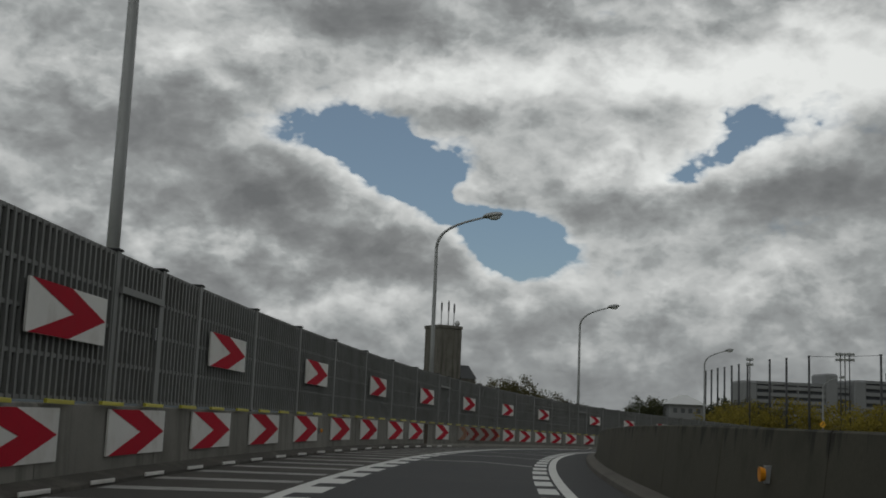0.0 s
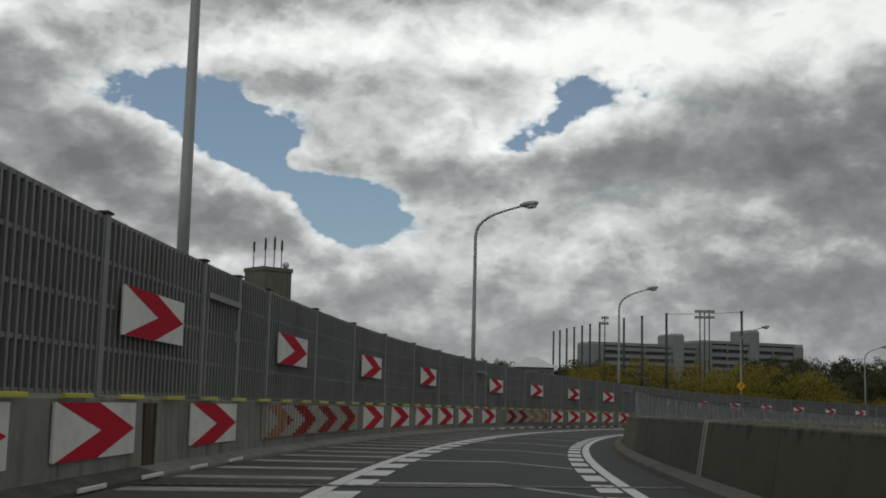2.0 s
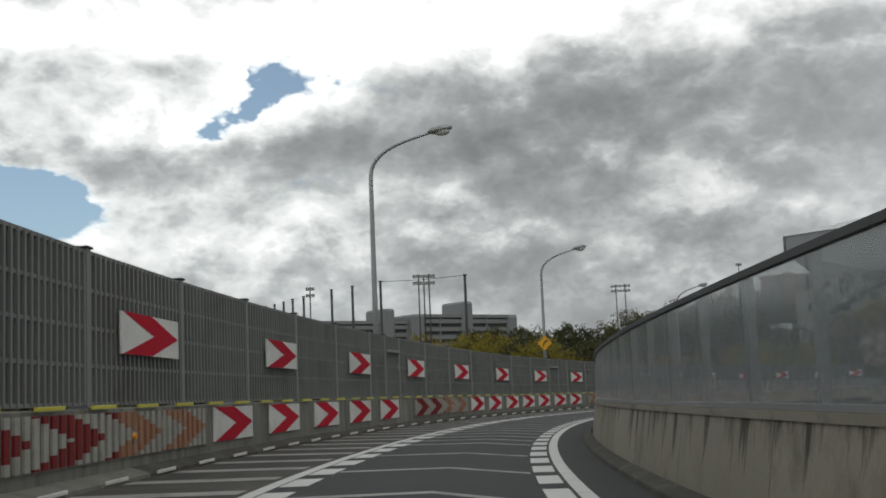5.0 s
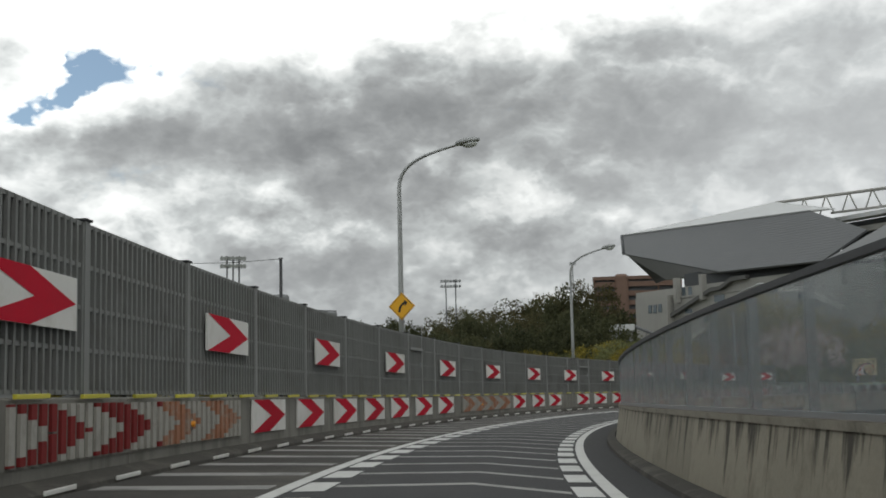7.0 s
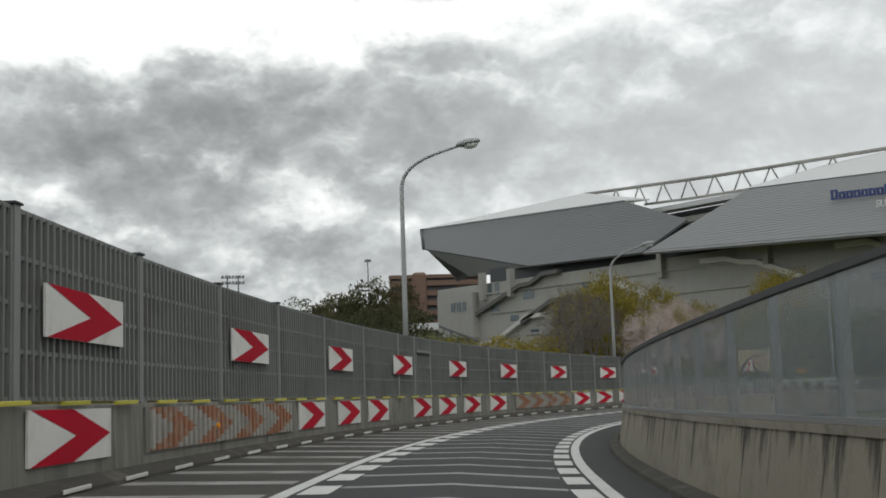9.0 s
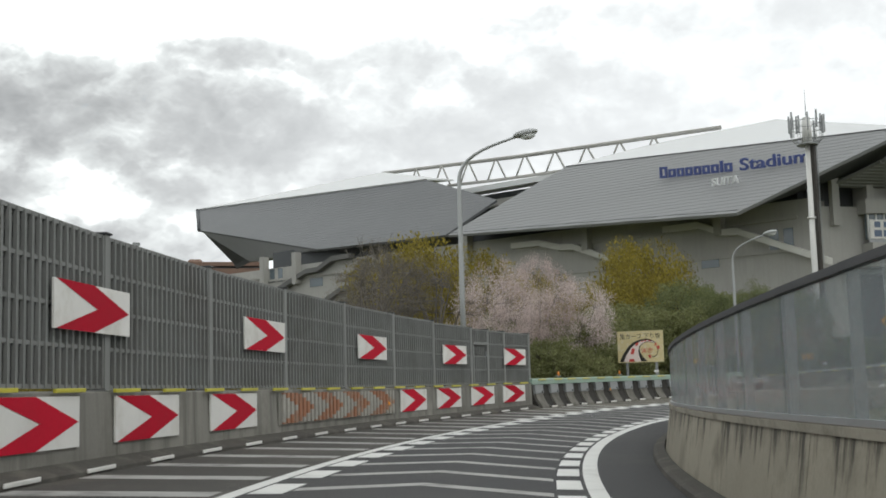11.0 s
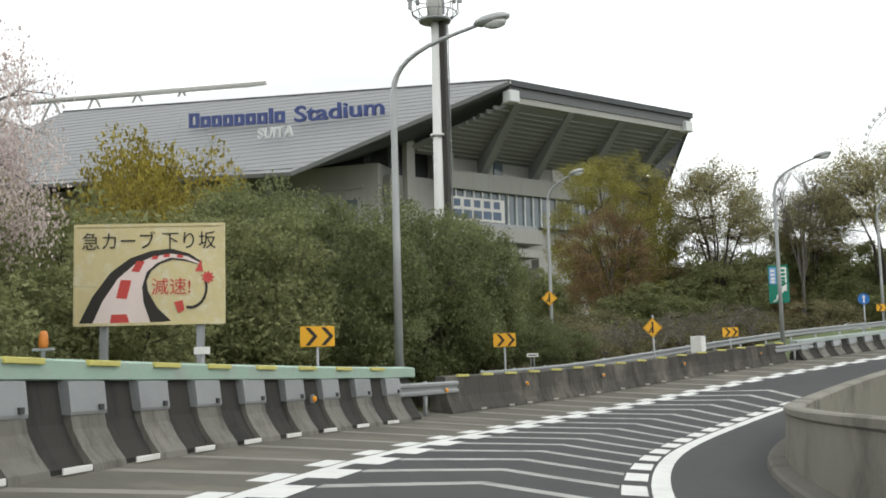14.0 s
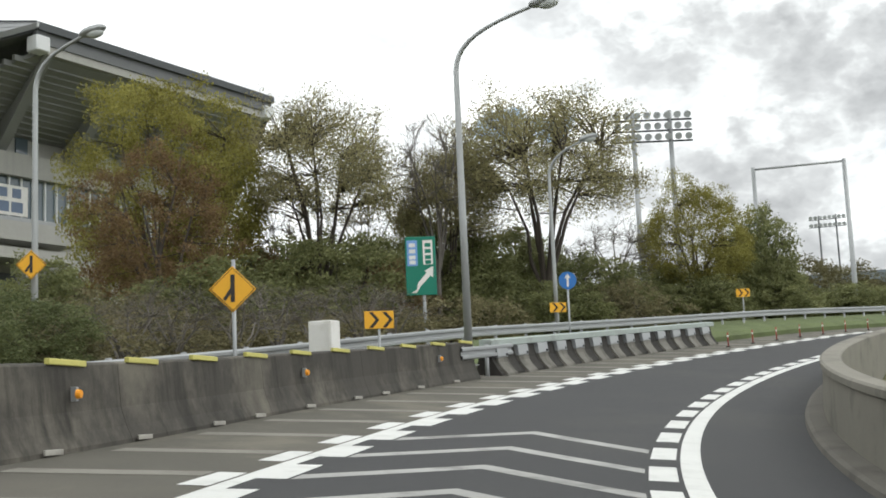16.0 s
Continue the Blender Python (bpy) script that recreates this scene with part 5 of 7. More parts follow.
# ---- telecom mast ----
def telecom_mast():
    x, y = 163.4, 220.3
    g = -0.5
    ob = thing("telecom_mast", "tall white steel mast with a ring of antennas", "mast", matrix=Matrix.Translation((x, y, g)))
    pale = surface("white_mast_paint", (0.6, 0.6, 0.58), 0.5, 0.1, vary=0.12, bump=0.03)
    top = 21.6 - g
    part("pole", tube([(0, 0, 0), (0, 0, 9), (0, 0, top)], [0.36, 0.32, 0.25], 16), pale, ob)
    for z in (9.0, 15.0):
        part("flange", tube([(0, 0, z), (0, 0, z + 0.15)], 0.44, 16), pale, ob)
    part("cable_tray", box((-0.06, -0.6, 0), (0.44, -0.24, top), 0.01), BLACK, ob, "dark cable run")
    part("ladder", box((0.62, -0.62, 2), (0.68, -0.56, top + 1.0)), GALV, ob)
    part("platform", tube([(0, 0, top - 0.1), (0, 0, top + 0.05)], [0.95, 1.0], 20), GALV, ob)
    for r, z in ((1.35, top + 0.45), (1.45, top + 1.5), (1.45, top + 2.2)):
        bm = bmesh.new()
        ring = [(r * math.cos(a), r * math.sin(a), z) for a in (2 * math.pi * k / 20 for k in range(21))]
        add_tube(bm, ring, 0.035, 6, cap=False)
        part("ring", bm, GALV, ob)
    panel = mesh_of("antenna_panel", box((-0.1, -0.07, -0.85), (0.1, 0.07, 0.85), 0.03))
    for k in range(12):
        a = 2 * math.pi * k / 12
        part("antenna", panel, GALV, ob, matrix=Matrix.Translation((1.6 * math.cos(a), 1.6 * math.sin(a), top + 1.75 + 0.25 * (k % 3))) @ Matrix.Rotation(a, 4, "Z"))
        part("strut", tube([(0.9 * math.cos(a), 0.9 * math.sin(a), top), (1.45 * math.cos(a), 1.45 * math.sin(a), top + 0.5), (1.45 * math.cos(a), 1.45 * math.sin(a), top + 2.6)], 0.03, 5), GALV, ob)
    part("core", tube([(0, 0, top), (0, 0, top + 2.6)], [0.5, 0.4], 10), pale, ob)
    part("whip", tube([(0, 0, top + 2.6), (0, 0, top + 5.4)], [0.05, 0.02], 6), GALV, ob)


telecom_mast()


# ---- stadium ----
CLAD = surface("grey_metal_cladding", (0.235, 0.24, 0.243), 0.55, 0.0, vary=0.08, grain=3, blot=0.08, bump=0.03)
# dark grey metal; on the far cladding it is a shaded copy
CLAD_DARK = surface("dark_and_shaded_cladding", (0.125, 0.13, 0.135), 0.55, 0.0, vary=0.08, grain=3, blot=0.08, bump=0.03)
ROOF_PALE = surface("pale_roof_sheet", (0.62, 0.63, 0.63), 0.5, 0.1, vary=0.06, grain=3, blot=0.1, bump=0.03)
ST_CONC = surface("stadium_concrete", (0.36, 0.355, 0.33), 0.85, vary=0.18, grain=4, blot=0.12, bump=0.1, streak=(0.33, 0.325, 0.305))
# darker copy of the concrete, with shade put into its tone
ST_SHADE = surface("shaded_concrete", (0.27, 0.275, 0.275), 0.85, vary=0.15, grain=4, blot=0.15, bump=0.1)
# dark fascia metal; also stands for shade on undersides, recesses and gaps
ST_DARK = surface("dark_fascia_and_shade", (0.075, 0.08, 0.085), 0.6, 0.2, vary=0.1, bump=0.02)
GLASS_DARK = surface("window_glass", (0.10, 0.13, 0.15), 0.1, 0.0, vary=0.1, bump=0.0, spec=0.8)
# dark copy of the stair concrete, with the stair's shade in it
ST_STAIR_SHADED = surface("shaded_stair_concrete", (0.13, 0.13, 0.125), 0.85, vary=0.2, grain=4, blot=0.2, bump=0.1)
ST_STAIR = surface("pale_stair_concrete", (0.58, 0.575, 0.54), 0.85, vary=0.12, grain=4, blot=0.2, bump=0.1)
LETTER_BLUE = surface("blue_letters", (0.035, 0.055, 0.19), 0.4, vary=0.05, bump=0.0)


BAR_GREY = surface("blue_grey_writing", (0.12, 0.16, 0.24), 0.5, bump=0.0)


def slab(points, thick):
    """A flat polygon with thickness, pushed back along its normal."""
    bm = bmesh.new()
    pts = [Vector(p) for p in points]
    nrm = (pts[1] - pts[0]).cross(pts[2] - pts[0]).normalized()
    a = [bm.verts.new(p) for p in pts]
    b = [bm.verts.new(p - nrm * thick) for p in pts]
    bm.faces.new(a)
    bm.faces.new(b[::-1])
    for i in range(len(pts)):
        j = (i + 1) % len(pts)
        bm.faces.new((a[i], b[i], b[j], a[j]))
    bmesh.ops.recalc_face_normals(bm, faces=bm.faces)
    return bm


def stadium():
    ob = thing("stadium", "large stadium with grey sloped metal cladding and concrete walls", "stadium")
    corner, topk, klow, vlow = Vector((227.3, 233.7, 34.7)), Vector((234.4, 300.9, 39.35)), Vector((219.3, 317.5, 27.1)), Vector((213.5, 255.2, 23.5))
    peak, ne = Vector((255.4, 269.0, 46.0)), Vector((254.8, 216.6, 34.8))
    clad = part("cladding", slab([corner, topk, klow, vlow], 0.5), CLAD, ob)
    nrm = (topk - corner).cross(klow - corner).normalized()
    if nrm.x > 0:
        nrm = -nrm
    # near-black sheets stand for the shade beneath the cladding
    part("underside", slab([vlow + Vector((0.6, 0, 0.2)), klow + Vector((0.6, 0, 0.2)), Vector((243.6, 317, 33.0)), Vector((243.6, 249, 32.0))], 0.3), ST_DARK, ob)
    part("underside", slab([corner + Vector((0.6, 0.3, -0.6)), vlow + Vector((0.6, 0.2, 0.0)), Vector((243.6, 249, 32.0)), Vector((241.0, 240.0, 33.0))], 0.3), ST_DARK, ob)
    # level standing seams across a sloped panel
    def seams(poly, step, parent):
        bm = bmesh.new()
        z = min(p.z for p in poly) + step
        while z < max(p.z for p in poly):
            cut = []
            for p, q in zip(poly, poly[1:] + poly[:1]):
                if (p.z - z) * (q.z - z) < 0:
                    cut.append(p.lerp(q, (z - p.z) / (q.z - p.z)))
            if len(cut) == 2:
                add_tube(bm, [cut[0] + nrm * 0.02, cut[1] + nrm * 0.02], 0.03, 4)
            z += step
        part("seams", bm, CLAD, parent)
    seams([corner, topk, klow, vlow], 0.62, clad)
    part("gutter", tube([corner + nrm * 0.1, topk + nrm * 0.1], 0.09, 6), CLAD_DARK, ob)
    tip, top_r, rv, kl2, bot, tipb = (Vector(p) for p in ((252.7, 441.5, 49.4), (244.0, 345.4, 43.9), (232.1, 316.0, 34.8), (223.5, 321.8, 27.9), (225.5, 360.7, 29.0), (242.4, 426.5, 41.4)))
    # this face is turned another way; its shade is in the colour
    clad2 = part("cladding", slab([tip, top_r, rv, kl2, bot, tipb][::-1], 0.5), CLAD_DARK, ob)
    seams([tip, top_r, rv, kl2, bot, tipb], 0.8, clad2)
    part("upper_roof", slab([corner, peak, topk], 0.4), ROOF_PALE, ob)
    part("upper_roof", slab([topk, peak, Vector((262, 300, 47.0)), Vector((250, 312, 43.0))], 0.4), ROOF_PALE, ob)
    part("upper_roof", slab([corner, ne + Vector((0, 0, 0.1)), Vector((292, 236, 41)), peak], 0.4), ROOF_PALE, ob)
    apex = Vector((258.5, 374.0, 51.0))
    part("upper_roof", slab([tip, apex, Vector((254, 346.5, 45.0)), top_r], 0.4), ROOF_PALE, ob)
    foot_a, foot_b = Vector((241.5, 404.0, 31.0)), Vector((241.0, 366.0, 29.6))
    # first slab wears the concrete tone that has shade in it
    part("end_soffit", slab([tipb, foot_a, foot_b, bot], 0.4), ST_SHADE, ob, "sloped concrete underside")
    # second slab closes the end in near-black, in place of shade
    part("end_soffit", slab([tip, Vector((262, 436, 33.0)), foot_a, tipb], 0.4), ST_DARK, ob, "near-black sheet for the shaded end")
    part("tip_edge", tube([tip, tipb], 0.5, 6), ST_DARK, ob)
    # the ridge truss
    truss = part("ridge_truss", tube([apex, Vector((258, 331, 48.7)), Vector((258, 281.5, 46.9))], 0.42, 8), ST_CONC, ob, "pale steel ridge truss")
    part("bottom_chord", tube([Vector((258, 352, 45.0)), Vector((258, 337, 44.3)), Vector((258, 300, 43.4))], 0.35, 8), ST_CONC, truss)
    for i in range(9):
        y = 362 - 8.2 * i
        zt = 46.9 + (51 - 46.9) * (y - 281.5) / 92.5
        zb = max(44.0 + (y - 320) * 0.03, 43.3)
        for dy in (-2.6, 2.6):
            part("brace", tube([(258, y, zt), (258, y + dy, zb)], 0.22, 6), ST_CONC, truss)
    part("deck_edge", box((256, 296, 42.0), (260, 352, 43.2)), ROOF_PALE, ob)
    # near-black sheet stands for the shaded void under the deck
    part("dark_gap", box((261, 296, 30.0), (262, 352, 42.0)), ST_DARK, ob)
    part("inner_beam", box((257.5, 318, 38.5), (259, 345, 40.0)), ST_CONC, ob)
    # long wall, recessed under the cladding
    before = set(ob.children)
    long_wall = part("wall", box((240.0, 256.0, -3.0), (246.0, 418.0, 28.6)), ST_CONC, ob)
    # near-black strip paints the shade above the wall
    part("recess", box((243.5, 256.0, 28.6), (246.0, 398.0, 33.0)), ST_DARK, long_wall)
    for z in (13.5, 20.0, 25.4):
        part("ledge", box((239.6, 258.0, z), (240.0, 417.0, z + 0.5)), ST_CONC, long_wall)
    part("lower_terrace", box((236.5, 262.0, -3.0), (240.0, 410.0, 12.0)), ST_CONC, ob)
    def stair(pts, mat=ST_STAIR, label="pale concrete outer stair"):
        bm = bmesh.new()
        for (y0, z0), (y1, z1) in zip(pts, pts[1:]):
            vs = [bm.verts.new((x, y, z + dz)) for y, z in ((y0, z0), (y1, z1)) for x in (238.4, 240.1) for dz in (-0.75, 0.35)]
            for f in ((0, 1, 5, 4), (2, 6, 7, 3), (0, 4, 6, 2), (1, 3, 7, 5), (0, 2, 3, 1), (4, 5, 7, 6)):
                bm.faces.new([vs[k] for k in f])
        bmesh.ops.recalc_face_normals(bm, faces=bm.faces)
        part("outer_stair", bm, mat, ob, label)
    stair([(283, 26.3), (276, 26.4), (271.5, 24.6), (268.5, 24.5), (252.5, 18.0)])
    stair([(318, 26.8), (311, 26.7), (306.5, 25.4), (303, 25.2), (288, 19.6)])
    # these two are toned dark for their shaded sides and dark railing
    stair([(365, 29.2), (371, 29.1), (376, 27.0), (380, 26.9), (399, 20.5)], ST_STAIR_SHADED, "outer stair with its shade in dark concrete")
    stair([(362, 22.0), (368, 21.9), (380, 17.0)], ST_STAIR_SHADED, "outer stair with its shade in dark concrete")
    for y, z0, z1, w in ((262.4, 20.6, 24.0, 1.7), (259.8, 20.6, 24.0, 1.7), (274.6, 18.6, 20.2, 3.4), (391, 25.2, 28.4, 1.7), (394, 25.2, 28.4, 1.7), (378, 23.0, 25.0, 4.5), (331, 24.0, 27.0, 2.0), (340, 19.0, 22.0, 2.4)):
        win = part("window", box((239.9, y - w / 2, z0), (240.25, y + w / 2, z1)), GLASS_DARK, ob)
        part("window_frame", box((239.82, y - w / 2 - 0.15, z1), (240.2, y + w / 2 + 0.15, z1 + 0.2)), ST_CONC, win)
    for y in (272, 300, 330, 384, 396):
        part("pillar", box((238.2, y - 0.7, 24.0), (240.0, y + 0.7, 31.5)), ST_CONC, ob)
    part("end_block", box((237.5, 399.0, 14.0), (246.0, 415.0, 26.5)), ST_CONC, ob)
    for y, z in ((368, 10), (376, 13.2), (384, 17.5), (392, 20.2), (350, 14.0), (345, 21.5), (356, 24.0)):
        part("window", box((239.85, y - 1.6, z), (240.25, y + 1.6, z + 1.6)), GLASS_DARK, ob)
    stair([(400, 12.0), (392, 12.2), (378, 18.4), (372, 18.6)])
    stair([(352, 24.5), (345, 24.4), (330, 18.2)])
    for y in (402.5, 405, 407.5):
        part("window", box((237.3, y - 0.8, 21.5), (237.6, y + 0.8, 24.0)), GLASS_DARK, ob)
    # the long wall stands near the cladding's foot
    c = Vector((70.8, 182.1, 0.0))
    forward = Matrix.Translation(c) @ Matrix.Scale(0.92, 4) @ Matrix.Translation(-c)
    for o in set(ob.children) - before:
        o.matrix_basis = forward
    # cut-off corner: deep eave on fins over a recessed wall
    e, inn, up = Vector((0.845, -0.537, 0)).normalized(), Vector((0.537, 0.845, 0)).normalized(), Vector((0, 0, 1))
    m = Matrix.Identity(4)
    for i, v in enumerate((e, inn, up)):
        m[0][i], m[1][i], m[2][i] = v
    m = Matrix.Translation((corner.x, corner.y, 0)) @ m
    def cbox(name, lo, hi, mat, parent=ob, bevel=0.0, label=""):
        return part(name, box(lo, hi, bevel, m), mat, parent, label)
    cbox("eave_fascia", (0.2, 0.0, 34.15), (32.3, 0.8, 34.85), ST_DARK, label="dark metal eave edge")
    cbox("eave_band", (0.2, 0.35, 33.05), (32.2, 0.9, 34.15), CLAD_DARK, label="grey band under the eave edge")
    cbox("eave_beam", (0.3, 0.5, 32.3), (31.6, 1.5, 33.1), ST_CONC)
    cbox("corner_frame", (-0.2, -0.2, 32.2), (1.3, 1.2, 33.6), ROOF_PALE, bevel=0.1)
    cbox("corner_frame", (30.6, -0.2, 32.2), (32.0, 1.2, 33.6), ROOF_PALE, bevel=0.1)
    # soffit, steps and fins carry the eave's shade in their colour
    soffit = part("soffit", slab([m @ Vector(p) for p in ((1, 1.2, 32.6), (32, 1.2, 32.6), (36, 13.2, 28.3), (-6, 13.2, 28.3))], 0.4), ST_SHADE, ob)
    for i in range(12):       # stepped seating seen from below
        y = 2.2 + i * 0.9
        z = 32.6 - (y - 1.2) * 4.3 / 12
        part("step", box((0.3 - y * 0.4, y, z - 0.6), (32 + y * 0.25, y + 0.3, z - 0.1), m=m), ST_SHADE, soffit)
    for x in (1.6, 10.3, 19.2, 28.4):
        fin = bmesh.new()
        prof = [(0.8, 32.9), (0.8, 32.2), (12.4, 25.8), (13.2, 25.8), (13.2, 29.2)]
        a = [fin.verts.new(m @ Vector((x + 4.6 * (y / 13) - 0.55, y, z))) for y, z in prof]
        b = [fin.verts.new(m @ Vector((x + 4.6 * (y / 13) + 0.55, y, z))) for y, z in prof]
        fin.faces.new(a)
        fin.faces.new(b[::-1])
        for i in range(len(prof)):
            j = (i + 1) % len(prof)
            fin.faces.new((a[i], b[i], b[j], a[j]))
        bmesh.ops.recalc_face_normals(fin, faces=fin.faces)
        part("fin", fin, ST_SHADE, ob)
    end_wall = cbox("wall", (0.0, 13.0, -3.0), (39, 16.0, 28.8), ST_CONC)
    cbox("wall", (-8, 13.0, -3.0), (-0.004, 16.0, 25.0), ST_CONC)
    # near-black backing, put in for the shade behind the low wall
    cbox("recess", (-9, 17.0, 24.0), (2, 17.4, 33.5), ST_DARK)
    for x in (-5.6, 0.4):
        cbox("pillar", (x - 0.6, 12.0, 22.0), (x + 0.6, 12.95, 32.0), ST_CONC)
    # near-black sheet stands for the shaded flank
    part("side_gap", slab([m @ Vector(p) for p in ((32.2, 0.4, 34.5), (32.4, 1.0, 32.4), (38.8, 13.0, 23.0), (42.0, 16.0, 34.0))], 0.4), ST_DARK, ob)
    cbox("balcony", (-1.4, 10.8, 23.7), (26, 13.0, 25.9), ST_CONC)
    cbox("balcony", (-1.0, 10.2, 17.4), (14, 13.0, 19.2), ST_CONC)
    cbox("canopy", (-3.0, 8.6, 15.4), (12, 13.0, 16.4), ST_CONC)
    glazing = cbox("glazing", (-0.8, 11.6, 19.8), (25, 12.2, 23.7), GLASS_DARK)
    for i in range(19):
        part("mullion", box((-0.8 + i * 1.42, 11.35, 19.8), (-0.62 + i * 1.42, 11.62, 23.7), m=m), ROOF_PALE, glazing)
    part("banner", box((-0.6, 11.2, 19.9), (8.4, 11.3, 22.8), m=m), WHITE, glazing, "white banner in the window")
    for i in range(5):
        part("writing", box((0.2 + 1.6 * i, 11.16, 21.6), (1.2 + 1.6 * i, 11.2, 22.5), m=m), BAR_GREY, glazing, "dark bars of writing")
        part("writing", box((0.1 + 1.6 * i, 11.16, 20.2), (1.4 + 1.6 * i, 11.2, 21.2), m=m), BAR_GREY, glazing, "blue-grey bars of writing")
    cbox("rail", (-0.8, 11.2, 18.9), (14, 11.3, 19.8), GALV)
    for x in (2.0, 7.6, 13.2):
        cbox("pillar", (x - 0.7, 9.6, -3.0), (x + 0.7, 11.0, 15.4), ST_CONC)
    # near-black sheet stands for the shade under the canopy
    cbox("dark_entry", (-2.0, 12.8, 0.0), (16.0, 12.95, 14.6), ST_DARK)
    for x, z0, z1, w in ((9.0, 26.3, 28.4, 1.4), (19.6, 26.4, 28.0, 2.2), (22.4, 26.4, 28.0, 1.4)):
        cbox("window", (x - w / 2, 12.8, z0), (x + w / 2, 13.05, z1), GLASS_DARK if x < 15 else WHITE)
    # lettering on the cladding: plain blue blocks for the name's first word, then the words
    base, end = Vector((225.0, 274.3, 32.25)), Vector((222.3, 247.2, 30.45))
    ex = (end - base).normalized()
    ey = Vector((0, 0, 1))
    ez = ex.cross(ey).normalized()
    lm = Matrix.Identity(4)
    for i, v in enumerate((ex, ey, ez)):
        lm[0][i], lm[1][i], lm[2][i] = v
    lift = Vector((-0.9, 0, 0.1))
    text = part("lettering", bmesh.new(), LETTER_BLUE, ob, "row of blue plain blocks and letters")
    x = 0.0
    for tall in (1, 0, 0, 0, 0, 0, 0, 2, 0):
        wd, hh = {1: (1.45, 1.85), 0: (1.35, 1.38), 2: (0.5, 1.85)}[tall]
        bm = bmesh.new()
        lettered = Matrix.Translation(base + lift) @ lm
        bar = 0.42 if tall != 2 else wd
        add_box(bm, (x, 0, -0.15), (x + bar, hh, 0.15), lettered)
        if tall != 2:
            add_box(bm, (x + wd - bar, 0, -0.15), (x + wd, hh, 0.15), lettered)
            for z0 in (0.0, hh - 0.36):
                add_box(bm, (x + bar, z0, -0.15), (x + wd - bar, z0 + 0.36, 0.15), lettered)
        part("block", bm, LETTER_BLUE, text, "blue block")
        x += wd + 0.32
    me = text_mesh("Stadium", 2.62, 0.15, 0.05)
    wide = max(v.co.x for v in me.vertices)
    part("word", me, LETTER_BLUE, text, matrix=Matrix.Translation(base + lift + ex * 15.3) @ lm @ Matrix.Diagonal((11.9 / wide, 1, 1, 1)))
    me = text_mesh("SUITA", 1.75, 0.12, 0.02)
    wide = max(v.co.x for v in me.vertices)
    part("word", me, ROOF_PALE, text, "pale letters", matrix=Matrix.Translation(Vector((219.4, 262.3, 29.0))) @ lm @ Matrix.Diagonal((4.9 / wide, 1, 1, 1)))


stadium()


# ---- far buildings, nets and floodlights ----
FAR_CONC = surface("far_concrete", (0.25, 0.257, 0.262), 0.9, vary=0.15, grain=1, blot=0.05, bump=0.0)
# shade colour for the gaps between balconies, and for house windows
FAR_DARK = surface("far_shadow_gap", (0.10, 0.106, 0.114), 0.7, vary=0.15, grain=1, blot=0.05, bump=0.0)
BRICK_FAR = surface("brown_tile_wall", (0.20, 0.13, 0.10), 0.85, vary=0.2, grain=1, blot=0.1, bump=0.0)
POLE_DARK = surface("dark_steel_pole", (0.06, 0.062, 0.065), 0.6, 0.2, vary=0.1, bump=0.0)


def slab_block(name, p0, p1, depth, z0, z1, floors, wall, label, towers=()):
    """A long apartment slab: floor bands proud of a core coloured as balcony shade, with stair towers."""
    p0, p1 = Vector(p0), Vector(p1)
    d = p1 - p0
    length = d.length
    m = Matrix.Translation((p0.x, p0.y, 0)) @ Matrix.Rotation(math.atan2(d.y, d.x), 4, "Z")
    ob = thing(name, label, "apartment block", matrix=m)
    # the core's dark colour stands for shade inside the balconies
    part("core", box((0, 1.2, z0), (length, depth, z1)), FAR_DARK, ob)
    fh = (z1 - z0) / floors
    for k in range(floors):
        part("balcony_band", box((0, 0, z0 + k * fh + 0.25), (length, 1.4, z0 + k * fh + fh * 0.6)), wall, ob)
    part("parapet", box((-0.3, -0.2, z1 - 0.6), (length + 0.3, depth + 0.3, z1 + 0.7)), wall, ob)
    for a, b, top in towers:
        part("stair_tower", box((a, -1.2, z0), (b, depth, top), 0.8), wall, ob)
    k = 0
    while k * 12.0 < length:
        part("fin_wall", box((k * 12.0, -0.1, z0), (k * 12.0 + 0.5, 1.5, z1)), wall, ob)
        k += 1


slab_block("apartment_block", (93, 523, 0), (143, 535, 0), 14, -5, 27.6, 11, FAR_CONC, "long grey apartment block with balcony bands", ((-1, 5, 28.2), (37, 42.5, 33.0)))
slab_block("apartment_block", (143, 533, 0), (192, 549, 0), 14, -5, 30.0, 11, FAR_CONC, "long grey apartment block with balcony bands", ((-2, 4, 30.6), (23, 28.5, 36.0), (47, 52, 30.4)))
slab_block("apartment_block", (273, 489, 0), (300, 470, 0), 12, 8, 39.5, 9, BRICK_FAR, "brown tiled apartment block beyond the trees", ((8, 13, 41.0),))


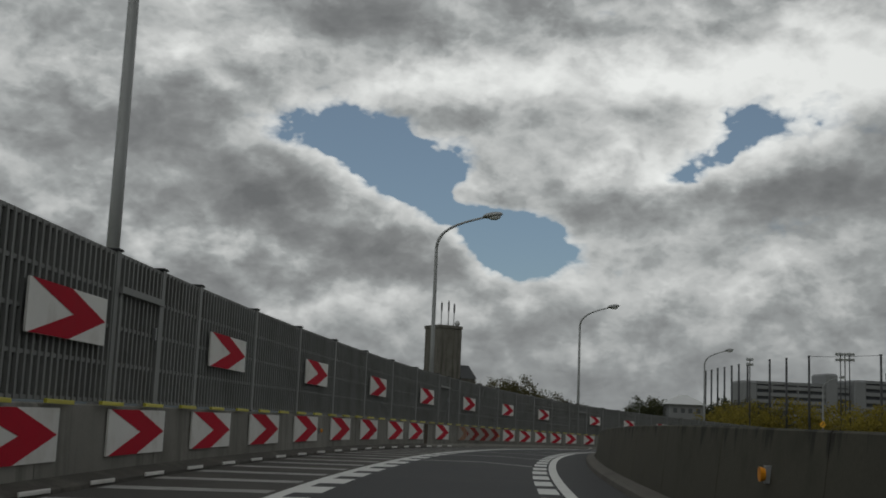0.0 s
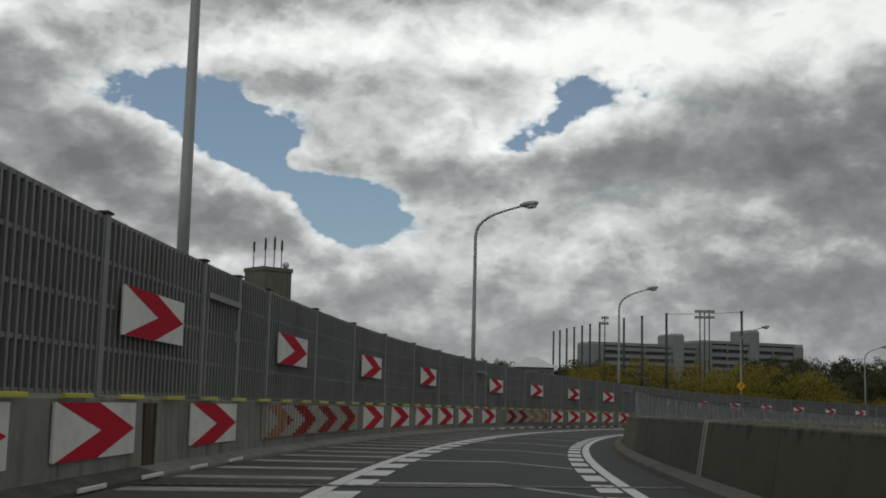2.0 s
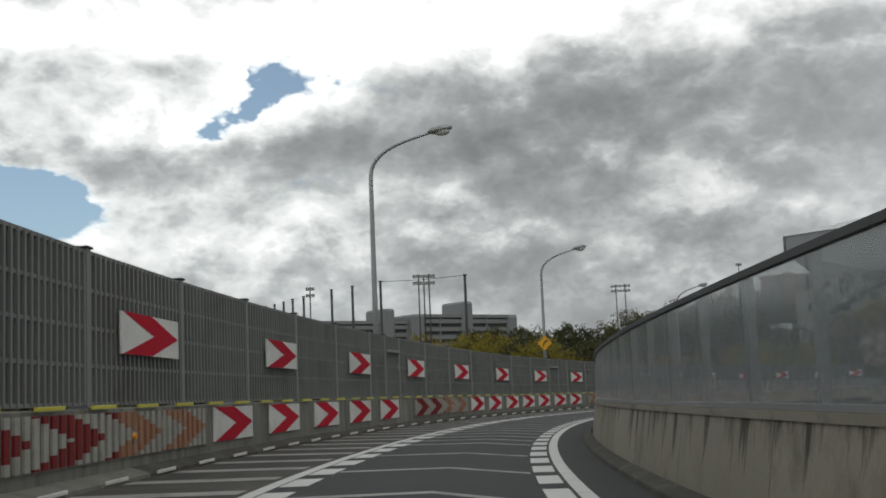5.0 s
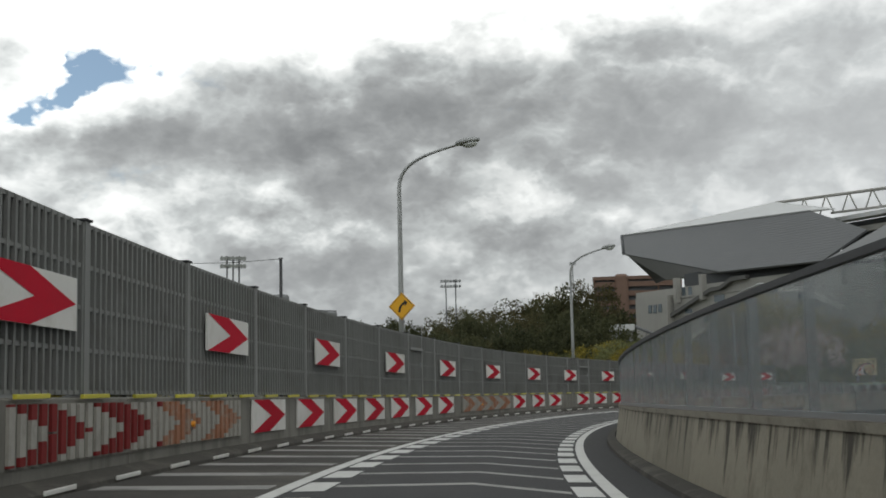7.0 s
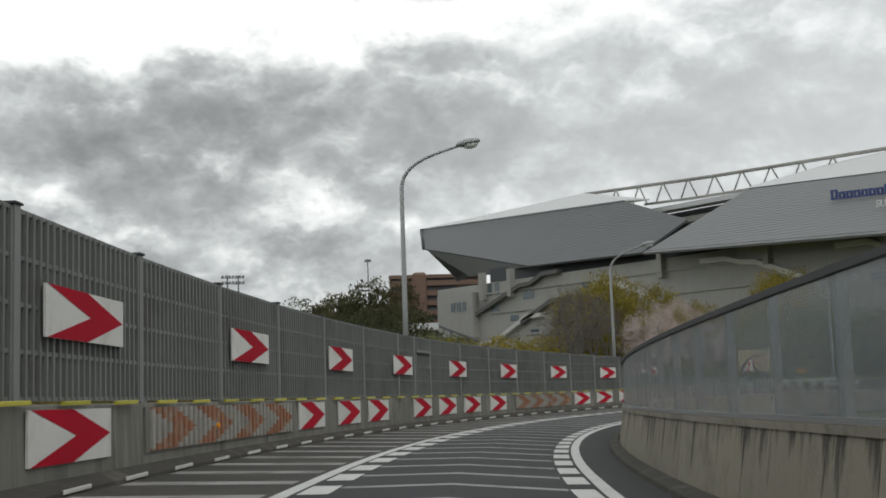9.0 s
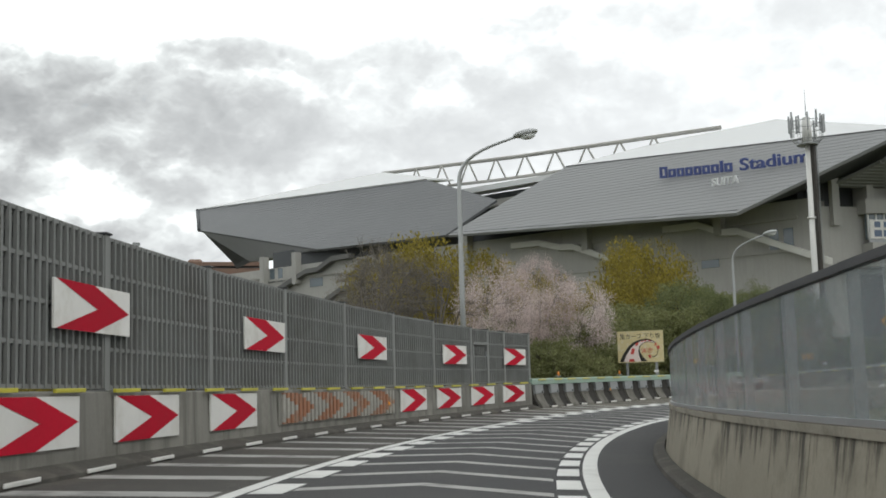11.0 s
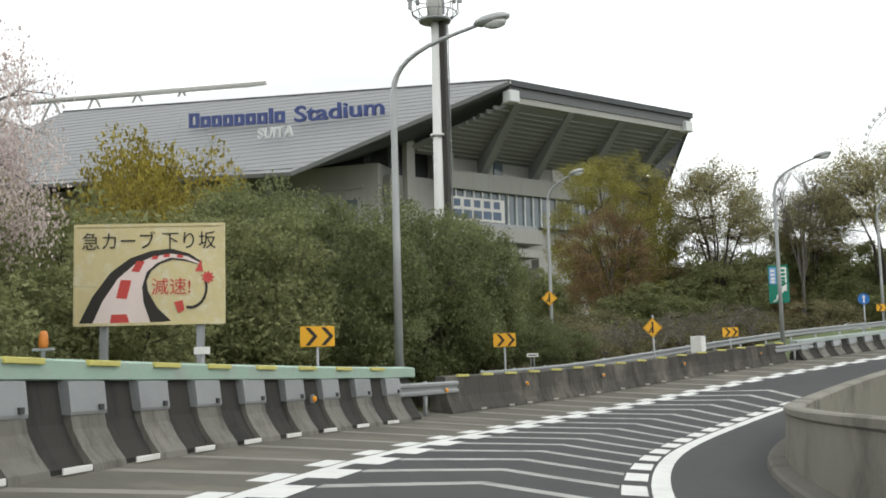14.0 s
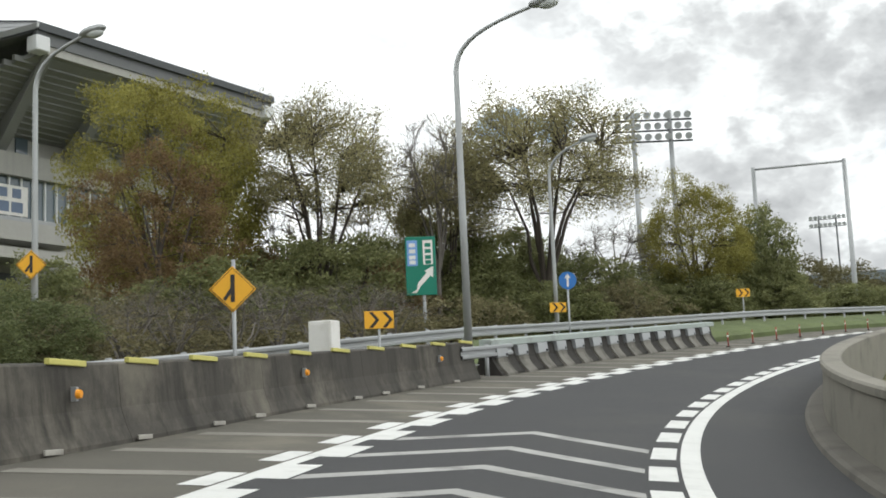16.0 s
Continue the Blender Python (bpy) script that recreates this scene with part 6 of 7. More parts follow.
def net_poles():
    xs = ((1027, 505), (888, 513), (842, 520), (808, 525), (762, 535), (744, 539), (729, 543), (714, 547), (700, 550), (687, 554), (675, 557))
    eye = Vector((1.31, 60.7, 1.44))
    tops = []
    for px, py in xs:
        az = radians(12.26) + math.atan((px - 784) / 2092)
        d = 27.2 * 2092 / (692 - py - (px - 784) * 0.0206)
        tops.append(Vector((eye.x + d * math.sin(az), eye.y + d * math.cos(az), 28.4)))
    ob = None
    for p in tops:
        ob = thing("net_pole", "tall dark steel pole of a ball-stop net", "pole", "poles of the ball-stop net", matrix=Matrix.Translation((p.x, p.y, -4)))
        part("pole", tube([(0, 0, 0), (0, 0, p.z + 4)], [0.42, 0.32], 8), POLE_DARK, ob)
        part("cap", box((-0.4, -0.4, p.z + 4), (0.4, 0.4, p.z + 4.25), 0.05), POLE_DARK, ob)
    w = thing("net_cable", "thin cable strung between net poles", "cable")
    part("cable", tube([tops[0], tops[0].lerp(tops[1], 0.5) - Vector((0, 0, 0.3)), tops[1]], 0.07, 5), POLE_DARK, w)


net_poles()
LAMP_FACE = surface("floodlight_glass", (0.5, 0.52, 0.54), 0.2, 0.0, vary=0.1, bump=0.0, spec=0.7)


def floodlight(x, y, g, top, wide, yaw, poles, cols, rows, label="floodlight tower with rows of round lamps", r=0.3, pitch=None):
    """Poles that carry a bank of lamps; the bank's left end at (x, y)."""
    m = Matrix.Translation((x, y, 0)) @ Matrix.Rotation(radians(-yaw), 4, "Z")
    ob = thing("floodlight_tower", label, "floodlight", "floodlights", matrix=m)
    for k in range(poles):
        px = wide * (0.27 + 0.46 * k / max(1, poles - 1)) if poles > 1 else wide / 2
        part("pole", tube([(px, 0.3, g), (px, 0.3, top)], [0.24, 0.16], 8), GALV if top < 21 else POLE_DARK, ob)
    gap = r * 2.6
    for j in range(rows):
        z = top - 0.35 - j * (pitch or gap * 1.5)
        part("crossbar", box((0, 0.2, z - r - 0.12), (wide, 0.3, z - r)), POLE_DARK, ob)
        for i in range(cols):
            bm = bmesh.new()
            px = wide * (i + 0.5) / cols
            bmesh.ops.create_cone(bm, cap_ends=True, segments=12, radius1=r, radius2=r * 0.55, depth=r * 1.2, matrix=Matrix.Translation((px, -0.05, z)) @ Matrix.Rotation(-math.pi / 2 + 0.5, 4, "X"))
            part("lamp", bm, LAMP_FACE, ob)


floodlight(211.6, 187.2, 0, 20.9, 5.9, 92, 2, 8, 3, r=0.27, pitch=0.8)
floodlight(90.2, 360.0, -4, 29.0, 5.5, 14, 3, 7, 2, r=0.42)
floodlight(186.0, 446.0, -4, 33.6, 6.6, 24, 2, 7, 2, r=0.42)
floodlight(255.2, 478.0, 5, 44.2, 2.4, 28, 1, 2, 1, r=0.55)
floodlight(66.8, 375.0, -4, 27.6, 2.2, 10, 1, 3, 2, r=0.42)
floodlight(354.1, 123.6, 0, 34.6, 7.0, 110, 2, 8, 2, r=0.38)


def goal_frame():
    """Tall net frame at the sports ground."""
    ob = thing("ball_stop_net", "tall grey steel posts and bar of a ball-stop net", "ball-stop net")
    a, b = Vector((234.8, 170.0, -1)), Vector((232.2, 162.4, -1))
    for p in (a, b):
        part("pole", tube([p, p + Vector((0, 0, 22.0))], [0.26, 0.18], 8), GALV, ob)
    part("crossbar", tube([a + Vector((0, 0, 21.8)), b + Vector((0, 0, 21.8))], 0.1, 6), GALV, ob)


goal_frame()


def tower_house():
    m = Matrix.Translation((-12.6, 168.2, 0)) @ Matrix.Rotation(radians(38), 4, "Z")
    ob = thing("stair_tower_building", "pale concrete tower with roof antennas beside a gabled roof", "building", matrix=m)
    part("wall", box((-1.9, -1.9, -5), (1.9, 1.9, 15.8), 0.05), CONCRETE_PALE, ob)
    part("parapet", box((-2.0, -2.0, 15.5), (2.0, 2.0, 15.95), 0.03), CONCRETE_PALE, ob)
    for x, y, h in ((-1.6, 0.6, 3.0), (-1.0, -0.8, 3.4), (-0.2, -1.4, 3.6), (0.9, -1.2, 3.3)):
        part("antenna", tube([(x, y, 15.9), (x, y, 15.9 + h)], 0.06, 6), POLE_DARK, ob)
        part("antenna_panel", box((x - 0.1, y - 0.08, 16.9 + h * 0.3), (x + 0.1, y + 0.08, 16.6 + h * 0.75)), POLE_DARK, ob)
    bm = bmesh.new()
    bmesh.ops.create_uvsphere(bm, u_segments=12, v_segments=8, radius=0.4, matrix=Matrix.Translation((1.5, -1.2, 16.4)))
    part("dish", bm, ROOF_PALE, ob, smooth=True)
    roof = bmesh.new()
    vs = [roof.verts.new(p) for p in ((1.9, -2.2, 8.6), (4.6, -2.2, 8.6), (1.9, 0, 10.6), (4.6, 0, 10.6), (1.9, 2.2, 8.6), (4.6, 2.2, 8.6))]
    for f in ((0, 1, 3, 2), (2, 3, 5, 4), (0, 2, 4), (1, 5, 3), (0, 4, 5, 1)):
        roof.faces.new([vs[k] for k in f])
    bmesh.ops.recalc_face_normals(roof, faces=roof.faces)
    part("roof", roof, POLE_DARK, ob)
    part("house_wall", box((1.95, -2.0, -5), (4.4, 2.0, 8.6)), CONCRETE_PALE, ob)


tower_house()


def low_pavilion():
    ob = thing("pavilion", "low white flat-roofed building among the trees", "building", matrix=Matrix.Translation((195.7, 363.7, 0)) @ Matrix.Rotation(radians(-36), 4, "Z"))
    part("wall", box((-2.6, -1.5, -2), (2.6, 3, 13.4)), ST_SHADE, ob)
    part("roof", box((-3.2, -2.5, 13.4), (3.2, 4, 15.0), 0.1), ROOF_PALE, ob)
    for x in (-2.2, 2.2):
        part("column", box((x - 0.25, -2.2, -2), (x + 0.25, -1.7, 13.4)), ST_CONC, ob)
    part("canopy", slab([Vector((3.4, -2, 14.4)), Vector((12.5, -2, 10.6)), Vector((12.5, 4, 11.2)), Vector((3.4, 4, 15.0))], 0.5), CLAD_DARK, ob, "dark sloping canopy")
    for x in (6.0, 11.0):
        part("canopy_post", box((x - 0.2, -1.4, -2), (x + 0.2, -1.0, 14.6 - 0.42 * x + 1.0)), ST_SHADE, ob)


low_pavilion()


def hip_house():
    """A house with a pale hipped roof among the trees beyond the wall."""
    ob = thing("house", "small house with a pale blue-grey hipped roof among trees", "house", matrix=Matrix.Translation((53, 418, 0)) @ Matrix.Rotation(radians(8), 4, "Z"))
    part("wall", box((-6.0, -4.5, -2), (6.0, 4.5, 13.6)), FAR_CONC, ob)
    bm = bmesh.new()
    low = [bm.verts.new(p) for p in ((-7.2, -5.6, 13.5), (7.2, -5.6, 13.5), (7.2, 5.6, 13.5), (-7.2, 5.6, 13.5))]
    top = [bm.verts.new(p) for p in ((-1.6, 0, 16.9), (1.6, 0, 16.9))]
    for f in ((low[0], low[1], top[1], top[0]), (low[1], low[2], top[1]), (low[2], low[3], top[0], top[1]), (low[3], low[0], top[0]), (low[3], low[2], low[1], low[0])):
        bm.faces.new(f)
    part("roof", bm, ROOF_PALE, ob, "pale hipped roof")
    for x in (-4, -1.3, 1.3, 4):
        part("window", box((x - 0.7, -4.56, 10.6), (x + 0.7, -4.4, 12.2)), FAR_DARK, ob)


hip_house()


def big_wheel():
    az, d = radians(93.2), 520.0
    c = Vector((105 + d * math.sin(az), 199.7 + d * math.cos(az), 94.5))
    ob = thing("ferris_wheel", "white ferris wheel beyond the trees", "ferris wheel", matrix=Matrix.Translation(c))
    pale = surface("white_wheel_paint", (0.7, 0.7, 0.7), 0.5, bump=0.0)
    def ring(r, tr):
        bm = bmesh.new()
        add_tube(bm, [(0, r * math.cos(a), r * math.sin(a)) for a in (2 * math.pi * k / 48 for k in range(49))], tr, 5, cap=False)
        return bm
    part("rim", ring(18.5, 0.25), pale, ob)
    part("rim", ring(16.6, 0.2), pale, ob)
    cabin = mesh_of("cabin", box((-0.8, -0.7, -0.8), (0.8, 0.7, 0.8), 0.3))
    for k in range(36):
        a = 2 * math.pi * k / 36
        part("cabin", cabin, pale, ob, matrix=Matrix.Translation((0, 19.6 * math.cos(a), 19.6 * math.sin(a))))
        if k % 2 == 0:
            part("spoke", tube([(0, 0, 0), (0, 16.6 * math.cos(a), 16.6 * math.sin(a))], 0.1, 4), pale, ob)
    for y in (-14, 14):
        part("leg", tube([(0, y, -98), (0, 0, 0)], [1.2, 0.8], 8), pale, ob)
    part("hub", tube([(-1.5, 0, 0), (1.5, 0, 0)], 1.4, 12), pale, ob)


big_wheel()


# ---- trees ----
def leaf_material(name, a, b, c, rough=0.7):
    m = bpy.data.materials.new(name)
    m.use_nodes = True
    nt = m.node_tree
    bs = nt.nodes["Principled BSDF"]
    geo = nt.nodes.new("ShaderNodeNewGeometry")
    oi = nt.nodes.new("ShaderNodeObjectInfo")
    n = node(nt, "ShaderNodeTexNoise", Scale=0.55, Detail=3.0)
    nt.links.new(geo.outputs["Position"], n.inputs["Vector"])
    f = math_node(nt, "ADD", math_node(nt, "MULTIPLY", geo.outputs["Random Per Island"], 0.5), math_node(nt, "MULTIPLY", math_node(nt, "SUBTRACT", n.outputs["Fac"], 0.35), 1.1))
    f = math_node(nt, "ADD", f, math_node(nt, "MULTIPLY", math_node(nt, "SUBTRACT", oi.outputs["Random"], 0.5), 0.25), True)
    col = ramp(nt, f, (0.1, a), (0.5, b), (0.95, c))
    nt.links.new(col, bs.inputs["Base Color"])
    bs.inputs["Roughness"].default_value = rough
    bs.inputs["Specular IOR Level"].default_value = 0.25
    tr = nt.nodes.new("ShaderNodeBsdfTranslucent")
    nt.links.new(col, tr.inputs["Color"])
    mx = nt.nodes.new("ShaderNodeMixShader")
    mx.inputs[0].default_value = 0.4
    nt.links.new(bs.outputs[0], mx.inputs[1])
    nt.links.new(tr.outputs[0], mx.inputs[2])
    nt.links.new(mx.outputs[0], nt.nodes["Material Output"].inputs[0])
    return m


BARK = surface("bark", (0.07, 0.058, 0.048), 0.95, vary=0.5, grain=20, blot=2, bump=0.6, bump_dist=0.03)
BARK_PALE = surface("grey_bark", (0.15, 0.135, 0.12), 0.95, vary=0.4, grain=20, blot=2, bump=0.6, bump_dist=0.03)
LEAF = {
    "evergreen": leaf_material("evergreen_leaves", (0.115, 0.125, 0.052), (0.215, 0.228, 0.098), (0.33, 0.335, 0.165)),
    "laurel": leaf_material("dark_laurel_leaves", (0.098, 0.116, 0.05), (0.178, 0.20, 0.088), (0.28, 0.30, 0.145)),
    "olive": leaf_material("olive_leaves", (0.18, 0.165, 0.085), (0.34, 0.31, 0.155), (0.47, 0.43, 0.23)),
    "gold": leaf_material("golden_leaves", (0.14, 0.115, 0.025), (0.29, 0.24, 0.045), (0.42, 0.35, 0.07)),
    "russet": leaf_material("russet_leaves", (0.14, 0.09, 0.045), (0.25, 0.17, 0.085), (0.33, 0.25, 0.12)),
    "cherry": leaf_material("cherry_blossom", (0.42, 0.335, 0.315), (0.70, 0.60, 0.575), (0.86, 0.79, 0.77)),
    "scrub": leaf_material("scrub_leaves", (0.11, 0.10, 0.055), (0.20, 0.18, 0.095), (0.29, 0.26, 0.145)),
    "full": leaf_material("yellow_green_leaves", (0.14, 0.125, 0.035), (0.27, 0.25, 0.065), (0.38, 0.36, 0.11)),
    "wood": leaf_material("dark_wood_leaves", (0.045, 0.052, 0.026), (0.085, 0.092, 0.045), (0.14, 0.14, 0.072)),
    "brush": leaf_material("dull_spring_leaves", (0.07, 0.066, 0.032), (0.125, 0.115, 0.055), (0.19, 0.17, 0.085)),
    "bare": leaf_material("sparse_buds", (0.12, 0.10, 0.06), (0.19, 0.16, 0.09), (0.26, 0.22, 0.13)),
}
WORDS = {
    "scrub": "low tangled scrub with dull olive leaves", "full": "broad tree with dense yellow-green spring leaves",
    "evergreen": "dense dark evergreen tree behind the barrier", "laurel": "dense dark green broadleaf tree beside the guard rail", "olive": "leafy tree with olive green spring leaves", "gold": "bushy tree with golden green leaves",
    "wood": "dark evergreen tree of a distant wood", "brush": "dull olive tree of a distant wood",
    "russet": "tree with reddish brown young leaves", "cherry": "cherry tree in pale pink blossom", "bare": "nearly bare tree with thin branches",
}


def leaves_mesh(rng, groups):
    """Small leaves with three corners, in clumps: groups of (centres, leaves each, leaf size, clump radius)."""
    allv = []
    for centres, per, size, puff in groups:
        c = np.repeat(np.asarray(centres, float), per, axis=0)
        n = len(c)
        d = rng.normal(size=(n, 3))
        d /= np.linalg.norm(d, axis=1)[:, None]
        c = c + d * (rng.uniform(0, 1, n) ** 0.5 * puff)[:, None] * (1, 1, 0.75)
        a = rng.normal(size=(n, 3))
        a /= np.linalg.norm(a, axis=1)[:, None]
        b = np.cross(a, rng.normal(size=(n, 3)))
        b /= np.linalg.norm(b, axis=1)[:, None]
        s = (size * rng.uniform(0.6, 1.4, n))[:, None]
        allv.append(np.stack([c - a * s, c + a * s * 0.8 + b * s * 0.6, c + a * s * 0.5 - b * s * 0.7], 1).reshape(-1, 3))
    v = np.concatenate(allv)
    me = bpy.data.meshes.new("crown")
    me.from_pydata(v.tolist(), [], np.arange(len(v)).reshape(-1, 3).tolist())
    return me


def tree_meshes(kind, seed, far):
    """A bole, limbs that fork towards the clumps of a lobed crown, twigs, and small leaves; far: fewer, larger leaves."""
    rnd_ = random.Random(seed)
    rng = np.random.default_rng(seed)
    height, spread, low, bole, clumps, per, size, inner = TREE_SPECS[kind]
    lo, hi = height * low, height
    mid = lo + (hi - lo) * 0.42
    half = spread / 2
    off = Vector((seed * 3.1, seed * 1.7, 0.5))
    pts = []
    while len(pts) < clumps:
        d = Vector((rnd_.gauss(0, 1), rnd_.gauss(0, 1), rnd_.gauss(0, 1))).normalized()
        if inner == 0 and d.z < (-0.3 if kind == "olive" else -0.45):
            continue
        lobe = 0.80 + 0.34 * noise.noise(d * 1.5 + off) + 0.20 * noise.noise(d * 3.6 + off)
        r = min(1.0, lobe) * (rnd_.uniform(0.45, 1.0) ** 0.55 if inner == 0 else rnd_.uniform(0.8, 1.0))
        z = mid + d.z * r * ((hi - mid) if d.z > 0 else (mid - lo))
        pts.append(Vector((d.x * r * half, d.y * r * half, max(z, lo))))
    # fill the named height and spread
    zs, rs = max(q.z for q in pts), sorted(math.hypot(q.x, q.y) for q in pts)[int(len(pts) * 0.97)]
    pts = [Vector((q.x * half / rs, q.y * half / rs, lo + (q.z - lo) * (hi - 0.3 - lo) / (zs - lo))) for q in pts]
    wood = bmesh.new()
    r0 = 0.016 * height
    fork = Vector((rnd_.gauss(0, 0.1), rnd_.gauss(0, 0.1), height * bole))
    add_tube(wood, [Vector((0, 0, -0.8)), fork * 0.5, fork], [r0 * 1.4, r0, r0 * 0.9], 9, cap=False)
    mains = []
    count = 8
    for k in range(count):
        ang = 2 * math.pi * (k + rnd_.uniform(-0.3, 0.3)) / count
        reach = (0.15 if k == 0 else rnd_.uniform(0.3, 0.62)) * half
        end = Vector((math.cos(ang) * reach, math.sin(ang) * reach, lo + (hi - lo) * rnd_.uniform(0.42, 0.72)))
        bend = fork.lerp(end, 0.45) + Vector((rnd_.gauss(0, 0.2), rnd_.gauss(0, 0.2), 0.06 * height))
        path = [fork, fork.lerp(bend, 0.5) + Vector((rnd_.gauss(0, 0.1), rnd_.gauss(0, 0.1), 0)), bend, end]
        add_tube(wood, path, [r0 * 0.62, r0 * 0.5, r0 * 0.38, r0 * 0.2], 6, cap=False)
        mains.append(path)
    stops = [(p, i) for path in mains for i, p in enumerate(path) if i > 1] + [(path[2].lerp(path[3], 0.5), 2) for path in mains]
    if not far:
        for c in pts[::1 if inner == 0 else 4]:
            p, i = min(stops, key=lambda q: (q[0] - c).length + 0.5 * max(0.0, q[0].z - c.z))
            m = p.lerp(c, 0.5) + Vector((rnd_.gauss(0, 0.12), rnd_.gauss(0, 0.12), rnd_.uniform(0.0, 0.25)))
            add_tube(wood, [p, m, c], [r0 * 0.2, r0 * 0.12, r0 * 0.05], 3, cap=False)
            for k in range(3 if kind != "bare" else 6):
                e = c + Vector((rnd_.gauss(0, 0.4), rnd_.gauss(0, 0.4), rnd_.uniform(0.0, 0.7)))
                add_tube(wood, [m.lerp(c, rnd_.uniform(0.3, 1.0)), e], [r0 * 0.06, r0 * 0.025], 3, cap=False)
    p = np.array([tuple(q) for q in pts])
    puff = 0.95 * spread / 10 if inner == 0 else 0.75 * spread / 10
    if far:
        groups = [(p, max(8, per // 3), size * 1.6, puff * 1.15)]
    else:
        groups = [(p, per, size, puff)]
    if inner:
        q = p[rng.integers(0, len(p), inner)]
        q = (q - (0, 0, mid)) * rng.uniform(0.3, 0.85, (inner, 1)) + (0, 0, mid)
        groups.append((q, 8, size * 2.0, puff) if far else (q, 14, size * 1.6, puff))
    return mesh_of("trunk", wood), leaves_mesh(rng, groups)


TREE_SPECS = {       # height, spread, crown from, bole, clumps, leaves per clump, leaf size, inner clumps
    "evergreen": (8.0, 7.5, 0.02, 0.12, 480, 44, 0.095, 300),
    "laurel": (8.0, 7.5, 0.02, 0.12, 520, 90, 0.062, 260),
    "scrub": (3.0, 4.5, 0.0, 0.08, 170, 30, 0.06, 60),
    "olive": (13.0, 10.0, 0.3, 0.2, 320, 150, 0.056, 0),
    "full": (13.0, 10.0, 0.16, 0.16, 360, 200, 0.064, 90),
    "gold": (5.5, 7.5, 0.03, 0.12, 300, 44, 0.075, 120),
    "russet": (12.0, 7.0, 0.14, 0.14, 260, 110, 0.056, 40),
    "cherry": (8.0, 9.0, 0.3, 0.2, 250, 95, 0.046, 10),
    "wood": (8.0, 7.5, 0.02, 0.12, 480, 44, 0.095, 300),
    "brush": (11.0, 9.0, 0.1, 0.15, 380, 60, 0.09, 120),
    "bare": (11.0, 7.0, 0.35, 0.3, 110, 14, 0.045, 0),
}
_tree_cache = {}


def tree(kind, x, y, height=None, spread=None, variant=0, top=None, turn=0.0, base=None, far=False):
    h0, s0 = TREE_SPECS[kind][:2]
    key = (kind, variant, far)
    if key not in _tree_cache:
        _tree_cache[key] = tree_meshes(kind, 11 * variant + len(kind) * 7 + 3, far)
    trunk, crown = _tree_cache[key]
    g = ground_height(x, y) if base is None else base
    height = (height if top is None else top - g) * (0.9 if far else 1.0)
    k = (spread or s0 * height / h0) / s0
    m = Matrix.Translation((x, y, g)) @ Matrix.Rotation(turn, 4, "Z") @ Matrix.Diagonal((k, k, height / h0, 1))
    ob = thing("bush" if kind == "scrub" else "tree", WORDS[kind], "bush" if kind == "scrub" else "tree", "trees round the ramp", matrix=m)
    part("trunk", trunk, BARK_PALE if kind in ("bare", "cherry") else BARK, ob)
    part("crown", crown, LEAF[kind], ob)
    return ob


EVERGREENS = ((126.5, 213.5, 4.9, 6.0, 0), (121, 215, 4.4, 6.5, 1), (132.5, 213.5, 6.6, 6.5, 2), (138.5, 212.5, 7.0, 6.6, 0), (141.8, 211.5, 6.9, 4.6, 2), (146, 211.2, 2.9, 4.6, 1), (150, 210.4, 2.4, 4.4, 2), (158, 214.5, 3.2, 6.0, 1), (153, 215, 2.6, 5.6, 0), (136, 218, 7.4, 8, 1), (144, 216.5, 6.6, 8, 0), (128, 219, 5.6, 8, 2), (106.5, 208.6, 2.4, 4.2, 0), (110, 208.9, 1.9, 3.8, 1), (103, 208.4, 2.2, 3.8, 2), (112.5, 211.5, 3.6, 5.0, 2), (114.5, 212.8, 2.4, 5, 1), (119, 212.5, 2.6, 5, 2), (118, 221, 4.6, 8, 0))
rnd = random.Random(5)
# the trees beyond the end of the ramp
tree("full", 183.5, 213.8, top=16.6, spread=9.8)
tree("russet", 177.5, 213.2, top=12.6, spread=6.4, turn=2)
tree("olive", 185, 206.9, top=16.0, spread=8.8, variant=1)
tree("russet", 184, 203.5, top=7.2, spread=5.0, variant=1)
tree("olive", 190, 195.3, top=17.2, spread=11.4, variant=2, turn=2)
tree("olive", 189, 200.5, top=14.2, spread=6.2, variant=0, turn=4)
tree("bare", 187, 201.0, top=15.8, spread=5.2)
tree("full", 199.5, 184.8, top=14.0, spread=7.0, variant=1, turn=3)
tree("evergreen", 206, 179.0, top=13.0, spread=6.0, variant=1)
tree("bare", 198, 190, top=11.0, spread=6.0, variant=1)
for x, y, top, w, v in ((188, 210.5, 8.6, 7.5, 0), (190.5, 205, 9.8, 7.5, 1), (191.5, 201, 10.8, 7.0, 0), (194, 197, 10.2, 7.5, 2), (196, 192.5, 8.6, 7.5, 0), (200, 188.5, 8.4, 6.5, 1), (203, 184, 7.4, 6.5, 2)):
    tree("evergreen", x, y, top=top, spread=w, variant=v, turn=x)
# a darker second row of trees behind them
for x, y, top, w, k in ((197, 223, 10.0, 8.0, "evergreen"), (201, 216, 10.5, 8.0, "evergreen"), (204, 209, 11.5, 8.0, "evergreen"), (207, 202, 11.0, 8.0, "evergreen"), (209, 196, 10.0, 8.0, "evergreen"), (186.5, 210.0, 9.0, 5.5, "russet"), (194, 205, 12.5, 6.0, "bare"), (192, 209, 11.5, 6.0, "bare"), (203, 193, 11.0, 6.0, "bare")):
    tree(k, x, y, top=top, spread=w, variant=int(y) % 2, turn=x)
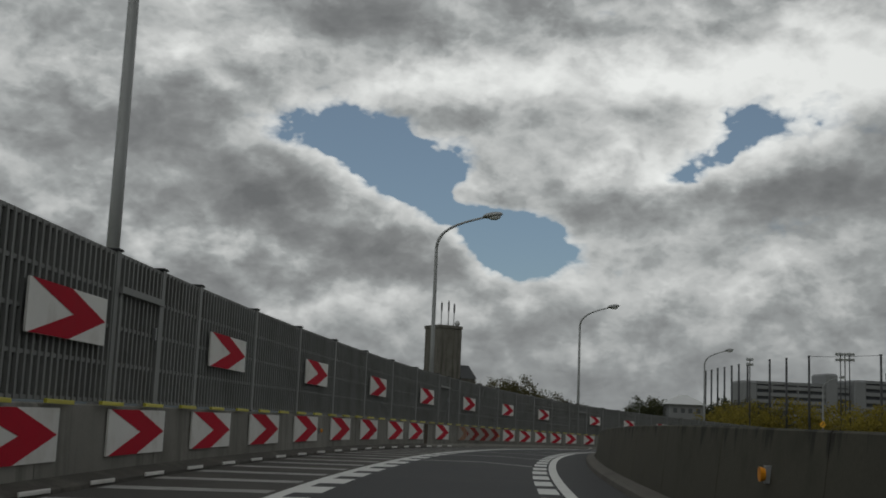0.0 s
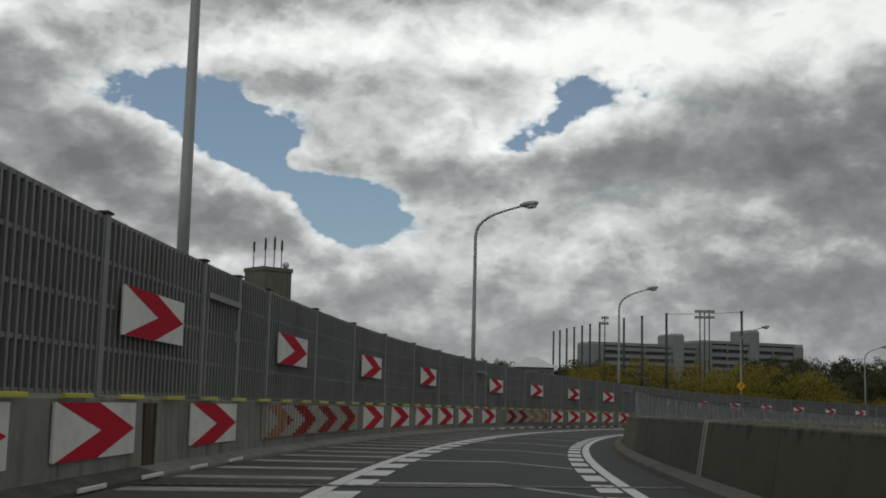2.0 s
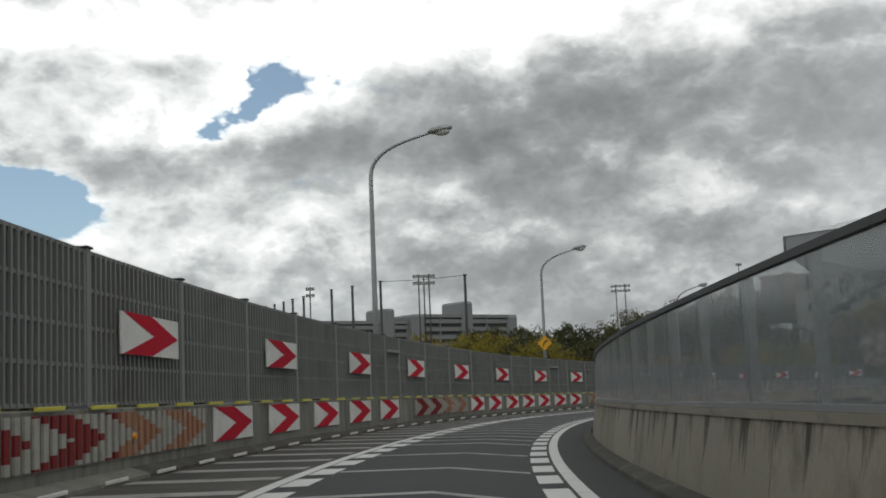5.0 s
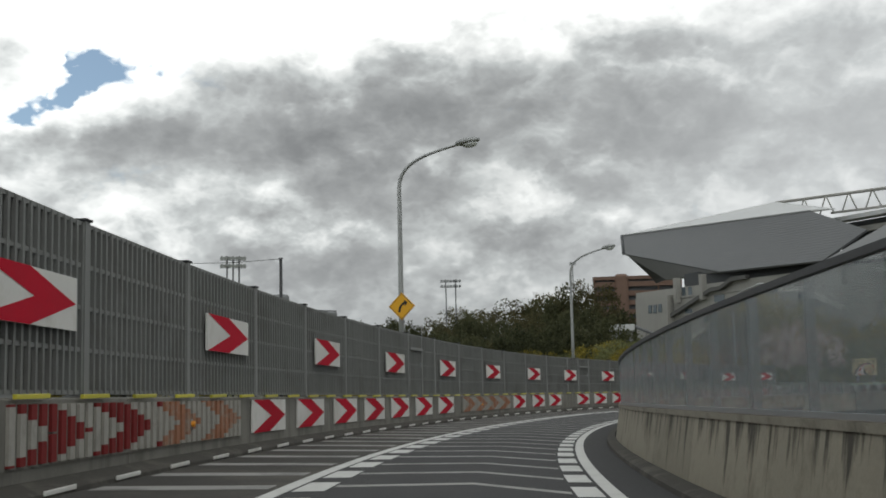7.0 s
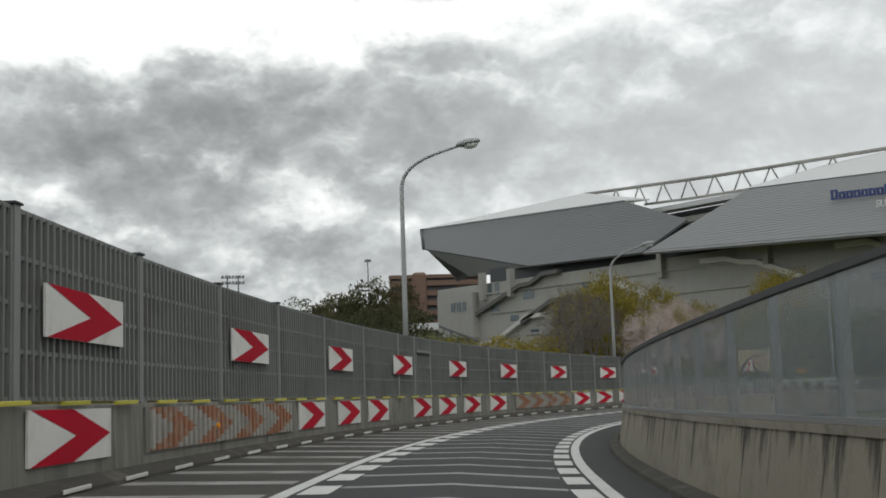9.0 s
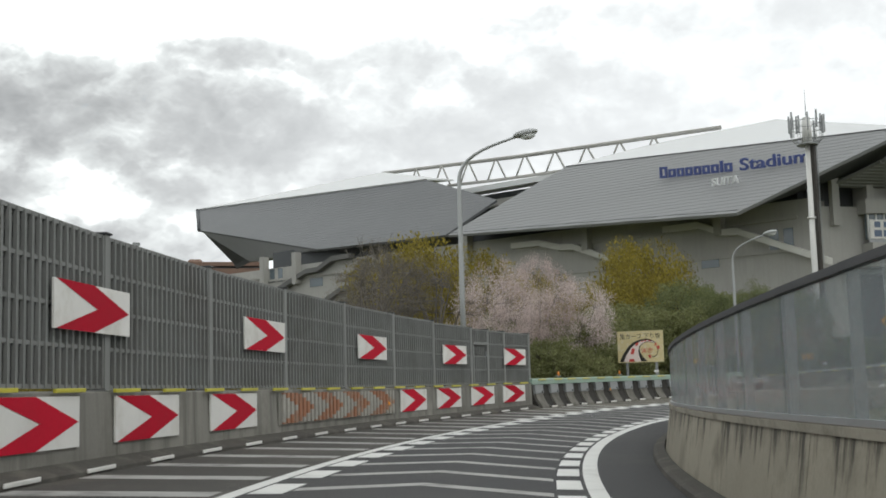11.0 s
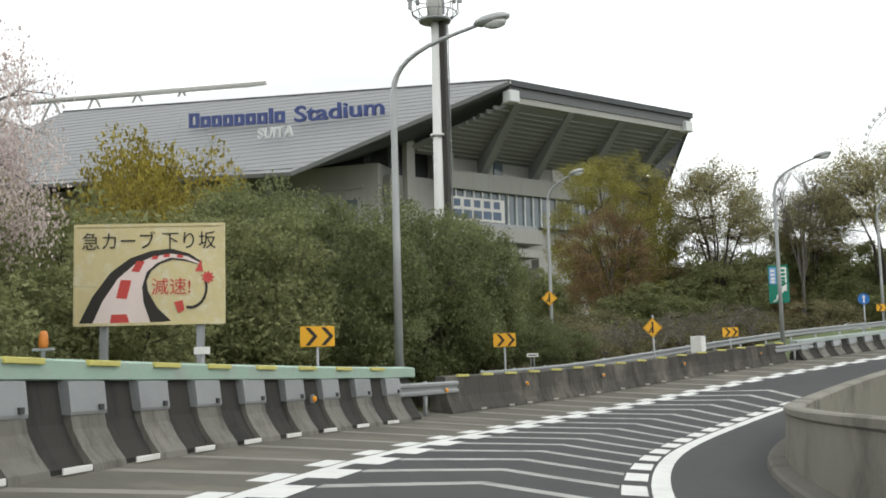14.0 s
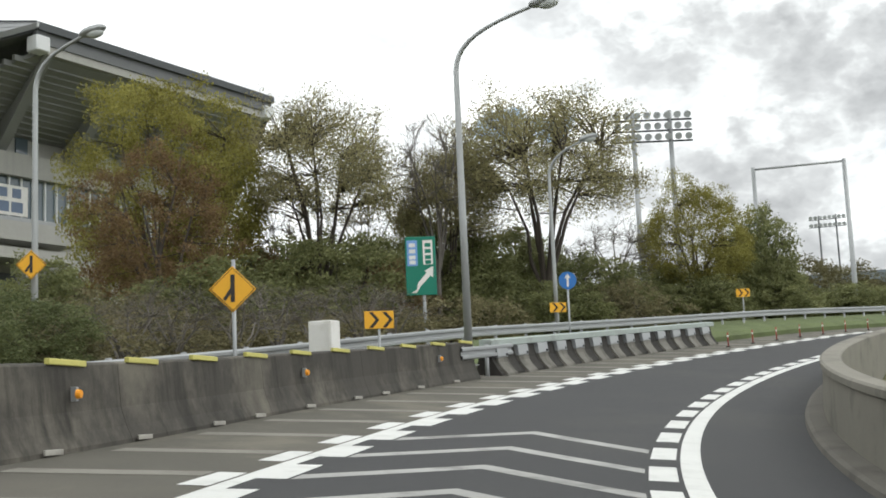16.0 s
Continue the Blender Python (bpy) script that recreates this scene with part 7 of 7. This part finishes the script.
# leafless twiggy shrubs along the rail
for s, n, h, w in ((283, -4.6, 2.3, 3.0), (285.5, -5.0, 2.6, 3.2), (288, -4.8, 2.5, 3.0), (290.5, -5.2, 2.8, 3.2), (293, -5.4, 2.6, 3.0), (296, -5.6, 3.0, 3.4), (299, -6.0, 2.8, 3.2)):
    p = at(s, n)
    tree("bare", p.x, p.y, h, w, round(s) % 2, turn=s)
# dense evergreens behind the barriers
for x, y, top, w, v in EVERGREENS:
    tree("laurel" if 130 < x < 160 else "evergreen", x, y, top=top, spread=w, variant=v % 2 if 130 < x < 160 else v, turn=rnd.uniform(0, 6))
# low growth along the guard rail
for s, n, h, w, k in ((274, -4.8, 1.5, 3.4, "scrub"), (277.5, -5.2, 1.5, 3.8, "scrub"), (282, -5.5, 1.7, 4.4, "scrub"), (286, -6, 1.8, 4.6, "scrub"), (290.5, -6.3, 2.0, 5.0, "scrub"), (295, -6.8, 2.1, 5.0, "scrub"), (300, -7.5, 2.2, 5.5, "scrub"), (278, -9.5, 2.2, 5.5, "scrub"), (284, -10, 2.3, 5.5, "scrub"), (290, -10.5, 2.6, 5.5, "scrub"),
                      (304.5, -9.5, 2.6, 5.5, "scrub"), (311, -9.5, 3.0, 6.0, "scrub"), (317, -8.5, 3.6, 6.0, "evergreen"), (324, -8.5, 3.6, 6.5, "scrub"), (332, -8, 4.2, 6.5, "evergreen"), (341, -8, 3.6, 6.5, "evergreen"), (350, -8, 3.4, 7, "evergreen"),
                      (294, -14, 3.4, 7.0, "scrub"), (301, -15, 4.6, 8.0, "evergreen"), (309, -16, 6.4, 8.0, "evergreen"), (318, -15, 6.0, 8.0, "evergreen")):
    p = at(s, n)
    tree(k, p.x, p.y, h, w, rnd.randint(0, 1), turn=rnd.uniform(0, 6))
# cherries and mixed trees where the noise barrier ends
for x, y, h, w, v in ((111.9, 210.8, 6.3, 5.0, 0), (110.3, 212.2, 7.2, 5.4, 1), (108.4, 213.4, 6.8, 5.0, 0)):
    tree("cherry", x, y, None, w, v, top=h, turn=rnd.uniform(0, 6))
for x, y, h, w, k in ((123, 224, 9.0, 8, "gold"), (131, 228, 10.0, 9, "gold"), (139, 224, 9.4, 8, "gold"), (150, 227, 8.6, 9, "gold"), (147, 238, 8.0, 10, "gold"), (133, 243, 8.0, 11, "gold"), (120, 240, 7.0, 10, "gold"), (106, 237, 6.5, 9, "gold"),
                      (106.0, 215.5, 8.6, 5.5, "bare"), (103.5, 217.5, 8.8, 6, "bare"), (116, 230, 11.5, 7, "bare"), (112, 226, 11.0, 7, "bare"), (121, 233, 11.5, 7, "bare"), (158, 236, 10, 10, "gold"), (144, 250, 9, 11, "gold"), (160, 249, 8.5, 11, "evergreen"), (171, 232, 8, 8, "evergreen"), (166, 224, 6.5, 7, "evergreen")):
    tree(k, x, y, h, w, rnd.randint(0, 1), turn=rnd.uniform(0, 6))
for x, y, h, w, k in ((88, 232, 7, 8, "gold"), (96, 240, 6, 9, "evergreen"), (80, 226, 6.5, 8, "gold"), (75, 240, 7, 9, "gold"), (64, 232, 6.5, 8, "gold"), (86, 250, 6, 10, "gold"), (104, 255, 6, 10, "gold"), (124, 262, 8, 11, "evergreen")):
    tree(k, x, y, h, w, rnd.randint(0, 1), turn=rnd.uniform(0, 6))
# taller golden trees before the stadium's long wall
for x, y, top, w, v in ((126, 238, 11.8, 11, 0), (131, 241, 13.2, 11, 1), (133, 236, 11.4, 9, 0), (146, 229, 12.6, 10, 1), (154, 233, 13.4, 11, 0)):
    tree("gold", x, y, top=top, spread=w, variant=v, turn=y)
# golden bushes across the loop, and the wooded rise beyond
for x, y, h, w in ((84, 392, 19.5, 26), (98, 352, 16.5, 21), (108, 360, 17.5, 22), (72, 398, 18, 24), (118, 348, 15.5, 20), (62, 388, 16, 22), (96, 380, 18.5, 24), (146, 300, 9.5, 16), (158, 292, 9, 15), (185, 300, 13, 17), (172, 286, 11.5, 15)):
    tree("gold", x, y, h + 1, w, rnd.randint(0, 1), turn=rnd.uniform(0, 6), far=True)
for i in range(20):
    x = 112 + i * 4.4
    y = 372 - 0.18 * i + rnd.uniform(-22, 26)
    h = 18.8 + 4.5 * fac(i, 9, 15) - 5.5 * fac(i, 15, 19) + rnd.uniform(-2, 2)
    tree(rnd.choice(("wood", "brush", "wood", "wood")), x, y, h, rnd.uniform(15, 21), rnd.randint(0, 2), turn=rnd.uniform(0, 6), base=-4, far=True)
for i in range(14):
    x = 205 + i * 9 + rnd.uniform(-3, 3)
    tree(rnd.choice(("wood", "brush", "wood")), x, 462 + rnd.uniform(-20, 25), 30 + 10 * fac(i, 0, 4) - 5.5 * fac(i, 4, 7) + rnd.uniform(-2, 2), rnd.uniform(20, 26), rnd.randint(0, 2), turn=rnd.uniform(0, 6), base=-2, far=True)
for i in range(9):
    tree("brush", -16 + i * 4.4, 330 + rnd.uniform(-10, 12), 24.0 - 1.7 * abs(i - 2.2) + rnd.uniform(-1, 1), 15, rnd.randint(0, 1), turn=rnd.uniform(0, 6), base=-4, far=True)
for i in range(10):
    tree(rnd.choice(("wood", "brush", "wood")), 40 + i * 5 + rnd.uniform(-2, 2), 430 + rnd.uniform(-10, 30), 21 + rnd.uniform(-2, 3), 15, rnd.randint(0, 1), turn=rnd.uniform(0, 6), base=-4, far=True)
for i in range(12):
    tree(rnd.choice(("wood", "brush", "wood")), 262 + i * 9 + rnd.uniform(-3, 3), 150 - i * 3 + rnd.uniform(-12, 12), 9 + rnd.uniform(-1, 3), 12, rnd.randint(0, 2), turn=rnd.uniform(0, 6), far=True)
# the edge of the wood between the apartment blocks and the rise
for i in range(17):
    x = 128 + i * 5.6 + rnd.uniform(-2, 2)
    tree(rnd.choice(("wood", "wood", "brush")), x, 436 - 0.25 * (x - 128) + rnd.uniform(-9, 9), 26.5 + 3.5 * fac(i, 9, 16) + rnd.uniform(-1.6, 1.2), rnd.uniform(14, 18), rnd.randint(0, 2), turn=rnd.uniform(0, 6), base=-4, far=True)


def far_hills():
    """Blue-grey hills on the skyline."""
    mat = surface("far_hill_wood", (0.11, 0.13, 0.14), 1.0, vary=0.3, grain=0.05, blot=0.004, bump=0.0)
    bm = bmesh.new()
    prev = None
    for i in range(121):
        a = radians(-60 + 220 * i / 120)
        r = 2400
        h = 34 + 26 * noise.noise(Vector((i * 0.11, 0.4, 0))) + 215 * fac(i, 80, 91) * (1 - fac(i, 104, 116))
        x, y = 100 + r * math.sin(a), 100 + r * math.cos(a)
        cur = (bm.verts.new((x, y, -20)), bm.verts.new((x + 60 * math.sin(a), y + 60 * math.cos(a), h)), bm.verts.new((x + 500 * math.sin(a), y + 500 * math.cos(a), -20)))
        if prev:
            bm.faces.new((prev[0], cur[0], cur[1], prev[1]))
            bm.faces.new((prev[1], cur[1], cur[2], prev[2]))
        prev = cur
    bmesh.ops.recalc_face_normals(bm, faces=bm.faces)
    tagged(part("far_hills", bm, mat, smooth=True), "low wooded hills on the horizon", "hills", kind="structure")


far_hills()
